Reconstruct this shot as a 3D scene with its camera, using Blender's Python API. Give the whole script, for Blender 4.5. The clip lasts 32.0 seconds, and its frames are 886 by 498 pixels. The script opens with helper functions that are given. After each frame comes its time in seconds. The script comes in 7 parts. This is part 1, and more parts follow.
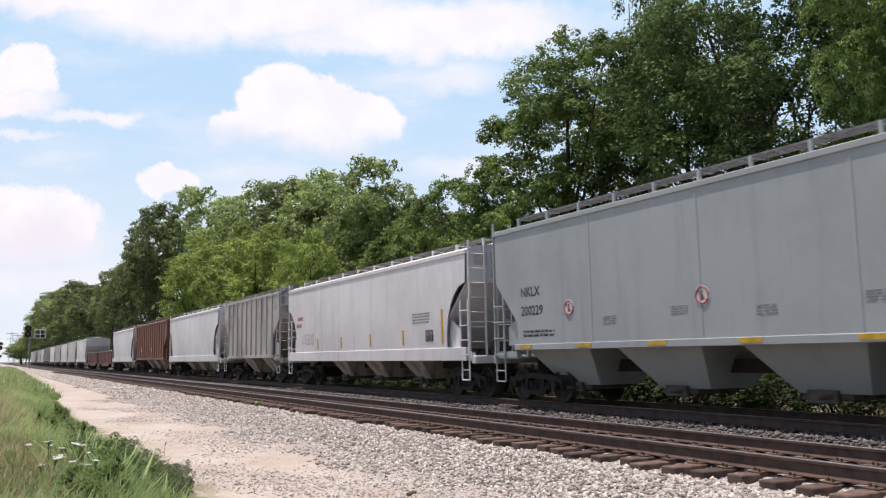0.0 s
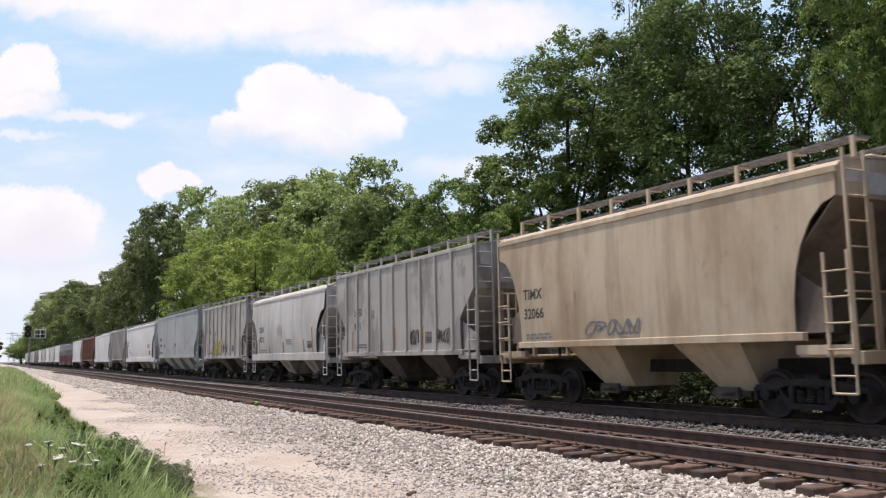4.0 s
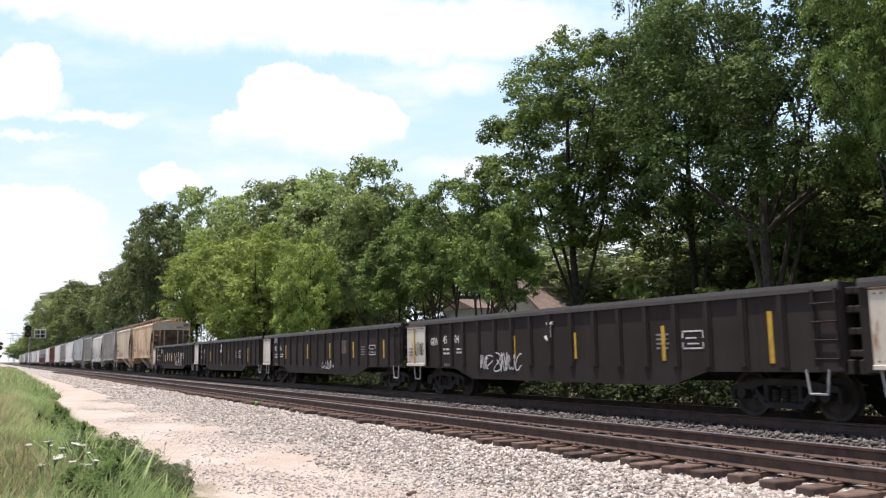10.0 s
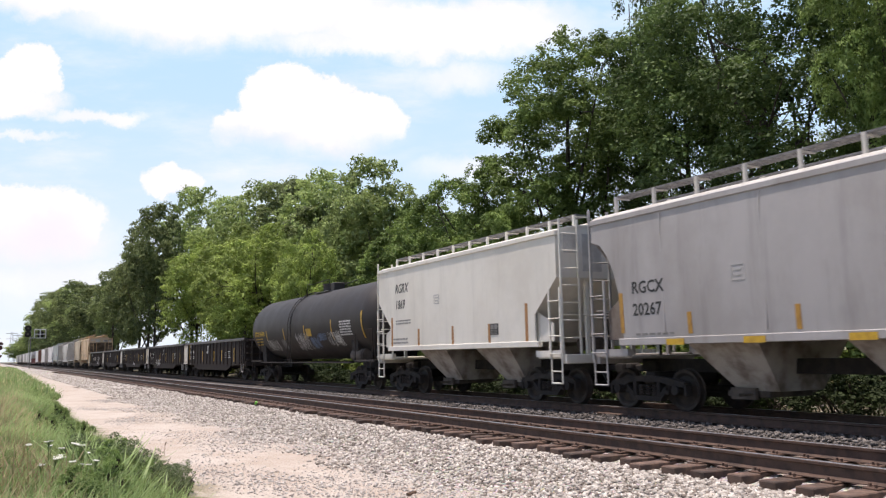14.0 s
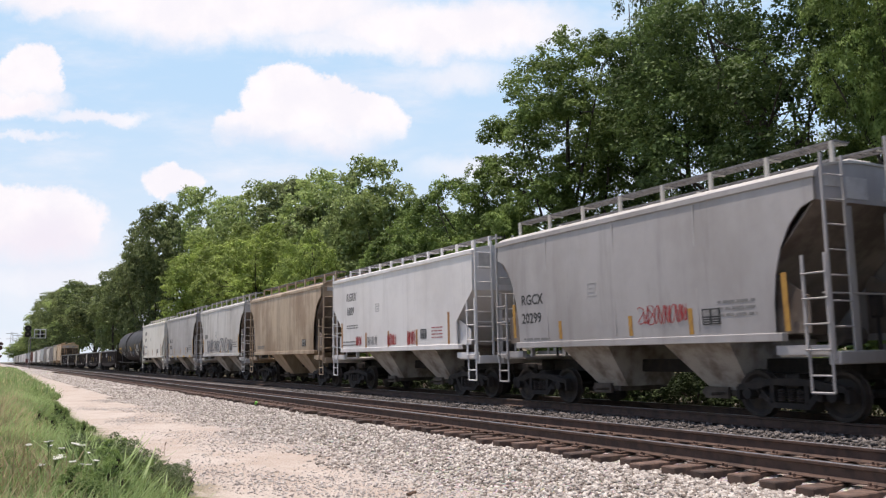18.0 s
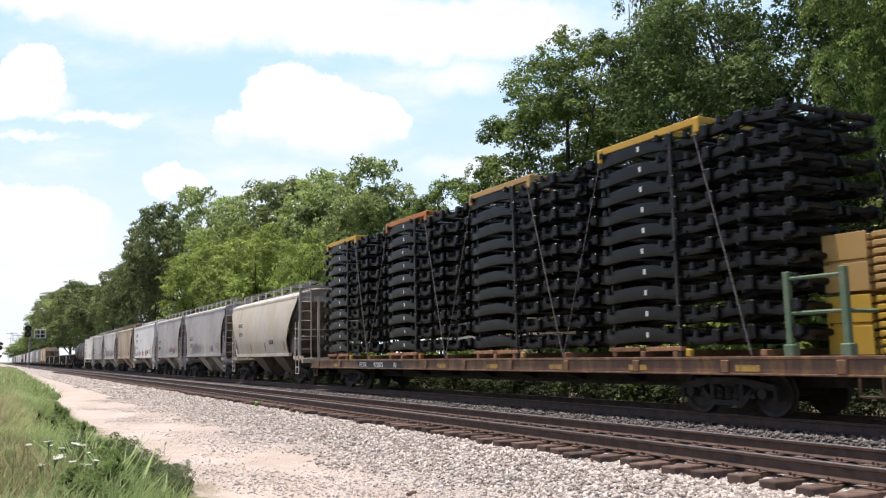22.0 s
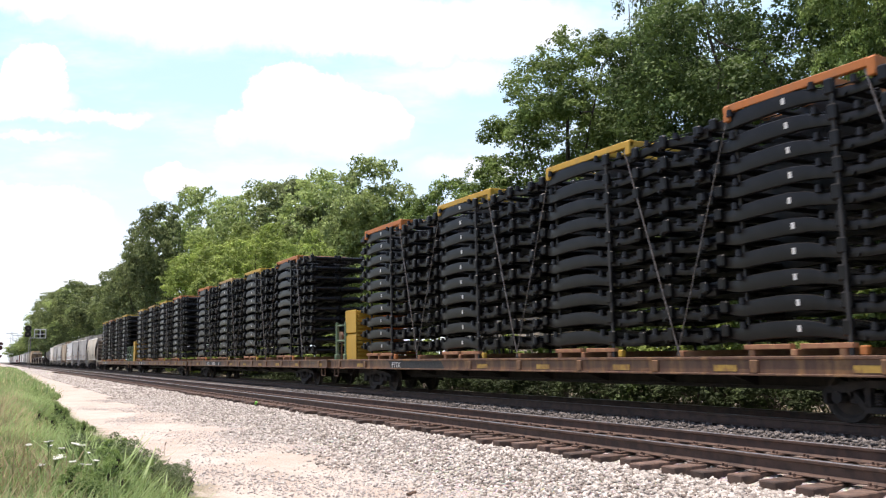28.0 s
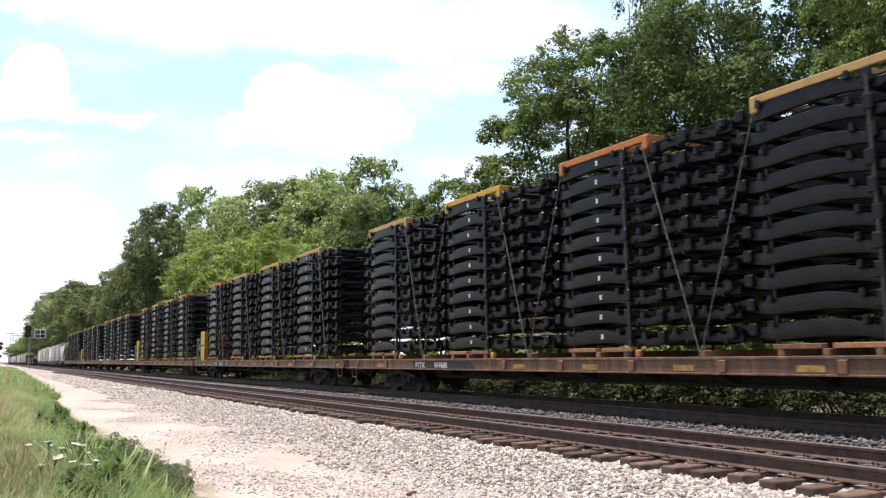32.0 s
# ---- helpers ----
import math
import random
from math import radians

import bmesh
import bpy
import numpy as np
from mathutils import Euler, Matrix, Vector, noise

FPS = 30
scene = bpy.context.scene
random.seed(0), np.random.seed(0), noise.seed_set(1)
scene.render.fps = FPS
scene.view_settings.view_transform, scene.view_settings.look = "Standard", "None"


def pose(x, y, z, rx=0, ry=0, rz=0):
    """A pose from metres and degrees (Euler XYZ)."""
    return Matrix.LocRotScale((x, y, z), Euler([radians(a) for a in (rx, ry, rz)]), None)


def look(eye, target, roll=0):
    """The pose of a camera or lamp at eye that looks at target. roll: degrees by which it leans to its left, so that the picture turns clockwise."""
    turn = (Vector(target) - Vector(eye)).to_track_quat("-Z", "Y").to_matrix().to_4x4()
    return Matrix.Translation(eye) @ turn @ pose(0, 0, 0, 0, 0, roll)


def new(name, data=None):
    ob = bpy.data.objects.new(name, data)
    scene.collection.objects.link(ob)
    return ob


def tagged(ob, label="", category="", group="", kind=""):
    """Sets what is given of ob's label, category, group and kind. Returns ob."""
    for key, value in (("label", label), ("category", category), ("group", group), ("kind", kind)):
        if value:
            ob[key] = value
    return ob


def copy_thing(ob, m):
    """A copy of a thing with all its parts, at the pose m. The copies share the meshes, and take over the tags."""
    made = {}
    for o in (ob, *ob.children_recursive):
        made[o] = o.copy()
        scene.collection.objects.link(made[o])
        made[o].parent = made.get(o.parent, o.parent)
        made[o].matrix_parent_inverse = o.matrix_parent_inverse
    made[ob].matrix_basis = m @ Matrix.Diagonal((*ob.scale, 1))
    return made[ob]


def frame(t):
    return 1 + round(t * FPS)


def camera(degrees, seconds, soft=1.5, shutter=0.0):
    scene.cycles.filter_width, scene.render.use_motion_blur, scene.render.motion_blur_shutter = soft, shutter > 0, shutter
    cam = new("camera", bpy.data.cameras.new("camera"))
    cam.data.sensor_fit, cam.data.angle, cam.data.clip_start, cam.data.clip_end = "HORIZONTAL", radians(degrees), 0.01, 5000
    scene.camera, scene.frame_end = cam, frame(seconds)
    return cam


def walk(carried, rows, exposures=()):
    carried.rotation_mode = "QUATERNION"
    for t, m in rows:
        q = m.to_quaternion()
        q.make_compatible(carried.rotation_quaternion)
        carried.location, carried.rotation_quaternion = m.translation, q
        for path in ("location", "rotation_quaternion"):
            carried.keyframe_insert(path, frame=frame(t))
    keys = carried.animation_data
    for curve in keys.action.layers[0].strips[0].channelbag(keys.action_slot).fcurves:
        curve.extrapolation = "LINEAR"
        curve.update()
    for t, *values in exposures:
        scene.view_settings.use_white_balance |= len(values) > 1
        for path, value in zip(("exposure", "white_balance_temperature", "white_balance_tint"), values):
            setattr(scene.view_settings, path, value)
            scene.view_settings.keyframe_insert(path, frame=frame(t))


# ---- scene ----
SECONDS = 32.0
SPEED = 13.35          # metres a second, away from the camera along +Y
RAIL = 8.21            # near rail of the empty track
NEAR_C = RAIL + 0.7525  # centre line of the empty track
XC = 13.39             # centre line of the train's track

cam = camera(56.34, SECONDS, soft=1.2, shutter=0.12)
EYE = Vector((0, 0, 1.271))
YAW, PITCH = 0.49922, 0.12586
AIM = EYE + Vector((math.sin(YAW) * math.cos(PITCH), math.cos(YAW) * math.cos(PITCH), math.sin(PITCH)))
VIEW = look(EYE, AIM, -1.077)
walk(cam, [(0, VIEW), (SECONDS, VIEW)],
     [(t, ev, 6650, 17) for t, ev in ((0, 0.10), (5, 0.12), (9, 0.36), (12, 0.34), (14, 0.22), (17, 0.10), (20, 0.09), (22.5, 0.40), (26, 0.52), (SECONDS, 0.52))])

# ---- light ----
SUN_FROM = Vector((-0.17, 0.08, 0.98)).normalized()
world = bpy.data.worlds.new("sky")
scene.world = world
world.use_nodes = True
wn = world.node_tree.nodes
sky = wn.new("ShaderNodeTexSky")
sky.sky_type = "NISHITA"
sky.sun_disc = False
sky.sun_elevation = math.asin(SUN_FROM.z)
sky.sun_rotation = math.atan2(SUN_FROM.x, SUN_FROM.y)
sky.air_density, sky.dust_density, sky.ozone_density = 1.2, 1.5, 1.0
world.node_tree.links.new(sky.outputs[0], wn["Background"].inputs[0])
wn["Background"].inputs[1].default_value = 0.135
sun = new("sun", bpy.data.lights.new("sun", "SUN"))
sun.data.energy, sun.data.angle, sun.data.color = 4.1, radians(0.6), (1.0, 0.93, 0.82)
sun.matrix_world = look(SUN_FROM * 50, (0, 0, 0))


# ---- mesh helpers ----
class Geo:
    """Collects vertices and faces of one mesh."""

    def __init__(self):
        self.v, self.f = [], []

    def add(self, verts, faces):
        n = len(self.v)
        self.v.extend(tuple(v) for v in verts)
        self.f.extend(tuple(i + n for i in f) for f in faces)
        return self

    def box(self, x0, x1, y0, y1, z0, z1, c=0.0):
        """A box from corner to corner, its edges cut by c."""
        if c <= 0:
            v = [(x, y, z) for x in (x0, x1) for y in (y0, y1) for z in (z0, z1)]
            return self.add(v, [(0, 1, 3, 2), (4, 6, 7, 5), (0, 4, 5, 1), (2, 3, 7, 6), (0, 2, 6, 4), (1, 5, 7, 3)])
        lo, hi = (x0, y0, z0), (x1, y1, z1)
        ids, v = {}, []
        for sx in (0, 1):
            for sy in (0, 1):
                for sz in (0, 1):
                    s = (sx, sy, sz)
                    for k in range(3):
                        q = [(hi[i] - c if s[i] else lo[i] + c) for i in range(3)]
                        q[k] = hi[k] if s[k] else lo[k]
                        ids[s, k] = len(v)
                        v.append(q)
        f = []
        for k in range(3):
            i, j = (k + 1) % 3, (k + 2) % 3
            for side in (0, 1):
                loop = []
                for a, b in ((0, 0), (1, 0), (1, 1), (0, 1)):
                    s = [0, 0, 0]
                    s[k], s[i], s[j] = side, a, b
                    loop.append(ids[tuple(s), k])
                f.append(loop if side else loop[::-1])
            for a in (0, 1):
                for b in (0, 1):
                    s0, s1 = [0, 0, 0], [0, 0, 0]
                    s0[k], s1[k] = 0, 1
                    s0[i] = s1[i] = a
                    s0[j] = s1[j] = b
                    s0, s1 = tuple(s0), tuple(s1)
                    loop = [ids[s0, i], ids[s1, i], ids[s1, j], ids[s0, j]]
                    f.append(loop if a == b else loop[::-1])
        for sx in (0, 1):
            for sy in (0, 1):
                for sz in (0, 1):
                    s = (sx, sy, sz)
                    loop = [ids[s, 0], ids[s, 1], ids[s, 2]]
                    f.append(loop if (sx + sy + sz) % 2 else loop[::-1])
        return self.add(v, f)

    def tube(self, p0, p1, r, n=6, r1=None):
        p0, p1 = Vector(p0), Vector(p1)
        r1 = r if r1 is None else r1
        d = (p1 - p0).normalized()
        a = d.orthogonal().normalized()
        b = d.cross(a)
        v = []
        for i in range(n):
            w = 2 * math.pi * i / n
            o = a * math.cos(w) + b * math.sin(w)
            v += [p0 + o * r, p1 + o * r1]
        f = [(2 * i, 2 * ((i + 1) % n), 2 * ((i + 1) % n) + 1, 2 * i + 1) for i in range(n)]
        f += [tuple(2 * i for i in range(n))[::-1], tuple(2 * i + 1 for i in range(n))]
        return self.add(v, f)

    def pipe(self, points, r, n=6):
        for p, q in zip(points, points[1:]):
            self.tube(p, q, r, n)
        return self

    def prism(self, outline, axis, lo, hi):
        """An outline of (u, v) drawn out along an axis: 0 gives (a, u, v), 1 (u, a, v), 2 (u, v, a)."""
        n = len(outline)
        put = {0: lambda a, u, w: (a, u, w), 1: lambda a, u, w: (u, a, w), 2: lambda a, u, w: (u, w, a)}[axis]
        v = [put(lo, *q) for q in outline] + [put(hi, *q) for q in outline]
        f = [(i, (i + 1) % n, n + (i + 1) % n, n + i) for i in range(n)]
        return self.add(v, f + [tuple(range(n))[::-1], tuple(range(n, 2 * n))])

    def loft(self, rings, caps=True):
        """Skin over rings of equally many points."""
        n = len(rings[0])
        v = [p for ring in rings for p in ring]
        f = []
        for k in range(len(rings) - 1):
            f += [(k * n + i, k * n + (i + 1) % n, (k + 1) * n + (i + 1) % n, (k + 1) * n + i) for i in range(n)]
        if caps:
            f += [tuple(range(n))[::-1], tuple(range((len(rings) - 1) * n, len(rings) * n))]
        return self.add(v, f)

    def moved(self, m):
        out = Geo()
        out.v, out.f = [tuple(m @ Vector(v)) for v in self.v], list(self.f)
        return out

    def join(self, other):
        return self.add(other.v, other.f)

    def mesh(self, name, material, smooth=False):
        me = bpy.data.meshes.new(name)
        me.from_pydata(self.v, [], self.f)
        bm = bmesh.new()
        bm.from_mesh(me)
        bmesh.ops.recalc_face_normals(bm, faces=bm.faces)
        bm.to_mesh(me)
        bm.free()
        if material:
            me.materials.append(material)
        if smooth:
            me.shade_smooth()
            me.set_sharp_from_angle(angle=radians(35))
        return me


def part(name, geo, material, parent=None, label="", at=None, smooth=False):
    """One mesh object from a Geo or from a mesh that it shares, under a thing or a part."""
    me = geo if isinstance(geo, bpy.types.Mesh) else geo.mesh(name, material, smooth)
    ob = new(name, me)
    if parent is not None:
        ob.parent = parent
    if at is not None:
        ob.matrix_basis = at
    return tagged(ob, label=label)


def thing(name, label, category, group="", at=None):
    ob = new(name)
    ob.empty_display_size = 0.3
    if at is not None:
        ob.matrix_basis = at
    return tagged(ob, label, category, group)


def writing(text, size, material, parent, at, squeeze=1.0, name="lettering", lean=0.0):
    """Letters as a mesh that reads from the -X side; at: the left lower end."""
    cu = bpy.data.curves.new(name, "FONT")
    cu.body, cu.size = text, size * 1.38
    cu.extrude, cu.offset = 0.002, 0.006
    cu.resolution_u = 2
    ob = bpy.data.objects.new(name, cu)
    scene.collection.objects.link(ob)
    bpy.context.view_layer.update()
    me = bpy.data.meshes.new_from_object(ob.evaluated_get(bpy.context.evaluated_depsgraph_get()))
    bpy.data.objects.remove(ob)
    me.transform(Matrix(((0, 0, -1, 0), (-squeeze, -lean, 0, 0), (0, 1, 0, 0), (0, 0, 0, 1))))
    me.materials.clear()
    me.materials.append(material)
    return hug(part(name, me, None, parent, at=Matrix.Translation(at)), parent)


# ---- materials ----
def material(name):
    m = bpy.data.materials.new(name)
    m.use_nodes = True
    t = m.node_tree
    return m, t.nodes, t.links, t.nodes["Principled BSDF"]


def noise_of(n, l, scale, detail=4, rough=0.6, stretch=None, coords="Object"):
    tc = n.new("ShaderNodeTexCoord")
    src = tc.outputs[coords]
    if stretch:
        mp = n.new("ShaderNodeMapping")
        mp.inputs["Scale"].default_value = stretch
        l.new(src, mp.inputs[0])
        src = mp.outputs[0]
    t = n.new("ShaderNodeTexNoise")
    t.inputs["Scale"].default_value, t.inputs["Detail"].default_value, t.inputs["Roughness"].default_value = scale, detail, rough
    l.new(src, t.inputs["Vector"])
    return t.outputs[0]


def ramp(n, l, src, lo, hi, a=0.0, b=1.0):
    r = n.new("ShaderNodeMapRange")
    r.interpolation_type = "SMOOTHSTEP"
    for k, val in zip(("From Min", "From Max", "To Min", "To Max"), (lo, hi, a, b)):
        r.inputs[k].default_value = val
    l.new(src, r.inputs["Value"])
    return r.outputs[0]


def mixed(n, l, fac, a, b, mode="MIX"):
    m = n.new("ShaderNodeMix")
    m.data_type, m.blend_type = "RGBA", mode
    for sock, val in ((m.inputs[0], fac), (m.inputs[6], a), (m.inputs[7], b)):
        if isinstance(val, bpy.types.NodeSocket):
            l.new(val, sock)
        elif isinstance(val, (int, float)):
            sock.default_value = val
        else:
            sock.default_value = (*val, 1)
    return m.outputs[2]


def bumped(n, l, bsdf, src, strength, distance):
    b = n.new("ShaderNodeBump")
    b.inputs["Strength"].default_value, b.inputs["Distance"].default_value = strength, distance
    l.new(src, b.inputs["Height"])
    l.new(b.outputs[0], bsdf.inputs["Normal"])


def surface(name, base, other, scale=6.0, rough=0.6, metal=0.0, bump=0.3, depth=0.01, lo=0.4, hi=0.65, fine=60.0, vary=0.0):
    """Two colours mixed by a coarse noise, shaded by a fine one, with relief."""
    m, n, l, b = material(name)
    col = mixed(n, l, ramp(n, l, noise_of(n, l, scale), lo, hi), base, other)
    fine_n = noise_of(n, l, fine, 3)
    col = mixed(n, l, ramp(n, l, fine_n, 0.3, 0.7, 0.0, 0.35), col, tuple(c * 0.55 for c in base))
    if vary:
        oi = n.new("ShaderNodeObjectInfo")
        hs = n.new("ShaderNodeHueSaturation")
        l.new(col, hs.inputs["Color"])
        l.new(ramp(n, l, oi.outputs["Random"], 0, 1, 1 - vary, 1 + vary), hs.inputs["Value"])
        col = hs.outputs[0]
    l.new(col, b.inputs["Base Color"])
    b.inputs["Roughness"].default_value, b.inputs["Metallic"].default_value = rough, metal
    bumped(n, l, b, fine_n, bump, depth)
    return m


def car_paint(name, base, rust=0.25, grime=0.35, rust_col=(0.16, 0.065, 0.03), grime_col=(0.13, 0.115, 0.10), rough=0.5, seed=0.0, lo=0.50, hi=0.74, wash=0.0, wash_col=(0.3, 0.2, 0.1), wash_at=(0.40, 0.64)):
    """Weathered freight-car paint: runs of rust from above, road film, faded patches."""
    m, n, l, b = material(name)
    patch = noise_of(n, l, 0.45 + seed, 5, 0.65)
    col = mixed(n, l, ramp(n, l, patch, 0.38, 0.66), base, tuple(min(1, c * 0.86 + 0.015) for c in base))
    if wash:
        broad = noise_of(n, l, 0.62 + seed, 6, 0.62, (1.0, 1.0, 0.55))
        col = mixed(n, l, ramp(n, l, broad, *wash_at, 0.0, wash), col, wash_col)
    runs = noise_of(n, l, 1.0, 5, 0.7, (2.0, 2.6 + seed, 0.22))
    col = mixed(n, l, ramp(n, l, runs, lo, hi, 0.0, grime), col, grime_col)
    spots = noise_of(n, l, 2.2, 6, 0.75, (1.4, 1.7 - seed, 0.5))
    col = mixed(n, l, ramp(n, l, spots, 0.70 - 0.25 * rust, 0.86 - 0.2 * rust, 0.0, min(1.0, 0.25 + rust)), col, rust_col)
    l.new(col, b.inputs["Base Color"])
    l.new(ramp(n, l, patch, 0.3, 0.7, rough - 0.08, rough + 0.14), b.inputs["Roughness"])
    bumped(n, l, b, noise_of(n, l, 1.1, 3), 0.25, 0.02)
    return m


def leaf_paint(name, dark, light, gloss=0.45, thin=0.32):
    m, n, l, b = material(name)
    geo = n.new("ShaderNodeNewGeometry")
    col = mixed(n, l, ramp(n, l, geo.outputs["Random Per Island"], 0, 1, 0.1, 0.65), dark, light)
    col = mixed(n, l, ramp(n, l, noise_of(n, l, 0.5, 3), 0.46, 0.62, 0.0, 0.7), col, tuple(c * 1.45 for c in light))
    oi = n.new("ShaderNodeObjectInfo")
    hs = n.new("ShaderNodeHueSaturation")
    l.new(col, hs.inputs["Color"])
    l.new(ramp(n, l, oi.outputs["Random"], 0, 1, 0.85, 1.15), hs.inputs["Value"])
    l.new(hs.outputs[0], b.inputs["Base Color"])
    b.inputs["Roughness"].default_value, b.inputs["Specular IOR Level"].default_value = gloss, 0.25
    tr = n.new("ShaderNodeBsdfTranslucent")
    l.new(hs.outputs[0], tr.inputs[0])
    mx = n.new("ShaderNodeMixShader")
    mx.inputs[0].default_value = thin
    l.new(b.outputs[0], mx.inputs[1])
    l.new(tr.outputs[0], mx.inputs[2])
    l.new(mx.outputs[0], n["Material Output"].inputs["Surface"])
    return m


TIE = surface("creosoted_wood", (0.08, 0.053, 0.042), (0.19, 0.115, 0.08), 4, 0.85, 0, 0.8, 0.01, fine=70, vary=0.35)
RAIL_SIDE = surface("rusty_rail", (0.115, 0.07, 0.052), (0.065, 0.042, 0.034), 5, 0.75, 0.2, 0.4, 0.003)
RAIL_TOP = surface("polished_steel", (0.55, 0.54, 0.53), (0.42, 0.40, 0.38), 8, 0.35, 0.9, 0.1, 0.001)
PLATE = surface("rusty_plate", (0.12, 0.07, 0.048), (0.075, 0.046, 0.036), 9, 0.85, 0.1, 0.5, 0.004)
BLACKISH = surface("running_gear", (0.017, 0.014, 0.013), (0.038, 0.029, 0.024), 5, 0.85, 0.0, 0.4, 0.004)
WHEEL = surface("wheel_steel", (0.030, 0.024, 0.021), (0.058, 0.042, 0.034), 6, 0.7, 0.2, 0.3, 0.003)
BARK = surface("bark", (0.05, 0.040, 0.031), (0.09, 0.074, 0.058), 5, 0.95, 0, 0.9, 0.03, fine=22)
LEAF_DARK = leaf_paint("leaf_dark", (0.040, 0.066, 0.022), (0.103, 0.155, 0.047), 0.62)
LEAF_MID = leaf_paint("leaf_mid", (0.09, 0.14, 0.038), (0.205, 0.285, 0.078), 0.62)
# far wood: distance haze is put into these paler, greyer leaf colours
LEAF_FAR_HAZED = leaf_paint("leaf_far_dark_hazed", (0.097, 0.128, 0.055), (0.22, 0.265, 0.107), 0.7)
LEAF_FARMID_HAZED = leaf_paint("leaf_far_mid_hazed", (0.155, 0.21, 0.082), (0.33, 0.405, 0.15), 0.7)
LEAF_SUN = leaf_paint("leaf_sunny", (0.085, 0.135, 0.036), (0.19, 0.265, 0.075), 0.62)
LEAF_LIGHT = leaf_paint("leaf_light", (0.155, 0.21, 0.052), (0.325, 0.405, 0.108), 0.62)


# ---- sky backdrop with clouds ----
def sky_backdrop():
    """A far curved sheet of summer sky, whose clouds drift slowly."""
    m, n, l, b = material("cloudy_sky")
    n.remove(b)
    uv = n.new("ShaderNodeTexCoord").outputs["UV"]
    warp = n.new("ShaderNodeTexNoise")
    warp.inputs["Scale"].default_value, warp.inputs["Detail"].default_value = 9.0, 8
    warp.inputs["Roughness"].default_value = 0.62
    l.new(uv, warp.inputs["Vector"])
    sub = n.new("ShaderNodeVectorMath")
    sub.operation = "SUBTRACT"
    l.new(warp.outputs["Color"], sub.inputs[0])
    sub.inputs[1].default_value = (0.5, 0.5, 0.5)
    sc = n.new("ShaderNodeVectorMath")
    sc.operation = "MULTIPLY_ADD"
    l.new(sub.outputs[0], sc.inputs[0])
    sc.inputs[1].default_value = (0.075, 0.06, 0.0)
    l.new(uv, sc.inputs[2])
    fine = n.new("ShaderNodeTexNoise")
    fine.inputs["Scale"].default_value, fine.inputs["Detail"].default_value, fine.inputs["Roughness"].default_value = 34.0, 6, 0.65
    l.new(uv, fine.inputs["Vector"])
    sub2 = n.new("ShaderNodeVectorMath")
    sub2.operation = "SUBTRACT"
    l.new(fine.outputs["Color"], sub2.inputs[0])
    sub2.inputs[1].default_value = (0.5, 0.5, 0.5)
    sc2 = n.new("ShaderNodeVectorMath")
    sc2.operation = "MULTIPLY_ADD"
    l.new(sub2.outputs[0], sc2.inputs[0])
    sc2.inputs[1].default_value = (0.030, 0.026, 0.0)
    l.new(sc.outputs[0], sc2.inputs[2])
    bent = sc2.outputs[0]

    def puff(cx, cy, rx, ry, soft=0.5, amount=1.0, floor=None):
        mp = n.new("ShaderNodeMapping")
        mp.vector_type = "TEXTURE"
        mp.inputs["Location"].default_value = (cx, cy, 0)
        mp.inputs["Scale"].default_value = (rx, ry, 1)
        l.new(bent, mp.inputs[0])
        ln = n.new("ShaderNodeVectorMath")
        ln.operation = "LENGTH"
        l.new(mp.outputs[0], ln.inputs[0])
        out = ramp(n, l, ln.outputs["Value"], 1.0, 1.0 - soft, 0.0, amount)
        if floor:
            # a cloud dissolves towards its base
            mul = n.new("ShaderNodeMath")
            mul.operation = "MULTIPLY"
            sp = n.new("ShaderNodeSeparateXYZ")
            l.new(bent, sp.inputs[0])
            l.new(out, mul.inputs[0])
            l.new(ramp(n, l, sp.outputs[1], floor, floor - 0.045), mul.inputs[1])
            out = mul.outputs[0]
        return out

    total = None
    for args in ((0.325, 0.122, 0.060, 0.052, 0.16, 1.0, 0.175), (0.405, 0.135, 0.060, 0.042, 0.2, 1.0, 0.178), (0.365, 0.122, 0.050, 0.046, 0.16, 1.0, 0.175), (0.280, 0.145, 0.044, 0.030, 0.25, 1.0, 0.175),
                 (0.36, 0.148, 0.12, 0.040, 0.9, 0.9), (0.03, 0.09, 0.042, 0.045, 0.22, 1.0, 0.135), (0.02, 0.115, 0.075, 0.025, 0.6),
                 (0.11, 0.130, 0.08, 0.012, 0.7, 0.8), (0.05, 0.255, 0.08, 0.048, 0.22, 1.0, 0.31), (0.05, 0.275, 0.12, 0.045, 0.9), (0.00, 0.24, 0.06, 0.04, 0.25, 1.0, 0.29),
                 (0.195, 0.208, 0.042, 0.020, 0.3), (0.27, 0.01, 0.28, 0.06, 0.6), (0.50, 0.03, 0.22, 0.05, 0.6),
                 (0.10, 0.0, 0.2, 0.03, 0.7), (0.52, 0.085, 0.10, 0.030, 0.9, 0.7), (0.40, 0.05, 0.16, 0.022, 0.7, 0.8),
                 (0.03, 0.155, 0.07, 0.008, 0.9, 0.7), (0.54, 0.195, 0.10, 0.028, 0.9, 0.6), (0.06, 0.32, 0.20, 0.05, 1.0, 0.6)):
        p = puff(*args)
        if total is None:
            total = p
        else:
            mx = n.new("ShaderNodeMath")
            mx.operation = "MAXIMUM"
            l.new(total, mx.inputs[0])
            l.new(p, mx.inputs[1])
            total = mx.outputs[0]
    wisps = noise_of(n, l, 5.0, 6, 0.6, (1.0, 3.2, 1.0), "UV")
    mx = n.new("ShaderNodeMath")
    mx.operation = "MAXIMUM"
    l.new(total, mx.inputs[0])
    l.new(ramp(n, l, wisps, 0.40, 0.85, 0.0, 0.75), mx.inputs[1])
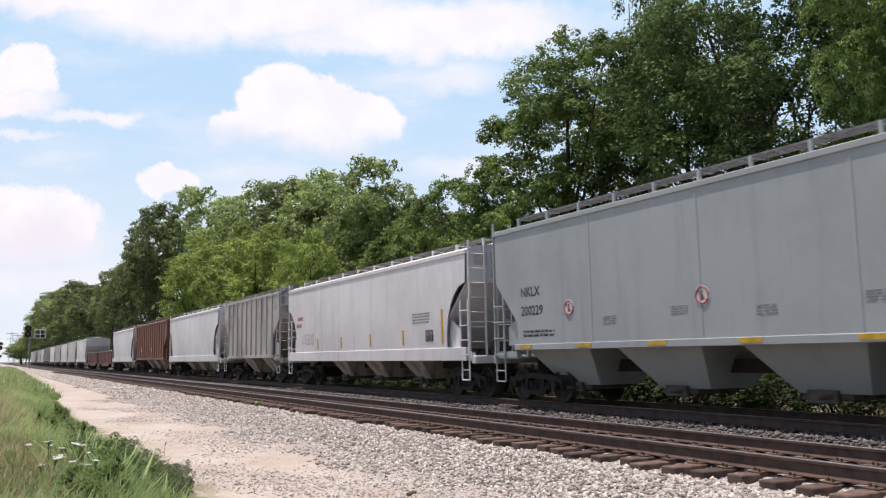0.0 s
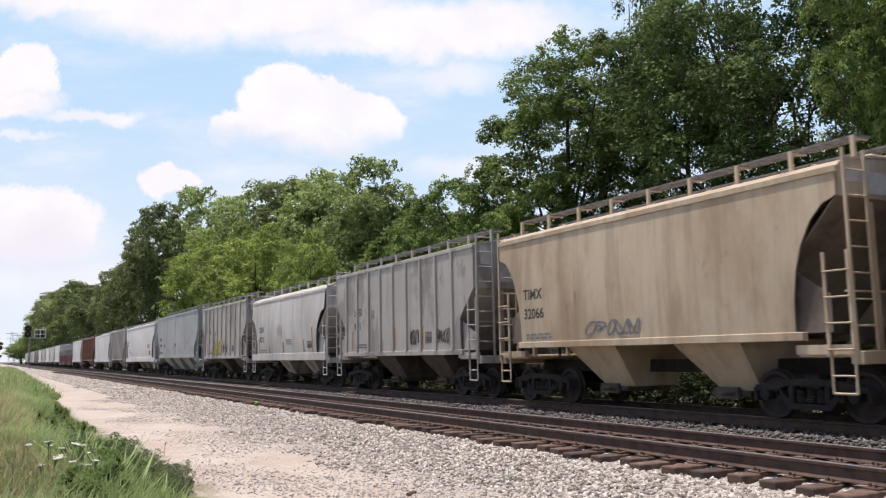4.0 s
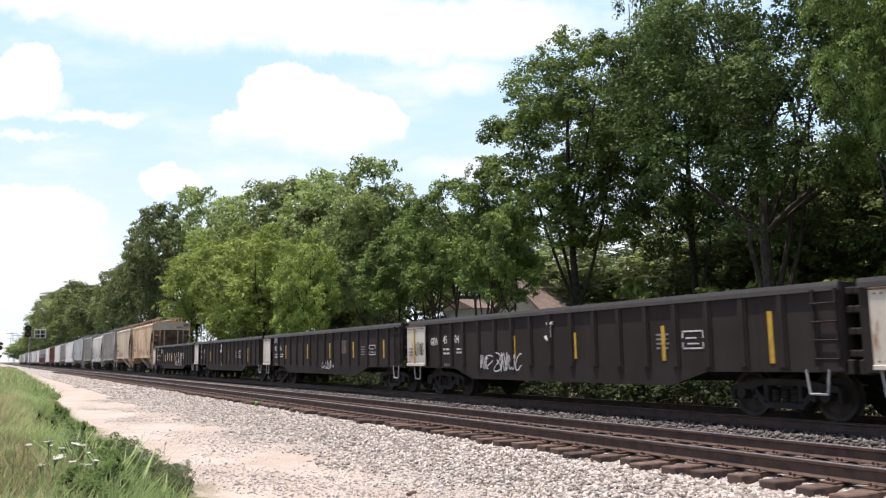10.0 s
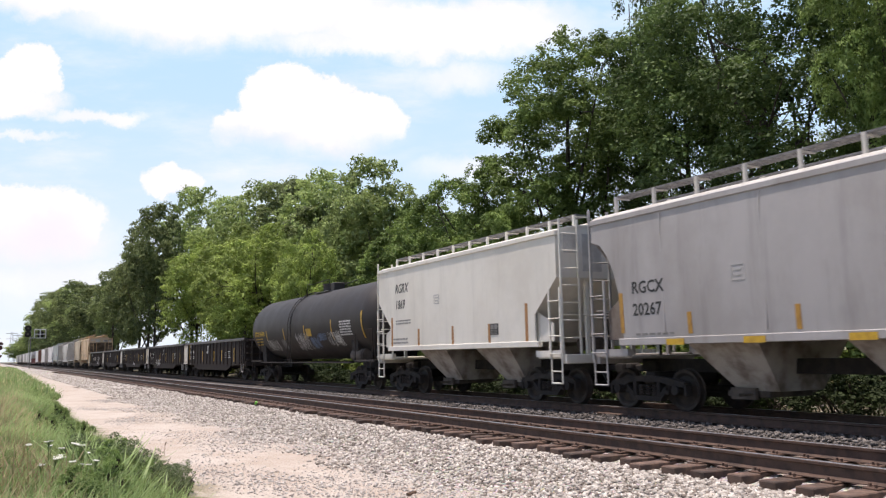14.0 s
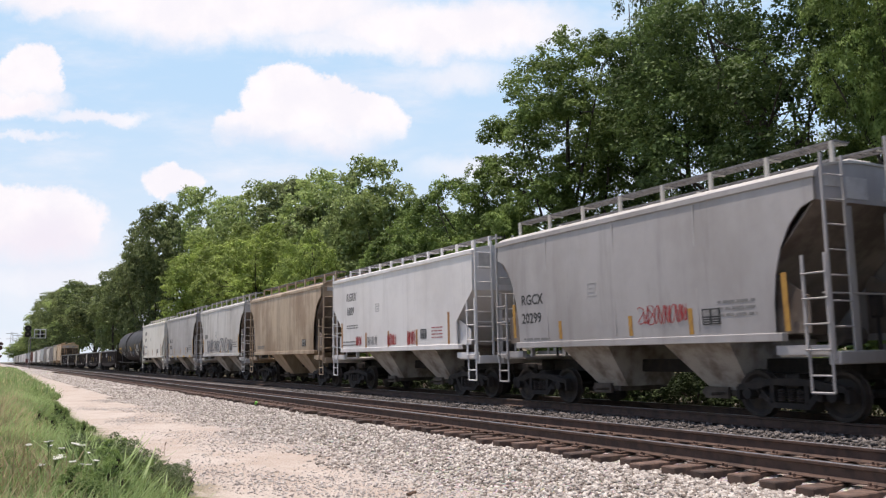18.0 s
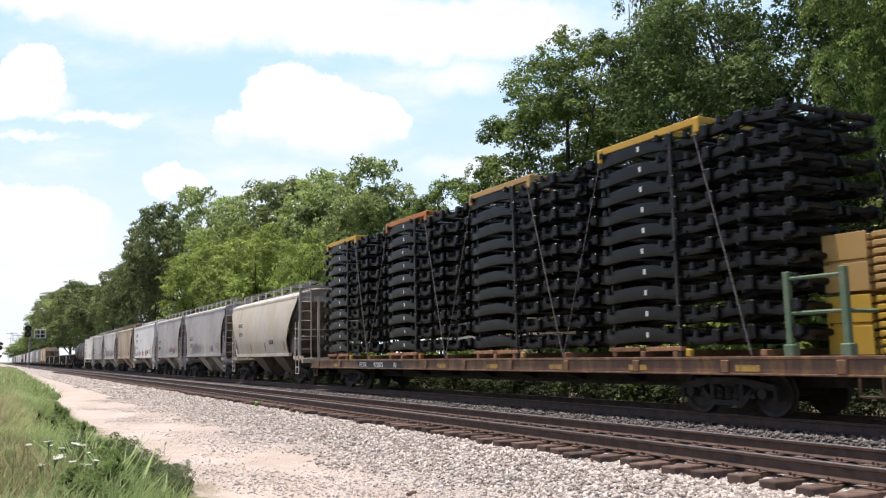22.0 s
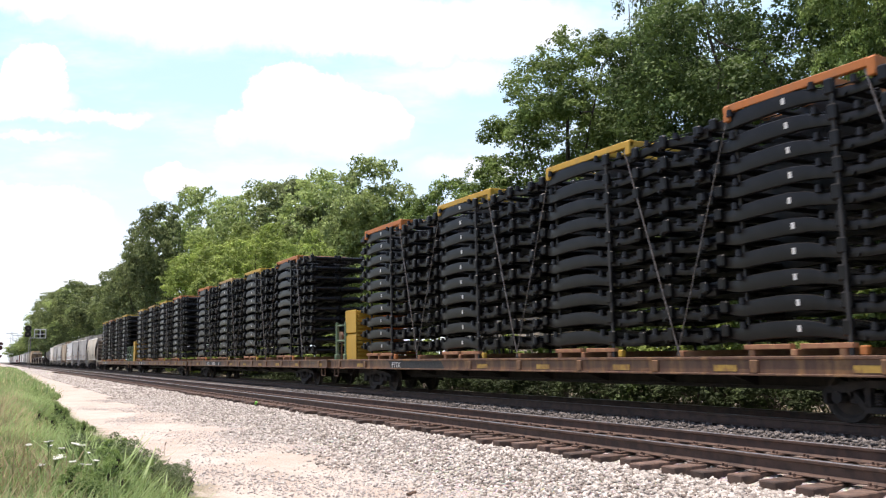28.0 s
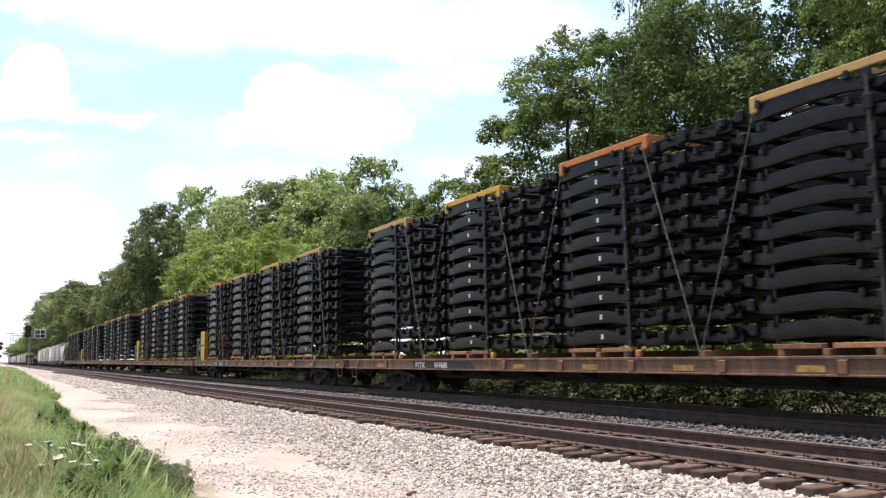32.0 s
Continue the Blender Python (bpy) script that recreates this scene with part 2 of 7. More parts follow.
    sep = n.new("ShaderNodeSeparateXYZ")
    l.new(uv, sep.inputs[0])
    blue = mixed(n, l, ramp(n, l, sep.outputs[1], 0.05, 0.40), (0.49, 0.735, 0.96), (0.76, 0.875, 0.955))
    body = mixed(n, l, ramp(n, l, noise_of(n, l, 12.0, 5, 0.6, None, "UV"), 0.35, 0.7), (0.90, 0.92, 0.965), (1.0, 1.0, 1.0))
    for args in ((0.300, 0.155, 0.07, 0.020, 1.0, 0.55), (0.385, 0.165, 0.08, 0.016, 1.0, 0.4), (0.05, 0.275, 0.13, 0.055, 1.0, 0.9), (0.02, 0.118, 0.06, 0.02, 1.0, 0.4)):
        body = mixed(n, l, puff(*args), body, (0.855, 0.845, 0.92))
    col = mixed(n, l, mx.outputs[0], blue, body)
    em = n.new("ShaderNodeEmission")
    em.inputs[1].default_value = 0.95
    l.new(col, em.inputs[0])
    l.new(em.outputs[0], n["Material Output"].inputs["Surface"])
    # the sheet: part of a sphere round the eye; u runs to the right, v downwards from the top of the view
    rx, ry, rz = (VIEW.to_3x3() @ Vector(a) for a in ((1, 0, 0), (0, 1, 0), (0, 0, -1)))
    half = math.tan(radians(56.34 / 2))
    nx, ny = 40, 26
    verts, faces, uvs = [], [], []
    for j in range(ny + 1):
        for i in range(nx + 1):
            u, w = -0.35 + 1.7 * i / nx, -0.25 + 0.85 * j / ny
            d = rz + rx * (2 * u - 1) * half + ry * (0.5625 - 2 * w) * half
            verts.append(EYE + d.normalized() * 3000)
            uvs.append((u, w))
    for j in range(ny):
        for i in range(nx):
            k = j * (nx + 1) + i
            faces.append((k, k + 1, k + nx + 2, k + nx + 1))
    me = bpy.data.meshes.new("backdrop")
    me.from_pydata(verts, [], faces)
    layer = me.uv_layers.new(name="UVMap")
    for loop in me.loops:
        layer.data[loop.index].uv = uvs[loop.vertex_index]
    me.materials.append(m)
    return tagged(new("backdrop", me), "pale blue summer sky with white clouds", "sky", kind="structure")


SKY = sky_backdrop()


# ---- ground ----
def ground_height(x, y):
    """Level of the ground: road, ballast beds of both tracks, and a bank behind them."""
    def step(a, b, t):
        t = min(1, max(0, (t - a) / (b - a)))
        return t * t * (3 - 2 * t)
    z = -0.47
    z += 0.16 * step(5.6, 7.4, x)
    z += 0.08 * step(7.8, 8.25, x) + 0.025 * step(11.3, 11.9, x)
    z -= 0.12 * step(10.3, 10.9, x) * (1 - step(11.2, 11.9, x))
    z -= 0.45 * step(15.0, 16.6, x)
    z += 0.55 * step(17.0, 22.0, x)
    z += 0.62 * (1 - step(-0.6, 2.7, x)) + 0.5 * (1 - step(-9, -1, x))
    return z


def ground():
    xs = [-2500, -800, -250, -80, -30, -12, -6, -3, -1, 0, 0.8, 1.6, 2.2, 2.6, 3, 4, 5, 5.9, 6.3, 6.7, 7.1, 7.45, 7.6, 7.8, 7.95, 8.1, 8.25, 9.7,
          10.3, 10.6, 10.9, 11.2, 11.6, 11.9, 13.4, 15.0, 15.5, 16.0, 16.6, 17, 18, 19, 20, 21, 22, 30, 60, 150, 500, 2500]
    ys = [-2500, -600, -150, -50, -20, 0, 10, 20, 40, 80, 160, 320, 700, 1500, 3200]
    g = Geo()
    v = [(x, y, ground_height(x, y)) for y in ys for x in xs]
    n = len(xs)
    g.add(v, [(j * n + i, j * n + i + 1, (j + 1) * n + i + 1, (j + 1) * n + i) for j in range(len(ys) - 1) for i in range(n - 1)])
    m, nn, l, b = material("ground_layers")
    tc = nn.new("ShaderNodeTexCoord")
    sep = nn.new("ShaderNodeSeparateXYZ")
    l.new(tc.outputs["Object"], sep.inputs[0])
    wob = noise_of(nn, l, 0.8, 5, 0.7)
    add = nn.new("ShaderNodeMath")
    add.operation = "MULTIPLY_ADD"
    l.new(wob, add.inputs[0])
    add.inputs[1].default_value = 2.6
    l.new(sep.outputs[0], add.inputs[2])
    shift = nn.new("ShaderNodeMath")
    shift.operation = "SUBTRACT"
    l.new(add.outputs[0], shift.inputs[0])
    shift.inputs[1].default_value = 1.3
    x = shift.outputs[0]
    dirt = mixed(nn, l, ramp(nn, l, noise_of(nn, l, 0.7, 6, 0.7), 0.4, 0.62), (0.395, 0.315, 0.25), (0.49, 0.425, 0.365))
    dirt = mixed(nn, l, ramp(nn, l, noise_of(nn, l, 26, 3), 0.55, 0.75, 0, 0.5), dirt, (0.60, 0.56, 0.52))
    dirt = mixed(nn, l, ramp(nn, l, noise_of(nn, l, 9, 5, 0.75), 0.56, 0.72, 0, 0.45), dirt, (0.33, 0.255, 0.195))
    dirt = mixed(nn, l, ramp(nn, l, noise_of(nn, l, 90, 4, 0.8), 0.42, 0.66, 0, 0.6), dirt, (0.60, 0.545, 0.49))
    dirt = mixed(nn, l, ramp(nn, l, noise_of(nn, l, 2.2, 5, 0.7, (1.0, 0.25, 1.0)), 0.52, 0.68, 0, 0.28), dirt, (0.36, 0.285, 0.225))
    vor = nn.new("ShaderNodeTexVoronoi")
    vor.inputs["Scale"].default_value = 22
    l.new(tc.outputs["Object"], vor.inputs["Vector"])
    stone = mixed(nn, l, ramp(nn, l, vor.outputs["Distance"], 0.15, 0.75), (0.58, 0.54, 0.49), (0.21, 0.185, 0.16))
    stone = mixed(nn, l, 0.35, stone, vor.outputs["Color"], "SOFT_LIGHT")
    soil = mixed(nn, l, ramp(nn, l, noise_of(nn, l, 1.3, 5), 0.4, 0.6), (0.10, 0.11, 0.04), (0.22, 0.19, 0.11))
    col = mixed(nn, l, ramp(nn, l, x, 2.0, 2.7), soil, dirt)
    col = mixed(nn, l, ramp(nn, l, x, 4.7, 6.0), col, stone)
    rusty = mixed(nn, l, ramp(nn, l, noise_of(nn, l, 5, 5, 0.7), 0.4, 0.65), (0.10, 0.07, 0.055), (0.24, 0.19, 0.155))
    col = mixed(nn, l, ramp(nn, l, sep.outputs[0], 8.1, 8.6, 0.0, 0.85), col, rusty)
    # the bed from the middle strip to the train's track is darker
    dark_bed = mixed(nn, l, ramp(nn, l, noise_of(nn, l, 3, 4), 0.4, 0.7), (0.055, 0.045, 0.04), (0.16, 0.14, 0.125))
    col = mixed(nn, l, ramp(nn, l, x, 10.6, 11.6), col, dark_bed)
    col = mixed(nn, l, ramp(nn, l, x, 15.6, 16.6), col, stone)
    bank = mixed(nn, l, ramp(nn, l, noise_of(nn, l, 2.6, 6, 0.7), 0.45, 0.62), (0.12, 0.10, 0.07), (0.06, 0.065, 0.032))
    col = mixed(nn, l, ramp(nn, l, x, 16.4, 17.4), col, bank)
    col = mixed(nn, l, ramp(nn, l, x, 20.5, 23.0), col, soil)
    l.new(col, b.inputs["Base Color"])
    b.inputs["Roughness"].default_value = 0.95
    bumped(nn, l, b, vor.outputs["Distance"], 0.5, 0.04)
    return tagged(part("ground", g, m), "dirt road, pale ballast beds and meadow soil", "ground", kind="structure")


GROUND = ground()


# ---- tracks ----
def rail_profile(x, foot=0.075):
    """Half outline of a rail section, mirrored; its head's top lies at 0."""
    half = [(0.030, 0.0), (0.037, -0.006), (0.036, -0.035), (0.010, -0.05), (0.009, -0.145), (0.030, -0.158), (foot, -0.172), (foot, -0.182)]
    return [(x + u, w) for u, w in half] + [(x - u, w) for u, w in reversed(half)]


def track(centre, label):
    t = tagged(thing("railway_track", label, "railway track"), kind="structure")
    for x in (centre - 0.7525, centre + 0.7525):
        r = part("rail", Geo().prism(rail_profile(x), 1, -60, 900), RAIL_SIDE, t, smooth=False)
        part("rail_head", Geo().prism([(x - 0.031, 0.0005), (x + 0.031, 0.0005), (x + 0.028, 0.004), (x - 0.028, 0.004)], 1, -60, 900), RAIL_TOP, r,
             "polished steel running surface")
    return t


TRACK_NEAR = track(NEAR_C, "empty railway track with rusty rails on weathered wooden ties")
TRACK_FAR = track(XC, "railway track under the train, on a dark bed")


# ---- plants ----
def blades_mesh(name, quads, mat):
    """A mesh of separate four-cornered blades from an array n x 4 x 3."""
    n = len(quads)
    me = bpy.data.meshes.new(name)
    me.vertices.add(n * 4)
    me.vertices.foreach_set("co", np.ascontiguousarray(quads, dtype=np.float32).ravel())
    me.loops.add(n * 4)
    me.loops.foreach_set("vertex_index", np.arange(n * 4, dtype=np.int32))
    me.polygons.add(n)
    me.polygons.foreach_set("loop_start", np.arange(0, n * 4, 4, dtype=np.int32))
    me.polygons.foreach_set("loop_total", np.full(n, 4, dtype=np.int32))
    me.update(calc_edges=True)
    me.materials.append(mat)
    return me


def unit(a):
    return a / (np.linalg.norm(a, axis=1)[:, None] + 1e-9)


def ripple(rng, freq):
    """A smooth random field over points n x 3, about -1 to 1."""
    k = rng.normal(size=(7, 3)) * freq
    ph = rng.uniform(0, 6.28, 7)
    return lambda q: np.sin(q @ k.T + ph).sum(1) / 3.2


def crown_mesh(name, mat, rng, clumps, leaves, spread, height, base, leaf, open_=0.0, puff=1.0, skirt=0.7):
    """Boughs on a lumpy egg, each a heap of small tufts, each tuft a cap of leaves; gaps between them. Returns the mesh and the boughs' middles."""
    boughs = max(8, clumps // 3)
    off = Vector((base * 3.1, height, spread * 7))
    egg = np.array((spread, spread, height * 0.5))
    cen, rad, out = [], [], []
    tries = 0
    while len(cen) < boughs and tries < boughs * 80:
        tries += 1
        d = rng.normal(size=3)
        d /= np.linalg.norm(d)
        if d[2] < -skirt:
            continue
        inner = len(cen) % 5 == 4
        q = rng.uniform(0.65, 1.35) * 0.225 * spread * puff
        bulge = 1 + 0.20 * noise.noise(Vector(d * 2.1) + off)
        c = d * (egg * bulge - q * 0.9) * (rng.uniform(0.25, 0.6) if inner else rng.uniform(0.86, 1.0))
        if any(np.linalg.norm(c - o) < 0.62 * q for o in cen):
            continue
        cen.append(c)
        rad.append(q)
        out.append(d)
    cen, rad, out = np.array(cen), np.array(rad), np.array(out)
    # tufts heaped on the outer and upper sides of each bough
    m = len(cen) * 44
    who = rng.choice(len(cen), m, p=rad ** 2 / (rad ** 2).sum())
    v = unit(rng.normal(size=(m, 3)))
    mid = cen[who] + v * (rad[who] * rng.uniform(0.55, 0.95, m))[:, None] * np.array((1.0, 1.0, 0.8))
    holes = ripple(rng, 1.0 / (0.29 * spread) * 2.4)
    face = (v * out[who]).sum(1) * 0.7 + 0.75 * v[:, 2]
    keep = (face > -0.40 + 0.25 * rng.normal(size=m)) & (holes(mid) > -0.55 + 0.15 * rng.normal(size=m) + 0.55 * open_)
    mid, who, v = mid[keep], who[keep], v[keep]
    tuft = rad[who] * rng.uniform(0.20, 0.44, len(mid))
    # leaves round each tuft, most of them on its upper side
    n = int(len(cen) * leaves * 3.2)
    w = rng.choice(len(mid), n, p=tuft ** 2 / (tuft ** 2).sum())
    lv = unit(rng.normal(size=(n, 3)) + np.array((0, 0, 0.45)) + v[w] * 0.35)
    pos = mid[w] + lv * (tuft[w] * rng.uniform(0.25, 1.0, n) ** 0.5)[:, None] * np.array((1.0, 1.0, 0.62))
    up = unit(lv * 0.75 + np.array((0, 0, 0.5)) + rng.normal(size=(n, 3)) * 0.34)
    a = unit(np.cross(up, rng.normal(size=(n, 3))))
    b = np.cross(up, a)
    ln = (leaf * rng.uniform(0.6, 1.35, n))[:, None]
    pos = pos + np.array((0, 0, base + height * 0.5))
    quads = np.stack([pos - a * ln * 0.52, pos + b * ln * 0.36, pos + a * ln * 0.52 - up * ln * 0.15, pos - b * ln * 0.36], 1)
    return blades_mesh(name, quads, mat), cen + np.array((0, 0, base + height * 0.5))


def limb(g, p, q, r0, r1, rng, n=7, bend=0.25):
    """A tapered branch with a slight bend, in four lengths."""
    p, q = Vector(p), Vector(q)
    side = Vector(rng.normal(size=3)) * bend * (q - p).length * 0.25
    pts = [p.lerp(q, k / 4) + side * math.sin(math.pi * k / 4) for k in range(5)]
    for k in range(4):
        g.tube(pts[k], pts[k + 1], r0 + (r1 - r0) * k / 4, n, r0 + (r1 - r0) * (k + 1) / 4)
    return pts


def tree(label, seed, mat, height, spread, base, trunk_r, clumps, leaves, leaf, open_=0.0, limbs=9, stems=1, puff=1.0, skirt=0.7, name="tree", group="trees behind the railway"):
    """A trunk (or several stems) with limbs that reach the tufts of its crown."""
    rng = np.random.default_rng(seed)
    t = thing(name, label, "tree" if name == "tree" else "bush", group)
    me, cen = crown_mesh("crown", mat, rng, clumps, leaves, spread, height - base, base, leaf, open_, puff=puff, skirt=skirt)
    g = Geo()
    for s in range(stems):
        lean = spread * 0.35 * (stems > 1)
        top = (rng.uniform(-0.4, 0.4) + lean * math.cos(s * 2.1), rng.uniform(-0.4, 0.4) + lean * math.sin(s * 2.1), base + (height - base) * 0.65)
        spine = limb(g, (0.25 * s, 0.2 * (s % 2), -0.8), top, trunk_r, trunk_r * 0.3, rng, 9, 0.12)
        for k in range(limbs // stems):
            q = spine[(1, 2, 3, 2)[k % 4]]
            e = cen[rng.integers(len(cen))]
            pts = limb(g, q, e, trunk_r * 0.40, 0.03, rng, 6)
            for j in (2, 3):
                near = cen[np.argsort(((cen - np.array(pts[j])) ** 2).sum(1))[rng.integers(1, 5)]]
                limb(g, pts[j], near, trunk_r * 0.15, 0.015, rng, 5)
    part("trunk", g, BARK, t, "grey-brown trunk and limbs", smooth=True)
    part("crown", me, None, t)
    return t


# ---- the train: paints ----
WHITE = car_paint("paint_white", (0.70, 0.68, 0.68), 0.10, 0.18, wash=0.15, wash_col=(0.55, 0.51, 0.47))
WHITE_B = car_paint("paint_old_white", (0.58, 0.56, 0.535), 0.22, 0.40, seed=0.07, wash=0.4, wash_col=(0.34, 0.30, 0.26))
LIGHT = car_paint("paint_light_grey", (0.405, 0.385, 0.38), 0.15, 0.25, seed=0.12, wash=0.4, wash_col=(0.27, 0.245, 0.225))
GREY = car_paint("paint_blue_grey", (0.34, 0.365, 0.37), 0.02, 0.18, seed=0.03)
DUST = car_paint("paint_dusty_grey", (0.43, 0.40, 0.37), 0.22, 0.45, seed=0.18, lo=0.50, hi=0.74, wash=0.62, wash_col=(0.19, 0.165, 0.15), wash_at=(0.52, 0.60))
TAN = car_paint("paint_tan", (0.58, 0.475, 0.34), 0.5, 0.38, (0.19, 0.085, 0.04), (0.24, 0.165, 0.105), seed=0.09, lo=0.44, hi=0.66, wash=0.6, wash_col=(0.36, 0.24, 0.14))
TAN_B = car_paint("paint_brown_tan", (0.47, 0.36, 0.25), 0.5, 0.42, (0.15, 0.07, 0.035), (0.19, 0.13, 0.085), seed=0.11, lo=0.42, hi=0.64, wash=0.7, wash_col=(0.27, 0.175, 0.105), wash_at=(0.45, 0.6))
CREAM = car_paint("paint_rusty_cream", (0.68, 0.51, 0.32), 0.7, 0.48, (0.19, 0.08, 0.032), (0.33, 0.165, 0.07), seed=0.15, lo=0.42, hi=0.64, wash=0.75, wash_col=(0.38, 0.19, 0.075))
OLIVE = car_paint("paint_cream_grey", (0.55, 0.50, 0.42), 0.25, 0.35, (0.30, 0.20, 0.10), (0.25, 0.22, 0.18), seed=0.2, wash=0.5, wash_col=(0.50, 0.40, 0.25))
BROWN = car_paint("paint_brown", (0.20, 0.075, 0.045), 0.25, 0.3)
RED = car_paint("paint_red", (0.16, 0.035, 0.035), 0.2, 0.3)
BLACK = car_paint("paint_black", (0.026, 0.019, 0.0165), 0.14, 0.40, (0.062, 0.037, 0.027), (0.056, 0.044, 0.037), rough=0.8)
BLACK.node_tree.nodes["Principled BSDF"].inputs["Specular IOR Level"].default_value = 0.2
TANKBLACK = car_paint("paint_tank_black", (0.024, 0.019, 0.0175), 0.05, 0.35, (0.05, 0.033, 0.027), (0.045, 0.036, 0.031), rough=0.6)
DECKRUST = car_paint("paint_flat_yellow", (0.25, 0.13, 0.05), 1.1, 0.85, (0.095, 0.044, 0.029), (0.11, 0.058, 0.038), lo=0.40, hi=0.56)
UNDER = surface("underside_dust", (0.13, 0.105, 0.085), (0.07, 0.055, 0.047), 2.5, 0.85, 0, 0.3, 0.01)
BAYWHITE = surface("bay_grey", (0.46, 0.42, 0.38), (0.15, 0.11, 0.085), 1.3, 0.8, 0, 0.3, 0.01)
# slope sheets in two browns, darker than the side paints
SLOPE = surface("brown_slope_sheet", (0.23, 0.19, 0.16), (0.10, 0.075, 0.06), 1.1, 0.8, 0, 0.3, 0.01)
ROOFDUST = surface("dusty_roof", (0.56, 0.54, 0.50), (0.44, 0.41, 0.37), 1.4, 0.8, 0, 0.3, 0.01)
GRATE = surface("galvanised_grating", (0.26, 0.25, 0.245), (0.17, 0.16, 0.155), 6, 0.6, 0.5, 0.3, 0.004)
FADED_YEL = surface("faded_yellow_paint", (0.46, 0.29, 0.06), (0.24, 0.13, 0.05), 5, 0.6, 0, 0.1, 0.002)
YELLOW = surface("yellow_reflector", (0.62, 0.38, 0.03), (0.45, 0.26, 0.03), 5, 0.5, 0, 0.1, 0.002)
AMBER = surface("amber_reflector", (0.50, 0.27, 0.05), (0.36, 0.18, 0.04), 5, 0.55, 0, 0.1, 0.002)
OCHRE = surface("faded_reflector", (0.40, 0.20, 0.07), (0.33, 0.15, 0.05), 5, 0.6, 0, 0.1, 0.002)
INK = surface("black_lettering", (0.02, 0.02, 0.02), (0.05, 0.05, 0.05), 12, 0.6, 0, 0.1, 0.001)
FADED_INK = surface("faded_lettering", (0.20, 0.195, 0.19), (0.28, 0.27, 0.26), 12, 0.7, 0, 0.1, 0.001)
WHITE_INK = surface("white_lettering", (0.70, 0.69, 0.67), (0.48, 0.47, 0.46), 9, 0.6, 0, 0.1, 0.001)
GOLD_INK = surface("yellow_lettering", (0.60, 0.40, 0.04), (0.45, 0.28, 0.03), 9, 0.6, 0, 0.1, 0.001)
RED_INK = surface("red_spray", (0.42, 0.03, 0.03), (0.30, 0.02, 0.03), 9, 0.6, 0, 0.1, 0.001)
PINK_INK = surface("pink_spray", (0.42, 0.17, 0.17), (0.34, 0.12, 0.13), 9, 0.6, 0, 0.1, 0.001)
BLUE_INK = surface("blue_spray", (0.16, 0.24, 0.38), (0.10, 0.16, 0.28), 6, 0.6, 0, 0.1, 0.001)
GREY_INK = surface("grey_spray", (0.24, 0.24, 0.25), (0.16, 0.16, 0.17), 6, 0.6, 0, 0.1, 0.001)
LIME = surface("yellow_spray", (0.48, 0.40, 0.05), (0.40, 0.30, 0.04), 6, 0.6, 0, 0.1, 0.001)
GLOSS = surface("glossy_black_frame", (0.0068, 0.0064, 0.0066), (0.0125, 0.0115, 0.0115), 3, 0.36, 0, 0.12, 0.004)
GLOSS.node_tree.nodes["Principled BSDF"].inputs["Specular IOR Level"].default_value = 0.30
ORANGE = car_paint("paint_orange_rack", (0.46, 0.15, 0.03), 0.3, 0.3, (0.16, 0.07, 0.03))
RACKYEL = car_paint("paint_yellow_rack", (0.52, 0.31, 0.03), 0.25, 0.3, (0.20, 0.10, 0.03))
RACKTAN = car_paint("paint_faded_rack", (0.44, 0.27, 0.09), 0.35, 0.3, (0.20, 0.10, 0.05))
GREEN = surface("green_post", (0.10, 0.17, 0.095), (0.17, 0.20, 0.13), 4, 0.7, 0, 0.2, 0.004)
PALLET = surface("pallet_wood", (0.28, 0.13, 0.07), (0.36, 0.20, 0.10), 4, 0.85, 0, 0.4, 0.005, vary=0.3)
CHAIN = surface("steel_chain", (0.22, 0.20, 0.19), (0.12, 0.10, 0.09), 12, 0.5, 0.7, 0.3, 0.003)
END_CREAM = car_paint("paint_cream_end", (0.60, 0.47, 0.32), 0.4, 0.3, (0.24, 0.12, 0.05), (0.30, 0.19, 0.10))
CLEAN = car_paint("paint_cream_white", (0.74, 0.71, 0.645), 0.08, 0.10, wash=0.3, wash_col=(0.60, 0.55, 0.47))
CLEAN_B = car_paint("paint_clean_white", (0.75, 0.73, 0.715), 0.10, 0.14, seed=0.05, wash=0.25, wash_col=(0.60, 0.56, 0.52))
PALE_PANEL = surface("pale_panel_paint", (0.60, 0.58, 0.55), (0.46, 0.44, 0.41), 3, 0.65, 0, 0.1, 0.001)
PALE_INK = surface("pale_stencil", (0.42, 0.41, 0.40), (0.50, 0.49, 0.48), 12, 0.7, 0, 0.1, 0.001)
PANEL_W = car_paint("paint_end_panel", (0.66, 0.61, 0.53), 0.75, 0.45, (0.26, 0.12, 0.045), (0.40, 0.28, 0.16), wash=0.35, wash_col=(0.50, 0.42, 0.31))

MOVING = []


def rides(ob, u):
    """ob keeps to the train, with its origin u metres along the track at 0 s."""
    MOVING.append((ob, u))
    return ob


CACHE = {}


def shared(key, make, mat, smooth=False):
    if key not in CACHE:
        CACHE[key] = make().mesh(key[0] if isinstance(key, tuple) else key, mat, smooth)
    return CACHE[key]


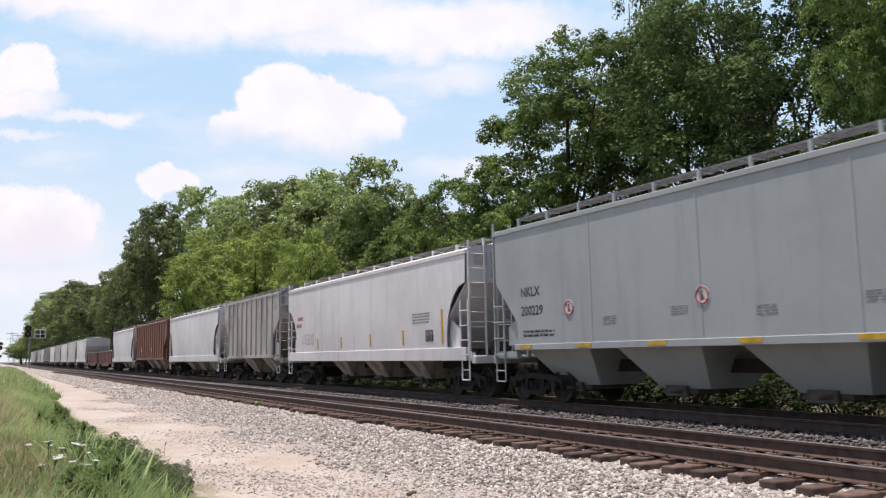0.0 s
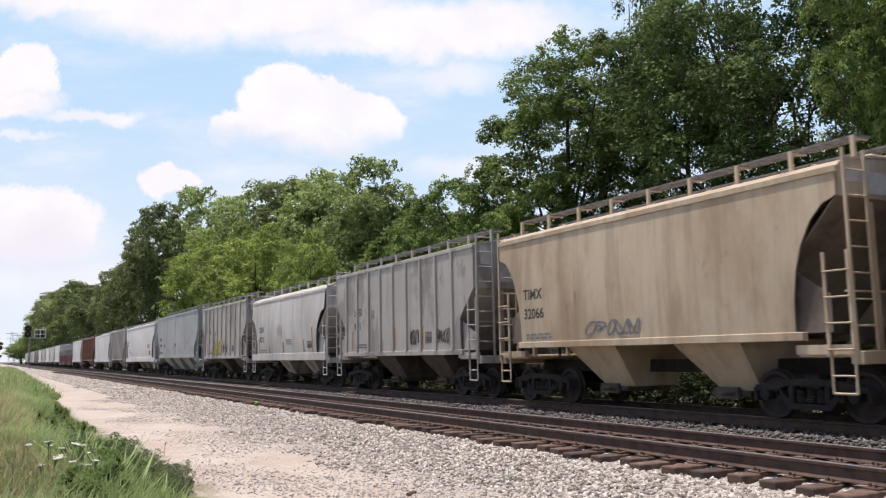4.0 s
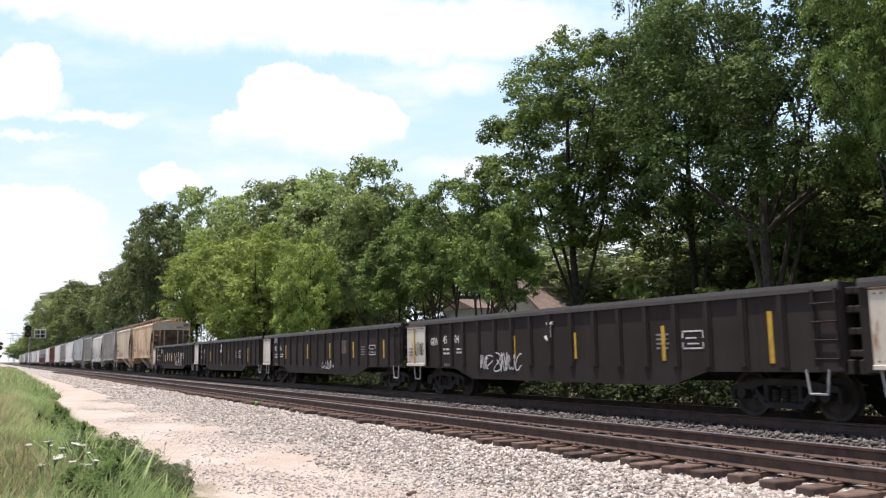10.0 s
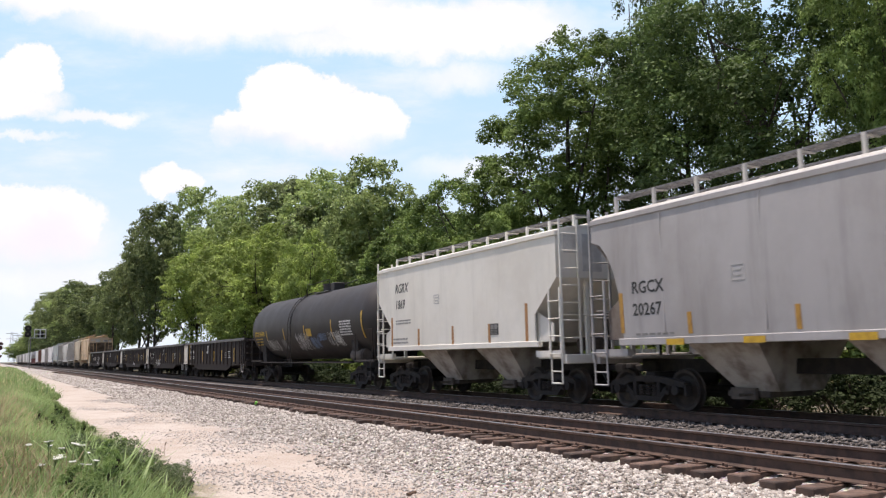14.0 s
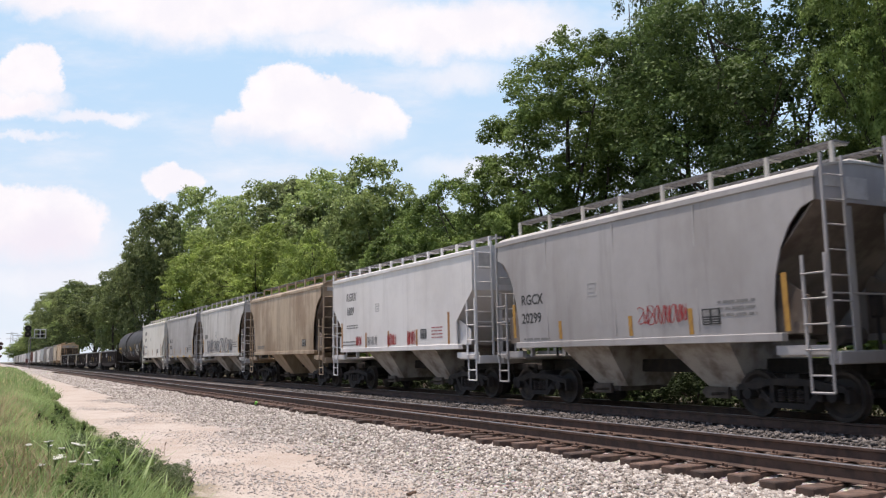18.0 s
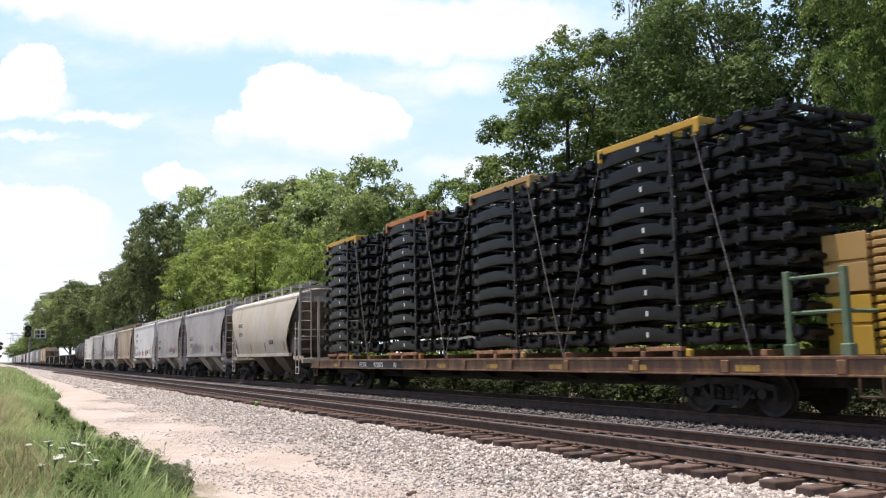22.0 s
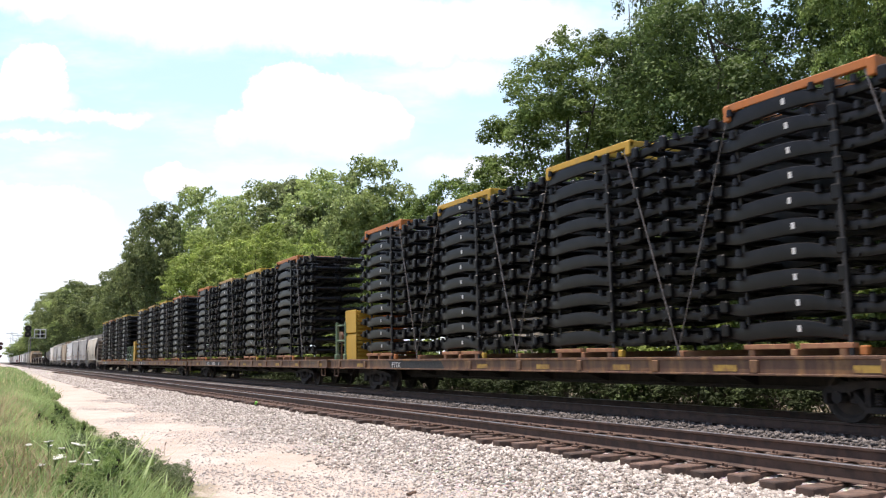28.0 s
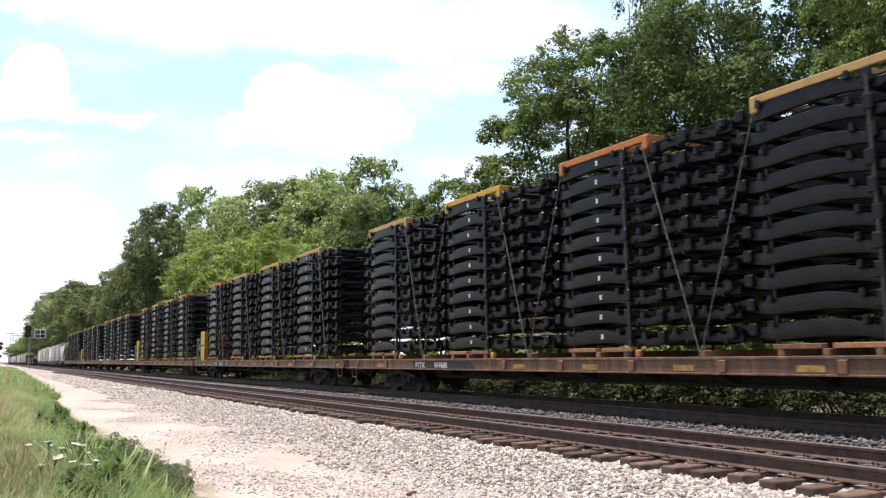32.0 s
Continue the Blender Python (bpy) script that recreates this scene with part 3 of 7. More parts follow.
# ---- running gear ----
def wheel_geo():
    prof = [(0.0, -0.06), (0.10, -0.06), (0.11, -0.02), (0.30, -0.005), (0.36, -0.055), (0.425, -0.06), (0.432, 0.045), (0.458, 0.055),
            (0.455, 0.08), (0.36, 0.075), (0.30, 0.03), (0.11, 0.06), (0.0, 0.06)]
    n, g = 20, Geo()
    rings = [[(x, r * math.cos(2 * math.pi * k / n), r * math.sin(2 * math.pi * k / n)) for k in range(n)] for r, x in prof]
    rings[0] = [(prof[0][1], 0.004 * math.cos(2 * math.pi * k / n), 0.004 * math.sin(2 * math.pi * k / n)) for k in range(n)]
    rings[-1] = [(prof[-1][1], 0.004 * math.cos(2 * math.pi * k / n), 0.004 * math.sin(2 * math.pi * k / n)) for k in range(n)]
    return g.loft(rings)


def side_frame_geo():
    """The cast side frame of a freight bogie: top chord, sloping tension member, pedestals over the bearings."""
    g = Geo()
    w = 0.085
    top = [(-1.12, 0.60), (-1.12, 0.50), (-0.72, 0.52), (-0.42, 0.60), (0.42, 0.60), (0.72, 0.52), (1.12, 0.50), (1.12, 0.60), (0.72, 0.67), (0.3, 0.72), (-0.3, 0.72), (-0.72, 0.67)]
    g.prism(top, 0, -w, w)
    low = [(-0.72, 0.52), (-0.40, 0.20), (0.40, 0.20), (0.72, 0.52), (0.60, 0.54), (0.34, 0.30), (-0.34, 0.30), (-0.60, 0.54)]
    g.prism(low, 0, -w, w)
    for s in (-1, 1):
        g.box(-w, w, s * 0.36 - 0.05, s * 0.36 + 0.05, 0.28, 0.62, 0.01)
        g.box(-w, w, s * 1.13 - 0.04, s * 1.13 + 0.04, 0.32, 0.56, 0.01)
        g.box(-w, w, s * 0.62 - 0.04, s * 0.62 + 0.04, 0.34, 0.56, 0.01)
        g.tube((-w - 0.05, s * 0.88, 0.44), (w, s * 0.88, 0.44), 0.10, 12)
    return g


def spring_geo():
    """One coil spring, its turns as ripples."""
    rings = []
    for k in range(11):
        q = 0.085 if k % 2 else 0.062
        rings.append([(q * math.cos(2 * math.pi * i / 10), q * math.sin(2 * math.pi * i / 10), 0.31 + k * 0.022) for i in range(10)])
    return Geo().loft(rings)


def bogie_geo():
    g = Geo().box(-0.95, 0.95, -0.16, 0.16, 0.52, 0.80, 0.03)
    for y in (-0.88, 0.88):
        g.tube((-0.95, y, 0.44), (0.95, y, 0.44), 0.075, 10)
        g.box(-0.85, 0.85, y * 0.45 - 0.04, y * 0.45 + 0.04, 0.36, 0.44)
    g.tube((0, 0, 0.7), (0, 0, 0.95), 0.22, 14)
    return g


def bogie(car, y):
    b = part("bogie", shared("bogie", bogie_geo, BLACKISH), None, car, at=pose(0, y, 0))
    for x in (-0.98, 0.98):
        part("side_frame", shared("side_frame", side_frame_geo, BLACKISH), None, b, at=pose(x, 0, 0, 0, 0, 0 if x < 0 else 180))
        for dy in (-0.2, 0.0, 0.2):
            part("coil_spring", shared("coil_spring", spring_geo, WHEEL), None, b, at=pose(x, dy, 0))
    for x in (-0.755, 0.755):
        for dy in (-0.88, 0.88):
            part("wheel", shared("wheel", wheel_geo, WHEEL, True), None, b, at=pose(x, dy, 0.432, 0, 0, 0 if x < 0 else 180))
    return b


def coupler_geo():
    g = Geo().box(-0.08, 0.08, -0.75, 0.05, 0.78, 0.93, 0.02)
    g.box(-0.16, 0.14, 0.0, 0.30, 0.72, 0.99, 0.05)
    g.box(-0.30, 0.30, -0.95, -0.60, 0.68, 1.02, 0.03)
    pts = [Vector((0.35, -0.2 + 0.12 * k, 0.72 - 0.26 * math.sin(math.pi * k / 5))) for k in range(6)]
    return g.pipe(pts, 0.025, 6)


def couplers(car, half):
    for s in (1, -1):
        part("coupler", shared("coupler", coupler_geo, BLACKISH), None, car, at=pose(0, s * (half - 0.33), 0, 0, 0, 0 if s > 0 else 180))


def ladder_geo(z0, z1, width, step=0.40, r=0.016, along="y", stile=0.05):
    """Two flat stiles and round rungs; runs along y or x from 0 to width."""
    g = Geo()
    for q in (0, width):
        if along == "y":
            g.box(-0.02, 0.02, q - stile / 2, q + stile / 2, z0, z1)
        else:
            g.box(q - stile / 2, q + stile / 2, -0.02, 0.02, z0, z1)
    n = int((z1 - z0 - 0.1) / step)
    for k in range(n + 1):
        z = z0 + 0.12 + k * step
        if z > z1:
            break
        if along == "y":
            g.tube((-0.03, -0.02, z), (-0.03, width + 0.02, z), r, 6)
        else:
            g.tube((-0.02, 0, z), (width + 0.02, 0, z), r, 6)
    return g


# ---- marks on the cars ----
SKINS = {}


def hug(ob, car):
    """Lays a mark on the bowed side sheet of its car."""
    if car in SKINS:
        hw, bow, eave, sill = SKINS[car]
        x0, z0 = ob.location.x, ob.location.z
        for v in ob.data.vertices:
            q = (v.co.z + z0 - (eave + sill) / 2) / ((eave - sill) / 2)
            v.co.x += -hw - 0.022 - bow * max(0.0, 1 - q * q) - x0
    return ob


def stripe(car, x, y, z, h, mat=None, w=0.11, lean=0.0, name="reflector"):
    """A vertical strip on the near side."""
    rings = []
    for k in range(7):
        q = k / 3 - 1
        rings.append([(-0.006, -w / 2 - lean * q, q * h / 2), (-0.006, w / 2 - lean * q, q * h / 2), (0.004, w / 2 - lean * q, q * h / 2), (0.004, -w / 2 - lean * q, q * h / 2)])
    return hug(part(name, Geo().loft(rings), mat or YELLOW, car, at=pose(x, y, z)), car)


def bars(car, x, y, z, w, rows, mat=FADED_INK, h=0.045, gap=0.09, seed=1, name="stencilled_data"):
    """Small stencilled lines that cannot be read, as plain bars; y: their left end."""
    rng = random.Random(seed)
    g = Geo()
    for k in range(rows):
        pos = 0.0
        while pos < w:
            s = rng.uniform(0.08, 0.28)
            g.box(-0.004, 0.002, y - min(w, pos + s), y - pos, z - k * gap, z - k * gap + h)
            pos += s + 0.05
    return tagged(hug(part(name, g, mat, car, at=pose(x, 0, 0)), car), kind="stuff")


def panel(car, x, y0, y1, z0, z1, mat, name="panel", label="", d=0.008):
    p = part(name, Geo().box(-d, 0.002, y1, y0, z0, z1), mat, car, label, at=pose(x, 0, 0))
    if name in ("data_panel", "lettering_patch", "stencil_panel"):
        hug(p, car)
    if name == "data_panel":
        g, w, h = Geo(), y0 - y1, z1 - z0
        for k in range(2):
            g.box(-d - 0.003, -d, y1 + w * (0.08 + 0.48 * k), y1 + w * (0.44 + 0.48 * k), z0 + h * 0.52, z0 + h * 0.92)
            for j in range(3):
                g.box(-d - 0.003, -d, y1 + w * (0.10 + 0.48 * k), y1 + w * (0.42 + 0.48 * k), z0 + h * (0.06 + 0.15 * j), z0 + h * (0.13 + 0.15 * j))
        m = part("stencilled_data", g, FADED_INK, p)
        if car in SKINS:
            m.location.x = min(v.co.x for v in p.data.vertices) + d
        tagged(m, kind="stuff")
    return p


def scribble(car, x, y, z, w, h, mat, seed, strokes=5, wide=0.03, name="graffiti", bubble=False):
    """Sprayed loops and strokes on the near side; y: their left end."""
    rng = random.Random(seed)
    g = Geo()
    for k in range(strokes):
        c = (k + 0.5) / strokes * w
        pts, a = [], rng.uniform(0, 6.3)
        fx, fy = rng.choice((1, 1, 2)), rng.choice((1, 2, 3))
        rx, ry = w / strokes * rng.uniform(0.45, 0.8), h * rng.uniform(0.32, 0.5)
        turns = rng.uniform(0.6, 1.15)
        if bubble:
            fx, fy, turns, rx, ry = 1, 1, 1.05, w / strokes * 0.72, h * 0.46
        for i in range(17):
            q = a + i / 16 * 2 * math.pi * turns
            dent = 1 + 0.22 * math.sin(3 * q + a) if bubble else 1
            pts.append((c + rx * math.cos(fx * q) * 0.8 * dent, h / 2 + ry * math.sin(fy * q + 0.6) * dent))
        rim = []
        for i, (u0, v0) in enumerate(pts):
            (ua, va), (ub, vb) = pts[max(0, i - 1)], pts[min(16, i + 1)]
            d = math.hypot(ub - ua, vb - va) + 1e-6
            nx, ny = -(vb - va) / d * wide / 2, (ub - ua) / d * wide / 2
            lift = -0.004 - 0.0008 * k - 0.0004 * i
            rim += [(lift, y - u0 - nx, z + v0 + ny), (lift, y - u0 + nx, z + v0 - ny)]
        g.add(rim, [(2 * i, 2 * i + 1, 2 * i + 3, 2 * i + 2) for i in range(16)])
    return tagged(hug(part(name, g, mat, car, at=pose(x, 0, 0)), car), kind="stuff")


# ---- covered hopper ----
def covered_hopper(label, u0, u1, paint, eave=4.2, crown=4.42, sill=1.42, sill_low=1.30, inset=0.72, cut=0.95, z_sl=3.05, z_in=2.25, hw=1.50,
                   ribs=0, bays=2, deep_sill=False, roof=None, bow=0.0, far=False, bay_mat=None, curve=True, rail_z=None, post_gap=1.25, end_paint=None, rib_step=None, slope=None):
    L = u0 - u1
    hb, half = L / 2 - inset, L / 2
    hl = hb - cut
    roof = roof or paint
    car = thing("covered_hopper", label, "hopper car", "cars of the train")
    # side sheets, one each side, with cut-away lower corners
    edge = []
    for k in range(7 if curve else 2):
        t = k / (6 if curve else 1)
        if curve:
            a = t * math.pi / 2
            edge.append((hl + (hb - hl) * (1 - math.sin(a)) ** 1.15, z_sl + (sill - z_sl) * (1 - math.cos(a)) ** 0.9))
        else:
            edge.append((hb + (hl - hb) * t, z_sl + (z_in - z_sl) * t))
    if not curve:
        edge.append((hl, sill))
    outline = [(hb, eave)] + edge + [(-y, z) for y, z in reversed(edge)] + [(-hb, eave)]
    nb = 8

    def sheet():
        g = Geo()
        if bow <= 0:
            return g.prism(outline, 0, -0.02, 0.02)
        rows = []
        zs = sorted({z for _, z in outline}, reverse=True)
        zs = sorted(set(zs + [eave + (sill - eave) * k / nb for k in range(nb + 1)]), reverse=True)
        es = sorted(edge + [(hb, eave)], key=lambda q: q[1])
        for z in zs:
            y = float(np.interp(z, [q[1] for q in es], [q[0] for q in es]))
            o = bow * (1 - ((z - (eave + sill) / 2) / ((eave - sill) / 2)) ** 2)
            rows.append([(-0.02 - o, y, z), (-0.02 - o, -y, z)])
        v = [q for r in rows for q in r]
        f = [(2 * k, 2 * k + 2, 2 * k + 3, 2 * k + 1) for k in range(len(rows) - 1)]
        g.add(v, f)
        v2 = [(x + 0.03, y, z) for x, y, z in v]
        return g.add(v2, [q[::-1] for q in f])

    body = part("side_sheet", sheet(), paint, car, at=pose(-hw, 0, 0), smooth=bow > 0)
    part("side_sheet", body.data, None, car, at=pose(hw, 0, 0, 0, 0, 180))
    # end bulkheads and slope sheets
    for s in (1, -1):
        g = Geo()
        arch = [(-hw + 0.025, z_sl), (hw - 0.025, z_sl), (hw - 0.025, eave)] + \
               [(hw * math.cos(a) * 0.98, eave + (crown - eave) * math.sin(a)) for a in [math.pi * k / 10 for k in range(1, 10)]] + [(-hw + 0.025, eave)]
        g.prism(arch, 1, s * (hb - 0.03), s * hb)
        part("end_sheet", g, end_paint or paint, car)
        g = Geo()
        ys, zs = (hb - 0.02, hb - 2.6 * (z_sl - sill) / (z_sl - 1.0)), (z_sl, sill)
        q = [(s * ys[0], zs[0]), (s * ys[1], zs[1]), (s * (ys[1] - 0.05), zs[1]), (s * (ys[0] - 0.05), zs[0])]
        g.prism(q, 0, -hw + 0.025, hw - 0.025)
        part("slope_sheet", g, slope or end_paint or paint, car)
        for x in (-hw + 0.10, hw - 0.13):
            y0, y1 = s * (hl - 0.25), s * (hl + 0.62)
            web = [(y0, sill), (y1, sill), (y1, sill + 0.28 * (z_sl - sill)), (y0, sill + 0.55 * (z_sl - sill))]
            part("gusset", Geo().prism(web, 0, x, x + 0.03), slope or end_paint or paint, car)
        if not far:
            yb = s * hb
            for x0, x1, z0, z1 in ((-1.28, -0.80, 0.55, 0.98), (-0.70, -0.12, 0.15, 0.98), (0.30, 1.25, 0.20, 0.70)):
                lo, hi = z_sl + (eave - z_sl) * z0, z_sl + (eave - z_sl) * z1
                part("end_placard", Geo().box(x0, x1, *sorted((yb, yb + s * 0.012)), lo, hi), PALE_PANEL, car, "pale stencilled panel")
            g = Geo()
            for k in range(3):
                zz = z_sl + (eave - z_sl) * (0.28 + 0.12 * k)
                g.box(0.40, 1.0 - 0.1 * (k % 2), *sorted((yb + s * 0.012, yb + s * 0.016)), zz, zz + 0.05)
            tagged(part("stencilled_data", g, FADED_INK, car), kind="stuff")
            g = Geo()
            for k in range(7):
                q = 0.95 + 0.07 * k
                g.box(q - 0.008, q + 0.008, *sorted((s * (half - 0.66), s * (half - 0.64))), z_sl + 0.3, eave + 0.05)
            for k in range(8):
                zz = z_sl + 0.3 + (eave - z_sl - 0.25) * k / 7
                g.box(0.95, 1.37, *sorted((s * (half - 0.66), s * (half - 0.64))), zz - 0.008, zz + 0.008)
            part("end_grating", g, GRATE, car)
            for x in (0.95, 1.37):
                part("grating_bracket", Geo().box(x - 0.02, x + 0.02, *sorted((s * (half - 0.66), yb)), eave - 0.06, eave - 0.02), paint, car)
            part("retainer_valve", Geo().box(0.05, 0.32, *sorted((s * (half - 0.84), s * (half - 0.98))), 1.75, 2.2, 0.04).tube((0.2, s * (half - 0.9), 1.1), (0.2, s * (half - 0.9), 1.8), 0.035, 7), BLACKISH, car)
    # roof: an arch with rolled eaves
    n = 12
    arc = [(hw * math.cos(math.pi * k / n), eave + (crown - eave) * math.sin(math.pi * k / n)) for k in range(n + 1)]
    inner = [(x * 0.98, z - 0.04) for x, z in arc]
    part("roof", Geo().prism(arc + inner[::-1], 1, -hb - 0.03, hb + 0.03), roof, car, smooth=True)
    for s in (-1, 1):
        part("eave_trim", shared(("eave_trim", round(hb, 2), paint.name), lambda: Geo().box(-0.055, 0.03, -hb - 0.04, hb + 0.04, -0.09, 0.035, 0.015), paint), None, car,
             at=pose(s * hw, 0, eave, 0, 0, 0 if s < 0 else 180))
    # side sills
    for s in (-1, 1):
        z0 = sill_low if deep_sill else sill - 0.13
        q = hb if deep_sill else hl + 0.15
        part("side_sill", shared(("side_sill", round(q, 2), z0, paint.name), lambda: Geo().box(-0.05, 0.10, -q, q, z0, sill + 0.02, 0.012), paint), None, car,
             at=pose(s * hw, 0, 0, 0, 0, 0 if s < 0 else 180))
    # centre sill, end sills and platforms
    part("centre_sill", Geo().box(-0.2, 0.2, -half + 0.7, half - 0.7, 0.78, 1.06), BLACKISH, car)
    for s in (1, -1):
        y0, y1 = sorted((s * (half - 0.50), s * (half - 0.72)))
        part("end_sill", Geo().box(-hw + 0.05, hw - 0.05, y0, y1, 0.98, 1.20, 0.02), paint, car)
        ya, yb = sorted((s * (half - 0.64), s * (half - 1.7)))
        part("platform", Geo().box(-hw + 0.02, -hw + 0.14, ya, yb, 1.14, 1.30).box(hw - 0.14, hw - 0.02, ya, yb, 1.14, 1.30)
             .box(-hw + 0.1, hw - 0.1, ya, yb, 1.10, 1.15), BLACKISH if far else paint, car)
        for x in (-0.55, 0.55):
            part("end_post", Geo().box(x - 0.05, x + 0.05, s * (half - 0.8) - 0.04, s * (half - 0.8) + 0.04, 1.1, z_sl + 0.25), paint, car)
        part("end_rail", Geo().tube((-hw + 0.05, s * (half - 0.72), 2.15), (hw - 0.05, s * (half - 0.72), 2.15), 0.018), paint, car)
    # ladders at the corners: one on the side, one on the end, and a step below
    lad = shared(("ladder", round(eave, 2), paint.name, 1), lambda: ladder_geo(1.05, eave + 0.30, 0.54, 0.42, along="x", stile=0.05), paint)
    short = shared(("ladder", round(z_sl, 2), paint.name, 2), lambda: ladder_geo(1.1, 2.8, 0.44, 0.42), paint)
    step = shared(("step", paint.name), lambda: Geo().pipe([(0, 0, 1.1), (0, 0, 0.52), (0, 0.42, 0.52), (0, 0.42, 1.1)], 0.022).tube((0, 0, 0.8), (0, 0.42, 0.8), 0.018), paint)
    for sx in (-1, 1):
        for sy in (1, -1):
            part("ladder", lad, None, car, at=pose(-hw + 0.02 if sx < 0 else hw - 0.56, sy * (hb + 0.13), 0))
            y = sy * (hb + 0.10) - (0.44 if sy > 0 else 0)
            if not far:
                part("grab_ladder", short, None, car, at=pose(-hw - 0.01, y, 0) if sx < 0 else pose(hw + 0.01, y + 0.44, 0, 0, 0, 180))
            part("step", step, None, car, at=pose(sx * (hw - 0.01), sy * (hb - 0.12) - 0.21, 0))
    # discharge bays
    pos = {2: (1.72, -1.78), 3: (3.3, 0.0, -3.3), 4: (5.2, 1.75, -1.75, -5.2)}[bays]
    bl = 1.75 if bays < 4 else 2.6

    def bay_geo():
        top, w = bl / 2, 1.28
        a, b = (-top + 0.12, top - 0.66) if bays < 4 else (-top + 0.45, top - 0.75)
        rings = [[(-w, -top, 1.42), (w, -top, 1.42), (w, top, 1.42), (-w, top, 1.42)], [(-0.60, a, 0.46), (0.60, a, 0.46), (0.60, b, 0.46), (-0.60, b, 0.46)]]
        return Geo().loft(rings)

    for y in pos:
        b = part("discharge_bay", shared(("discharge_bay", bl, (bay_mat or BAYWHITE).name), bay_geo, bay_mat or BAYWHITE), None, car, at=pose(0, y, 0))
        part("outlet_gate", shared("outlet_gate", lambda: Geo().box(-0.62, 0.62, -0.5, 0.5, 0.34, 0.46, 0.02).tube((-1.1, -0.2, 0.40), (1.1, -0.2, 0.40), 0.03).box(-0.74, -0.66, -0.3, 0.3, 0.30, 0.52), UNDER), None, b)
    # running boards on brackets, hatches between them
    rz = rail_z or crown + 0.16
    for x in (-0.62, 0.62):
        def board():
            g = Geo()
            for k in range(5):
                g.box(-0.20 + k * 0.09, -0.17 + k * 0.09, -half + 0.75, half - 0.75, -0.02, 0.02)
            m = int((2 * half - 1.5) / 0.22)
            for k in range(m + 1):
                y = -half + 0.76 + k * 0.22
                g.box(-0.2, 0.2, y - 0.012, y + 0.012, -0.015, 0.012)
            return g
        part("running_board", shared(("running_board", round(half, 2)), board, GRATE), None, car, at=pose(x, 0, rz))
        if not far:
            m = max(3, int(2 * hb / post_gap))
            for k in range(m + 1):
                y = -hb + 0.1 + k * (2 * hb - 0.2) / m
                zz = eave + (crown - eave) * math.sqrt(max(0, 1 - ((abs(x) + 0.22) / hw) ** 2)) - 0.04
                part("bracket", shared(("bracket", paint.name, round(rz - zz, 2)), lambda: Geo().box(-0.03, 0.03, -0.035, 0.035, 0, rz - zz).box(0.0, 0.40, -0.02, 0.02, rz - zz - 0.05, rz - zz - 0.02), roof), None, car,
                     at=pose(x - 0.22, y, zz) if x < 0 else pose(x + 0.22, y, zz, 0, 0, 180))
    m = 2 if far else 4
    for k in range(m):
        w = 2 * hb / m
        part("hatch", shared(("hatch", round(w, 2), roof.name), lambda: Geo().box(-0.32, 0.32, -w / 2 + 0.15, w / 2 - 0.15, 0, 0.11, 0.03).box(-0.36, 0.36, -0.04, 0.04, 0.02, 0.14, 0.01), roof), None, car,
             at=pose(0, -hb + (k + 0.5) * w, crown - 0.02))
    # outside posts
    if ribs:
        rib = shared(("side_post", round(eave - sill, 2), paint.name), lambda: Geo().box(-0.075, 0.01, -0.045, 0.045, sill, eave - 0.05, 0.008), paint)
        for s in (-1, 1):
            for k in range(ribs):
                y = 0.07 + (k - (ribs - 1) / 2) * rib_step if rib_step else -hl + 0.05 + k * (2 * hl - 0.1) / (ribs - 1)
                part("side_post", rib, None, car, at=pose(s * (hw + 0.015), y, 0, 0, 0, 0 if s < 0 else 180))
    # brake wheel and cylinder at the rear end
    if not far:
        ring = [Vector((0.55 + 0.26 * math.cos(a), -half + 0.58, 1.95 + 0.26 * math.sin(a))) for a in [2 * math.pi * k / 14 for k in range(15)]]
        g = Geo().pipe(ring, 0.018, 5)
        for k in (0, 5, 9):
            g.tube((0.55, -half + 0.62, 1.95), ring[k], 0.012, 5)
        part("brake_wheel", g, paint, car)
        part("brake_cylinder", Geo().tube((-0.35, -half + 1.35, 1.45), (0.3, -half + 1.35, 1.45), 0.17, 14), UNDER, car)
    SKINS[car] = (hw, max(bow, 0.0), eave, sill)
    bogie(car, half - 1.75)
    bogie(car, -half + 1.85)
    couplers(car, half)
    return rides(car, (u0 + u1) / 2 + 0.38)


def marks(car, half, hw, l1, l2, mat=INK, size=0.30, y=None, z=2.72, drop=0.52, squeeze=0.95, lean=0.0):
    """Owner's letters and number near the leading end."""
    y = half - 2.0 if y is None else y
    if l1:
        writing(l1, size, mat, car, (-hw - 0.026, y, z), squeeze, lean=lean)
    if l2:
        writing(l2, size, mat, car, (-hw - 0.026, y, z - drop), squeeze, lean=lean)
    bars(car, -hw - 0.022, y - 0.05, z - drop - 0.42, 1.1, 2, seed=int(half * 100))


# --- cars ahead of the long grey hopper, and that hopper ---
def long_hopper(label, u0, u1, paint, far=False):
    return covered_hopper(label, u0, u1, paint, 4.2, 4.45, 1.42, 1.06, 0.85, 1.15, 3.3, 2.1, 1.52, bays=3, deep_sill=True, bow=0.03, far=far, post_gap=1.5)


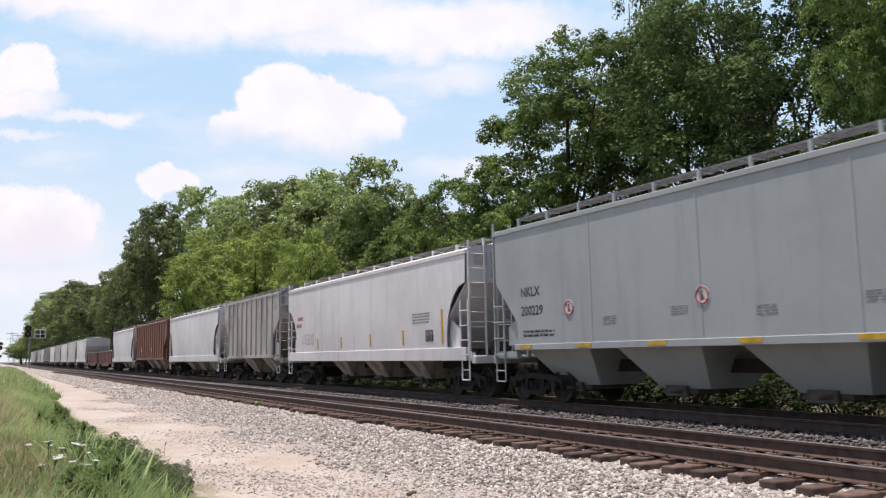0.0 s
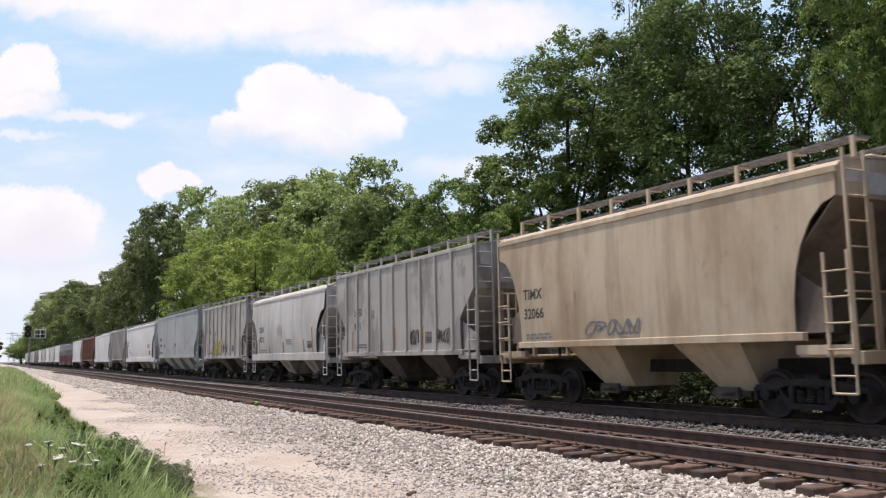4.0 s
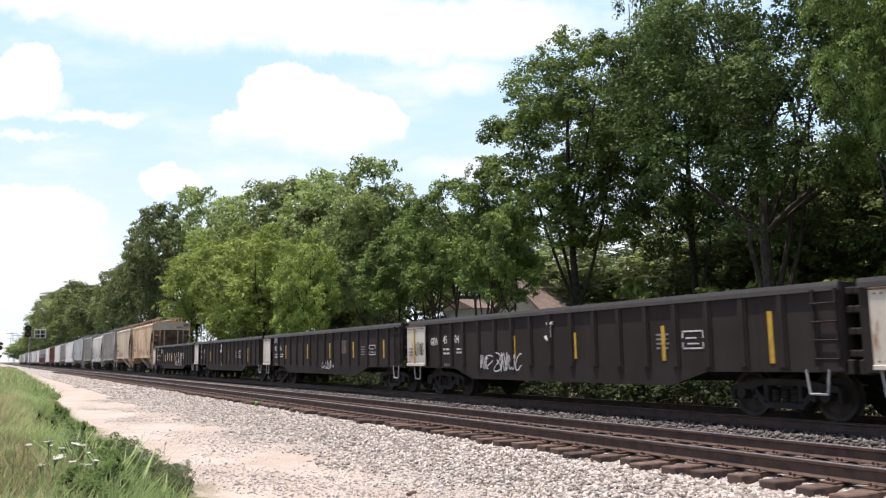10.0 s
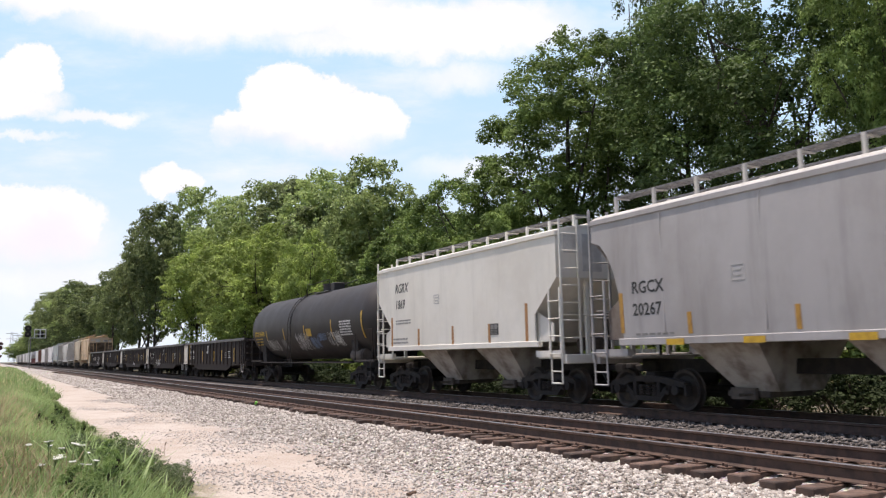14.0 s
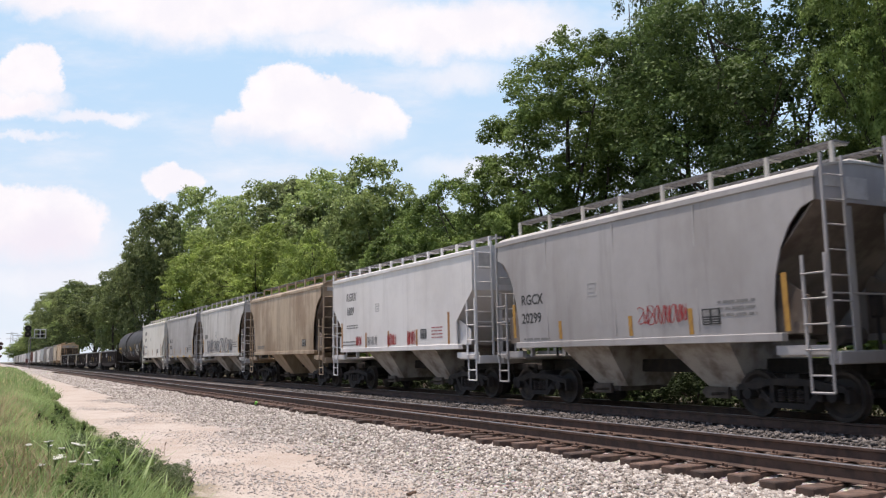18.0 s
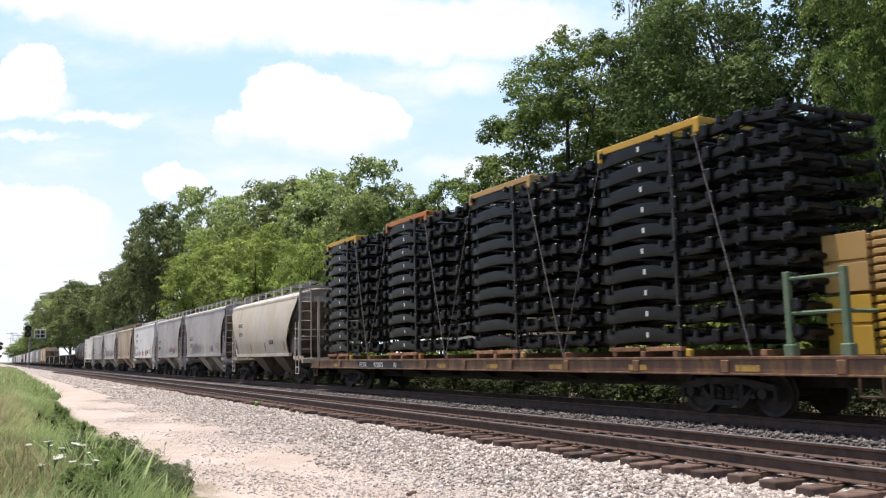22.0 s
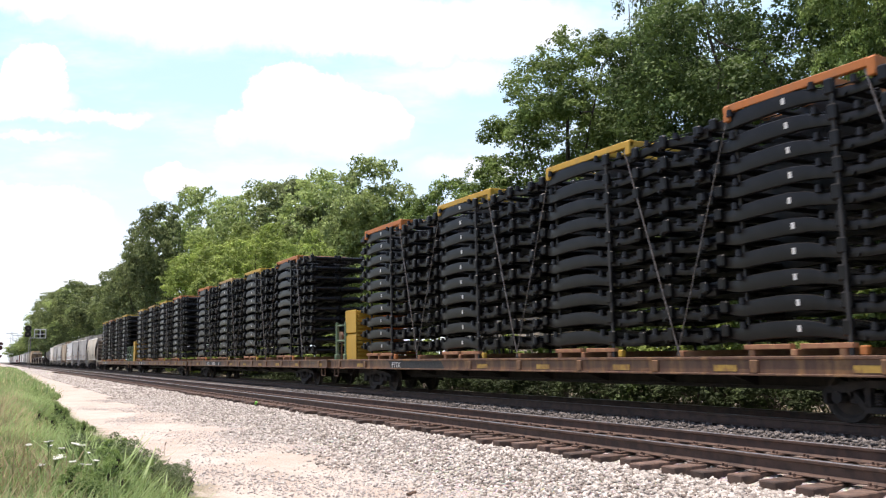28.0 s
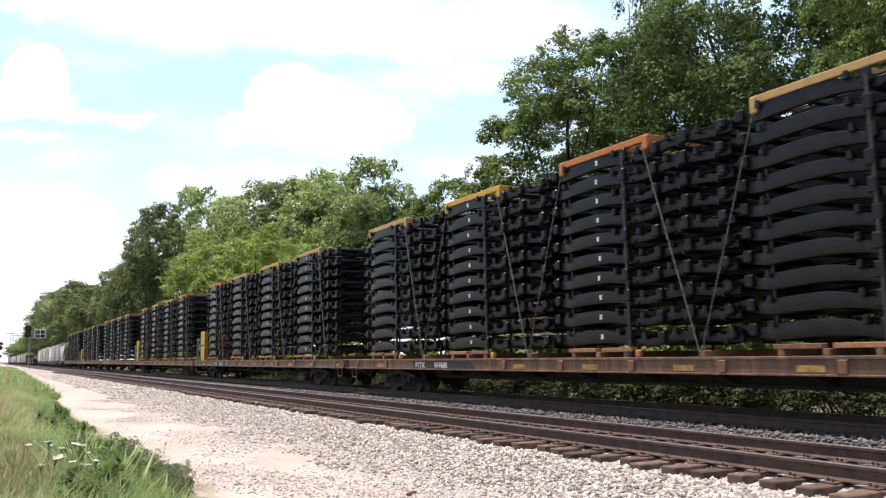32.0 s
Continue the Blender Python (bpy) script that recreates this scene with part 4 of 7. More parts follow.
c = long_hopper("white three-bay covered hopper with graffiti on its deep sill", 36.9, 19.2, WHITE)
scribble(c, -1.62, 1.5, 1.10, 2.6, 0.28, GREY_INK, 4, 7, 0.03)
scribble(c, -1.62, -5.2, 1.08, 1.9, 0.30, INK, 6, 6, 0.035)
scribble(c, -1.56, 6.2, 1.7, 1.6, 0.55, PINK_INK, 8, 5, 0.02)
for y, h in ((4.2, 0.42), (1.6, 0.42), (-1.2, 0.45), (-3.9, 0.5), (-6.6, 1.05)):
    stripe(c, -1.56, y, 1.55 + h / 2, h, YELLOW, 0.13)
panel(c, -1.56, -5.5, -6.0, 1.65, 2.0, INK, "data_panel")
bars(c, -1.57, -4.6, 2.5, 1.2, 4, seed=3)
for y, t in ((6.9, 1), (6.7, 2)):
    bars(c, -1.56, y, 2.2 + 0.3 * t, 0.7, 1, PINK_INK, 0.16, seed=t)

c = covered_hopper("grey ribbed covered hopper, dull and dusty", 48.6, 36.9, DUST, 4.3, 4.5, 1.35, ribs=10, curve=False, hw=1.52)
c = long_hopper("white three-bay covered hopper, fairly clean", 65.5, 48.6, WHITE)
c = covered_hopper("rust-brown ribbed covered hopper", 82.4, 65.5, BROWN, 4.25, 4.5, 1.35, ribs=14, bays=3, curve=False, far=True)
for k in range(4):
    panel(c, -1.53, 4.5 - k * 2.6, 4.15 - k * 2.6, 1.9, 2.2, WHITE_INK, "stencil_panel")
c = long_hopper("white covered hopper with a bright roof", 98.8, 82.4, WHITE, True)
u = 126.5
for k, (pt, ln, word) in enumerate(((WHITE, 16.5, "white"), (WHITE_B, 16.6, "off-white"), (WHITE, 16.5, "white"), (LIGHT, 16.4, "pale grey"), (WHITE, 16.6, "white"), (LIGHT, 12.0, "pale grey"),
                                    (DUST, 12.0, "dusty grey"), (WHITE_B, 16.5, "off-white"), (LIGHT, 16.5, "pale grey"), (DUST, 12.0, "dusty grey"), (GREY, 16.5, "blue-grey"), (WHITE_B, 16.5, "off-white"))):
    long_hopper(word + " covered hopper far up the line", u + ln, u, pt, True) if ln > 13 else \
        covered_hopper(word + " ribbed covered hopper far up the line", u + ln, u, pt, 4.25, 4.45, far=True, ribs=9, curve=False)
    u += ln

c = covered_hopper("long blue-grey covered hopper, freshly painted, with yellow sill patches", 19.2, 2.80, GREY, 4.45, 4.62, 1.45, 1.33, 0.82, 1.0, 3.1, 2.0, 1.55,
                   bays=4, curve=False, bay_mat=GREY, rail_z=4.90, roof=GREY)
marks(c, 8.1, 1.55, "NKLX", "200229", INK, 0.24, 6.2, 2.66, 0.47)
for k in range(6):
    panel(c, -1.605, 6.25 - k * 2.35, 5.75 - k * 2.35, 1.36, 1.455, YELLOW, "sill_patch")
for y, z in ((4.2, 2.28), (0.05, 2.28), (-4.1, 2.45)):
    g = Geo().tube((-0.006, 0, 0), (0.0, 0, 0), 0.19, 20)
    sign = part("warning_disc", g, WHITE_INK, c, "white disc with a red ring", at=pose(-1.575, y, z))
    ring = [Vector((-0.010, 0.16 * math.cos(a), 0.16 * math.sin(a))) for a in [2 * math.pi * k / 18 for k in range(19)]]
    part("red_ring", Geo().pipe(ring, 0.014, 5).tube((-0.010, 0.11, 0.11), (-0.010, -0.11, -0.11), 0.009, 5), RED_INK, sign)
    part("symbol", Geo().box(-0.009, -0.004, -0.03, 0.03, -0.09, 0.03).box(-0.009, -0.004, -0.022, 0.022, 0.045, 0.09), INK, sign)
for k in range(5):
    bars(c, -1.575, 3.0 - k * 2.1, 2.0 + 0.1 * (k % 2), 0.45, 4, FADED_INK, 0.022, 0.05, seed=20 + k)
bars(c, -1.575, 6.1, 1.75, 1.3, 2, INK, 0.045, 0.1, seed=31)
for y in (3.4, 0.1, -3.2):
    part("side_seam", shared("side_seam", lambda: Geo().box(-0.012, 0.0, -0.03, 0.03, 1.46, 4.36), GREY), None, c, at=pose(-1.57, y, 0))

# --- short hoppers behind it ---
def ribbed(label, u0, u1, a, b, e, f_, seed):
    c = covered_hopper(label, u0, u1, DUST, 4.32, 4.48, 1.36, 1.22, 0.70, 0.8, 3.1, 2.3, 1.52, ribs=9, curve=False, roof=DUST, rail_z=4.80, bay_mat=UNDER, rib_step=1.026)
    half = (u0 - u1) / 2
    for txt, y, z in ((a, 3.49, 2.70), (b, 3.05, 2.70), (e, 3.49, 2.18), (f_, 3.03, 2.18)):
        writing(txt, 0.27, INK, c, (-1.545, y, z), 0.62)
    bars(c, -1.545, 3.4, 1.62, 1.0, 2, INK, 0.04, 0.09, seed=seed)
    panel(c, -1.545, half - 4.0, half - 4.25, 2.55, 2.85, FADED_INK, "stencil_panel")
    for y in (3.68, 0.89, -1.95) if f_ == "2" else (3.68, 0.0, -2.04):
        stripe(c, -1.545, y, 1.8, 0.7, OCHRE)
    panel(c, -1.545, -2.25, -2.65, 1.62, 1.95, INK, "data_panel")
    return c


c = ribbed("dusty grey ribbed covered hopper with yellow graffiti", 2.95, -8.7, "LC", "EX", "74", "2", 41)
scribble(c, -1.60, 2.1, 1.4, 1.93, 0.9, LIME, 11, 5, 0.12)
scribble(c, -1.61, 2.1, 1.4, 1.93, 0.9, INK, 11, 5, 0.05)
scribble(c, -1.60, -0.3, 1.55, 0.9, 0.5, INK, 13, 5, 0.03)
panel(c, -1.60, 0.0, -0.46, 2.02, 2.22, LIME, "paint_patch")
c = covered_hopper("cream-white two-bay covered hopper with rounded sides and a deep sill", -8.7, -20.65, WHITE_B, 4.0, 4.36, 1.40, 1.10, 0.70, 1.0, 3.2, 2.2, 1.50, bays=2,
                   deep_sill=True, bow=0.07, roof=ROOFDUST, rail_z=4.60)
marks(c, 5.97, 1.58, "CEFX", "81221", INK, 0.27, 3.93, 2.47, 0.47, 0.9)
for y, h in ((4.04, 0.7), (2.29, 0.4), (0.12, 0.5), (-2.71, 0.55), (-3.84, 1.05)):
    stripe(c, -1.60, y, 1.45 + h / 2, h, OCHRE, 0.12)
panel(c, -1.60, -3.2, -3.72, 1.62, 1.92, INK, "data_panel")
bars(c, -1.60, -0.3, 2.0, 0.8, 3, seed=51)
scribble(c, -1.60, 1.0, 2.25, 0.7, 0.5, PALE_INK, 15, 5, 0.06)
c = ribbed("dusty grey ribbed covered hopper with black tags", -20.65, -32.5, "LC", "EX", "93", "5", 43)
scribble(c, -1.60, -1.2, 1.55, 0.66, 0.5, INK, 17, 5, 0.035)
scribble(c, -1.60, -3.0, 1.55, 0.8, 0.5, INK, 19, 5, 0.035)


def smooth_hopper(label, u0, u1, paint, roof=None, **kw):
    args = dict(eave=4.16, crown=4.45, sill=1.50, sill_low=1.33, inset=0.70, cut=0.95, z_sl=3.70, z_in=2.45, hw=1.50, bays=2, bow=0.03, slope=SLOPE, roof=roof or paint, rail_z=4.78)
    args.update(kw)
    return covered_hopper(label, u0, u1, paint, **args)


c = smooth_hopper("tan covered hopper streaked with rust", -32.5, -44.0, TAN, bay_mat=TAN)
marks(c, 5.75, 1.54, "TIMX", "32066", INK, 0.26, 3.95, 2.58, 0.48)
scribble(c, -1.565, 1.5, 1.6, 1.8, 0.35, GREY_INK, 21, 5, 0.05)
c = smooth_hopper("cream covered hopper heavily streaked with rust", -44.0, -56.6, CREAM, end_paint=END_CREAM)
marks(c, 6.3, 1.54, "NCUX", "", FADED_INK, 0.25, 4.16, 2.47)
bars(c, -1.565, 4.16, 2.0, 0.9, 1, FADED_INK, 0.2, seed=61)
scribble(c, -1.565, 1.5, 1.7, 2.2, 0.5, FADED_INK, 23, 6, 0.03)
panel(c, -1.565, -3.1, -3.5, 1.65, 1.95, INK, "data_panel")


# ---- gondolas ----
CHORD = car_paint("paint_dusty_black", (0.055, 0.048, 0.044), 0.15, 0.5, (0.09, 0.06, 0.045), (0.10, 0.088, 0.08))


def gondola(label, u0, u1, paint=BLACK, top=2.30, panel_mat=None, n=14, ends=(7.8, 6.6), anchor=None, pitch=0.87, extra=()):
    half = (u0 - u1) / 2
    hb, hw = half - 0.17, 1.46
    car = thing("gondola", label, "gondola car", "cars of the train")
    low = [(hb, 0.86), (hb - 2.9, 0.84), (hb - 3.9, 0.56), (-hb + 3.9, 0.56), (-hb + 2.9, 0.84), (-hb, 0.86)]
    side = shared(("side", round(hb, 2), paint.name), lambda: Geo().prism([(hb, top)] + low + [(-hb, top)], 0, -0.02, 0.02), paint)
    post = shared(("side_post", paint.name, top, 9), lambda: Geo().prism([(-0.10, 0.9), (-0.05, 0.9), (0.05, 0.9), (0.10, 0.9), (0.10, top - 0.05), (-0.10, top - 0.05)], 0, -0.03, 0.0)
                  .box(-0.055, -0.02, -0.06, 0.06, 0.92, top - 0.06, 0.012), paint)
    chord = shared(("top_chord", round(hb, 2), paint.name), lambda: Geo().prism([(-0.075, top - 0.13), (-0.075, top - 0.05), (-0.06, top + 0.02), (0.06, top + 0.02), (0.06, top - 0.13)], 1, -hb, hb), CHORD)
    for s in (-1, 1):
        turn = 0 if s < 0 else 180
        part("side", side, None, car, at=pose(s * hw, 0, 0, 0, 0, turn))
        part("top_chord", chord, None, car, at=pose(s * hw, 0, 0, 0, 0, turn))
        posts = [-hb + 0.75 + k * (2 * hb - 1.5) / (n - 1) for k in range(n)]
        if anchor is not None:
            posts = [y for y in (anchor + k * pitch for k in range(-20, 20)) if -hb + 0.45 < y < (extra[0] - 0.5 if extra else ends[1] - 0.3)] + list(extra)
        for y in posts:
            part("side_post", post, None, car, at=pose(s * (hw + 0.015), y, 0, 0, 0, turn))
    for s in (1, -1):
        e = part("end", Geo().box(-hw, hw, s * hb - 0.03, s * hb + 0.03, 0.86, top), paint, car)
        for z in (1.15, 1.5, 1.85, 2.15):
            part("end_rib", shared(("end_rib", paint.name), lambda: Geo().box(-1.4, 1.4, -0.09, 0.09, -0.06, 0.06, 0.02), paint), None, e, at=pose(0, s * (hb + 0.08), z))
        part("end_sill", Geo().box(-hw, hw, s * (hb + 0.02) - 0.1, s * (hb + 0.02) + 0.1, 0.82, 1.06, 0.02), paint, car)
        lad = shared(("ladder", "gondola", paint.name), lambda: ladder_geo(0.95, 2.2, 0.42, 0.30), paint)
        if s < 0 or not panel_mat:
            part("ladder", lad, None, car, at=pose(-hw - 0.09, s * (hb - 0.05) - (0.42 if s > 0 else 0), 0))
        part("ladder", lad, None, car, at=pose(hw + 0.09, s * (hb - 0.05) + (0 if s > 0 else 0.42), 0, 0, 0, 180))
        part("step", shared(("step", "gondola"), lambda: Geo().pipe([(0, 0, 0.9), (0, 0.05, 0.5), (0, 0.38, 0.5), (0, 0.43, 0.9)], 0.022), LIGHT), None, car,
             at=pose(-hw - 0.02, s * (hb - 0.5) - 0.2, 0))
    part("floor", Geo().box(-hw + 0.02, hw - 0.02, -hb + 0.03, hb - 0.03, 0.98, 1.06), UNDER, car)
    part("centre_sill", Geo().box(-0.22, 0.22, -half + 0.6, half - 0.6, 0.62, 0.98), BLACKISH, car)
    if panel_mat:
        p = panel(car, -hw - 0.10, ends[0], ends[1], 0.90, 2.12, panel_mat, "end_panel", "off-white weathered end panel", 0.03)
        part("panel_rib", Geo().box(-0.035, 0.0, ends[1], ends[0], 0.90, 0.98, 0.01).box(-0.02, 0.0, ends[1] - 0.03, ends[1] + 0.05, 0.95, 2.10, 0.006), panel_mat, p, at=pose(-0.03, 0, 0))
        g = Geo()
        for j in range(9):
            y = ends[1] + 0.1 + j * (ends[0] - ends[1] - 0.2) / 8
            for z in (1.03, 2.06):
                g.tube((-0.035, y, z), (-0.055, y, z), 0.016, 6)
        tagged(part("rivets", g, UNDER, p), kind="stuff")
        part("rusty_edge", Geo().box(-0.06, 0.0, ends[1], ends[0], 2.12, 2.155, 0.006), DECKRUST, p, "rusty top edge")
    bogie(car, half - 1.7)
    bogie(car, -half + 1.75)
    couplers(car, half)
    return rides(car, (u0 + u1) / 2 + 0.15)


gondola("dark red gondola, empty", 112.6, 98.8, RED, n=10)
gondola("dark red gondola, empty", 126.5, 112.6, RED, n=10)
GX = -1.486
sides = (
    (-56.6, -72.2, "black gondola with big white graffiti and yellow strips", (7.85, 6.69), (("GRW", 6.32, 1.92), ("40", 6.27, 1.41), ("02", 5.39, 1.41)),
     ((6.55, 1.68, 1.0), (3.45, 1.4, 0.6), (1.16, 1.4, 0.6), (-0.79, 1.4, 0.6), (-3.37, 1.4, 0.6)), -4.08),
    (-72.2, -88.05, "black gondola with a white end panel and a green spot", (7.59, 6.45), (("GRW", 6.09, 1.90), ("48", 6.06, 1.58), ("53", 5.21, 1.58)),
     ((3.52, 1.39, 0.6), (1.31, 1.39, 0.6), (-1.05, 1.39, 0.6), (-5.0, 1.4, 0.7)), -3.4),
    (-88.05, -104.05, "black gondola with yellow strips and a white stencil box", (7.75, 6.6), (("GRW", 6.3, 1.92), ("42", 6.2, 1.55), ("16", 5.42, 1.55)),
     ((4.5, 1.47, 0.6), (1.52, 1.47, 0.6), (-1.15, 1.47, 0.6), (-3.6, 1.47, 0.6), (-6.35, 1.47, 0.62)), -5.35),
    (-104.3, -120.2, "black gondola with a rust-stained cream end panel", (7.79, 6.55), (("GRW", 6.36, 1.53), ("45", 5.56, 1.57), ("04", 4.85, 1.58)),
     ((4.40, 1.37, 0.6), (1.7, 1.4, 0.6), (-0.86, 1.4, 0.6), (-3.75, 1.4, 0.7), (-6.39, 1.45, 0.9)), -4.55),
    (-120.2, -136.05, "black gondola with a pale end panel and yellow strips", (7.53, 6.43), (("GRW", 6.04, 1.98), ("41", 5.98, 1.55), ("76", 5.14, 1.55)),
     ((6.18, 1.68, 1.0), (2.28, 1.4, 0.6), (-0.81, 1.4, 0.6), (-2.70, 1.4, 0.6), (-5.53, 1.45, 0.8)), -4.47))
for k, (u0, u1, label, ends, words, strips, box_y) in enumerate(sides):
    c = gondola(label, u0, u1, BLACK, panel_mat=PANEL_W, ends=ends, anchor=(5.695, 5.63, 0.32, 4.33, 3.725)[k], pitch=(0.85, 0.86, 0.879, 0.843, 0.865)[k], extra=(5.04, 5.78) if k == 3 else ())
    for txt, y, z in words:
        writing(txt, 0.235, WHITE_INK, c, (GX, y, z), 0.62 if txt == "GRW" else 0.8)
    low = words[1][2]
    bars(c, GX, words[1][1], low - 0.20, 0.42, 2, WHITE_INK, 0.055, 0.12, seed=70 + k)
    bars(c, GX, words[2][1] - 0.12, low - 0.20, 0.42, 2, WHITE_INK, 0.05, 0.10, seed=80 + k)
    bars(c, GX, words[1][1] - 0.05, low - 0.62, 0.4, 2, FADED_INK, 0.025, 0.05, seed=90 + k)
    bars(c, GX, box_y + 1.0, 1.55, 0.35, 4, FADED_INK, 0.04, 0.09, seed=95 + k)
    for y, z, h in strips:
        stripe(c, GX, y, z, h, YELLOW, 0.10)
    frame_box = Geo()
    for y0, y1, z0, z1 in ((-0.28, 0.28, 1.27, 1.30), (-0.28, 0.28, 1.60, 1.63), (-0.28, -0.25, 1.27, 1.40), (-0.28, -0.25, 1.48, 1.63), (0.25, 0.28, 1.27, 1.40), (0.25, 0.28, 1.48, 1.63),
                           (-0.16, 0.14, 1.36, 1.39), (-0.1, 0.18, 1.47, 1.50)):
        frame_box.box(-0.004, 0.002, y0, y1, z0, z1)
    tagged(part("stencil_box", frame_box, WHITE_INK, c, at=pose(GX, box_y, 0)), kind="stuff")
    if k == 0:
        scribble(c, GX - 0.002, -1.16, 0.8, 2.56, 0.9, WHITE_INK, 31, 4, 0.055, bubble=True)
        scribble(c, GX - 0.012, -1.3, 0.92, 2.3, 0.66, WHITE_INK, 32, 4, 0.04, bubble=True)
        scribble(c, GX - 0.01, 4.55, 1.7, 0.8, 0.35, WHITE_INK, 34, 5, 0.03)
        heart = [Vector((0, 0.30 * math.sin(a) ** 3, 1.35 + 0.018 * (13 * math.cos(a) - 5 * math.cos(2 * a) - 2 * math.cos(3 * a) - math.cos(4 * a)))) for a in [2 * math.pi * i / 24 for i in range(25)]]
        part("graffiti", Geo().pipe(heart, 0.018, 4), WHITE_INK, c, "heart drawn in white spray paint", at=pose(GX, 2.6, 0))
        scribble(c, GX - 0.01, 2.05, 1.1, 0.6, 0.7, WHITE_INK, 35, 2, 0.045)
        scribble(c, GX - 0.01, 0.45, 1.0, 0.4, 0.8, WHITE_INK, 37, 2, 0.03)
    hook_y, hook_z = ((0, 0), (0.69, 0.06), (0, 0), (0.1, 0.0), (0.79, 0.03))[k]
    if hook_y:
        g = Geo().pipe([(0, 0.12, 1.95), (0, -0.14, 1.95), (0, -0.02, 1.95), (0, -0.02, 1.62), (0, 0.10, 1.55), (0, 0.2, 1.64)], 0.045, 5)
        part("painted_hook", g, WHITE_INK, c, at=pose(GX, hook_y, hook_z))
    if k == 1:
        part("green_spot", Geo().tube((-0.006, 0, 0), (0.0, 0, 0), 0.13, 14), GREEN, c, at=pose(GX, 0.66, 0.93))
    if k == 2:
        panel(c, GX + 0.004, -2.4, -2.9, 1.35, 1.85, UNDER, "paint_patch", "grey painted-over patch")
        scribble(c, GX - 0.01, -0.3, 0.75, 1.3, 0.35, WHITE_INK, 41, 4, 0.03)
    if k == 3:
        scribble(c, GX - 0.01, 3.4, 0.75, 2.1, 0.55, WHITE_INK, 42, 6, 0.035)
        scribble(c, GX - 0.125, 7.2, 1.2, 0.62, 0.45, INK, 45, 6, 0.022)
        stripe(c, GX - 0.125, 7.25, 1.5, 1.1, YELLOW, 0.09)
        bars(c, GX - 0.125, 7.6, 1.42, 0.28, 3, FADED_INK, 0.05, 0.1, seed=111)


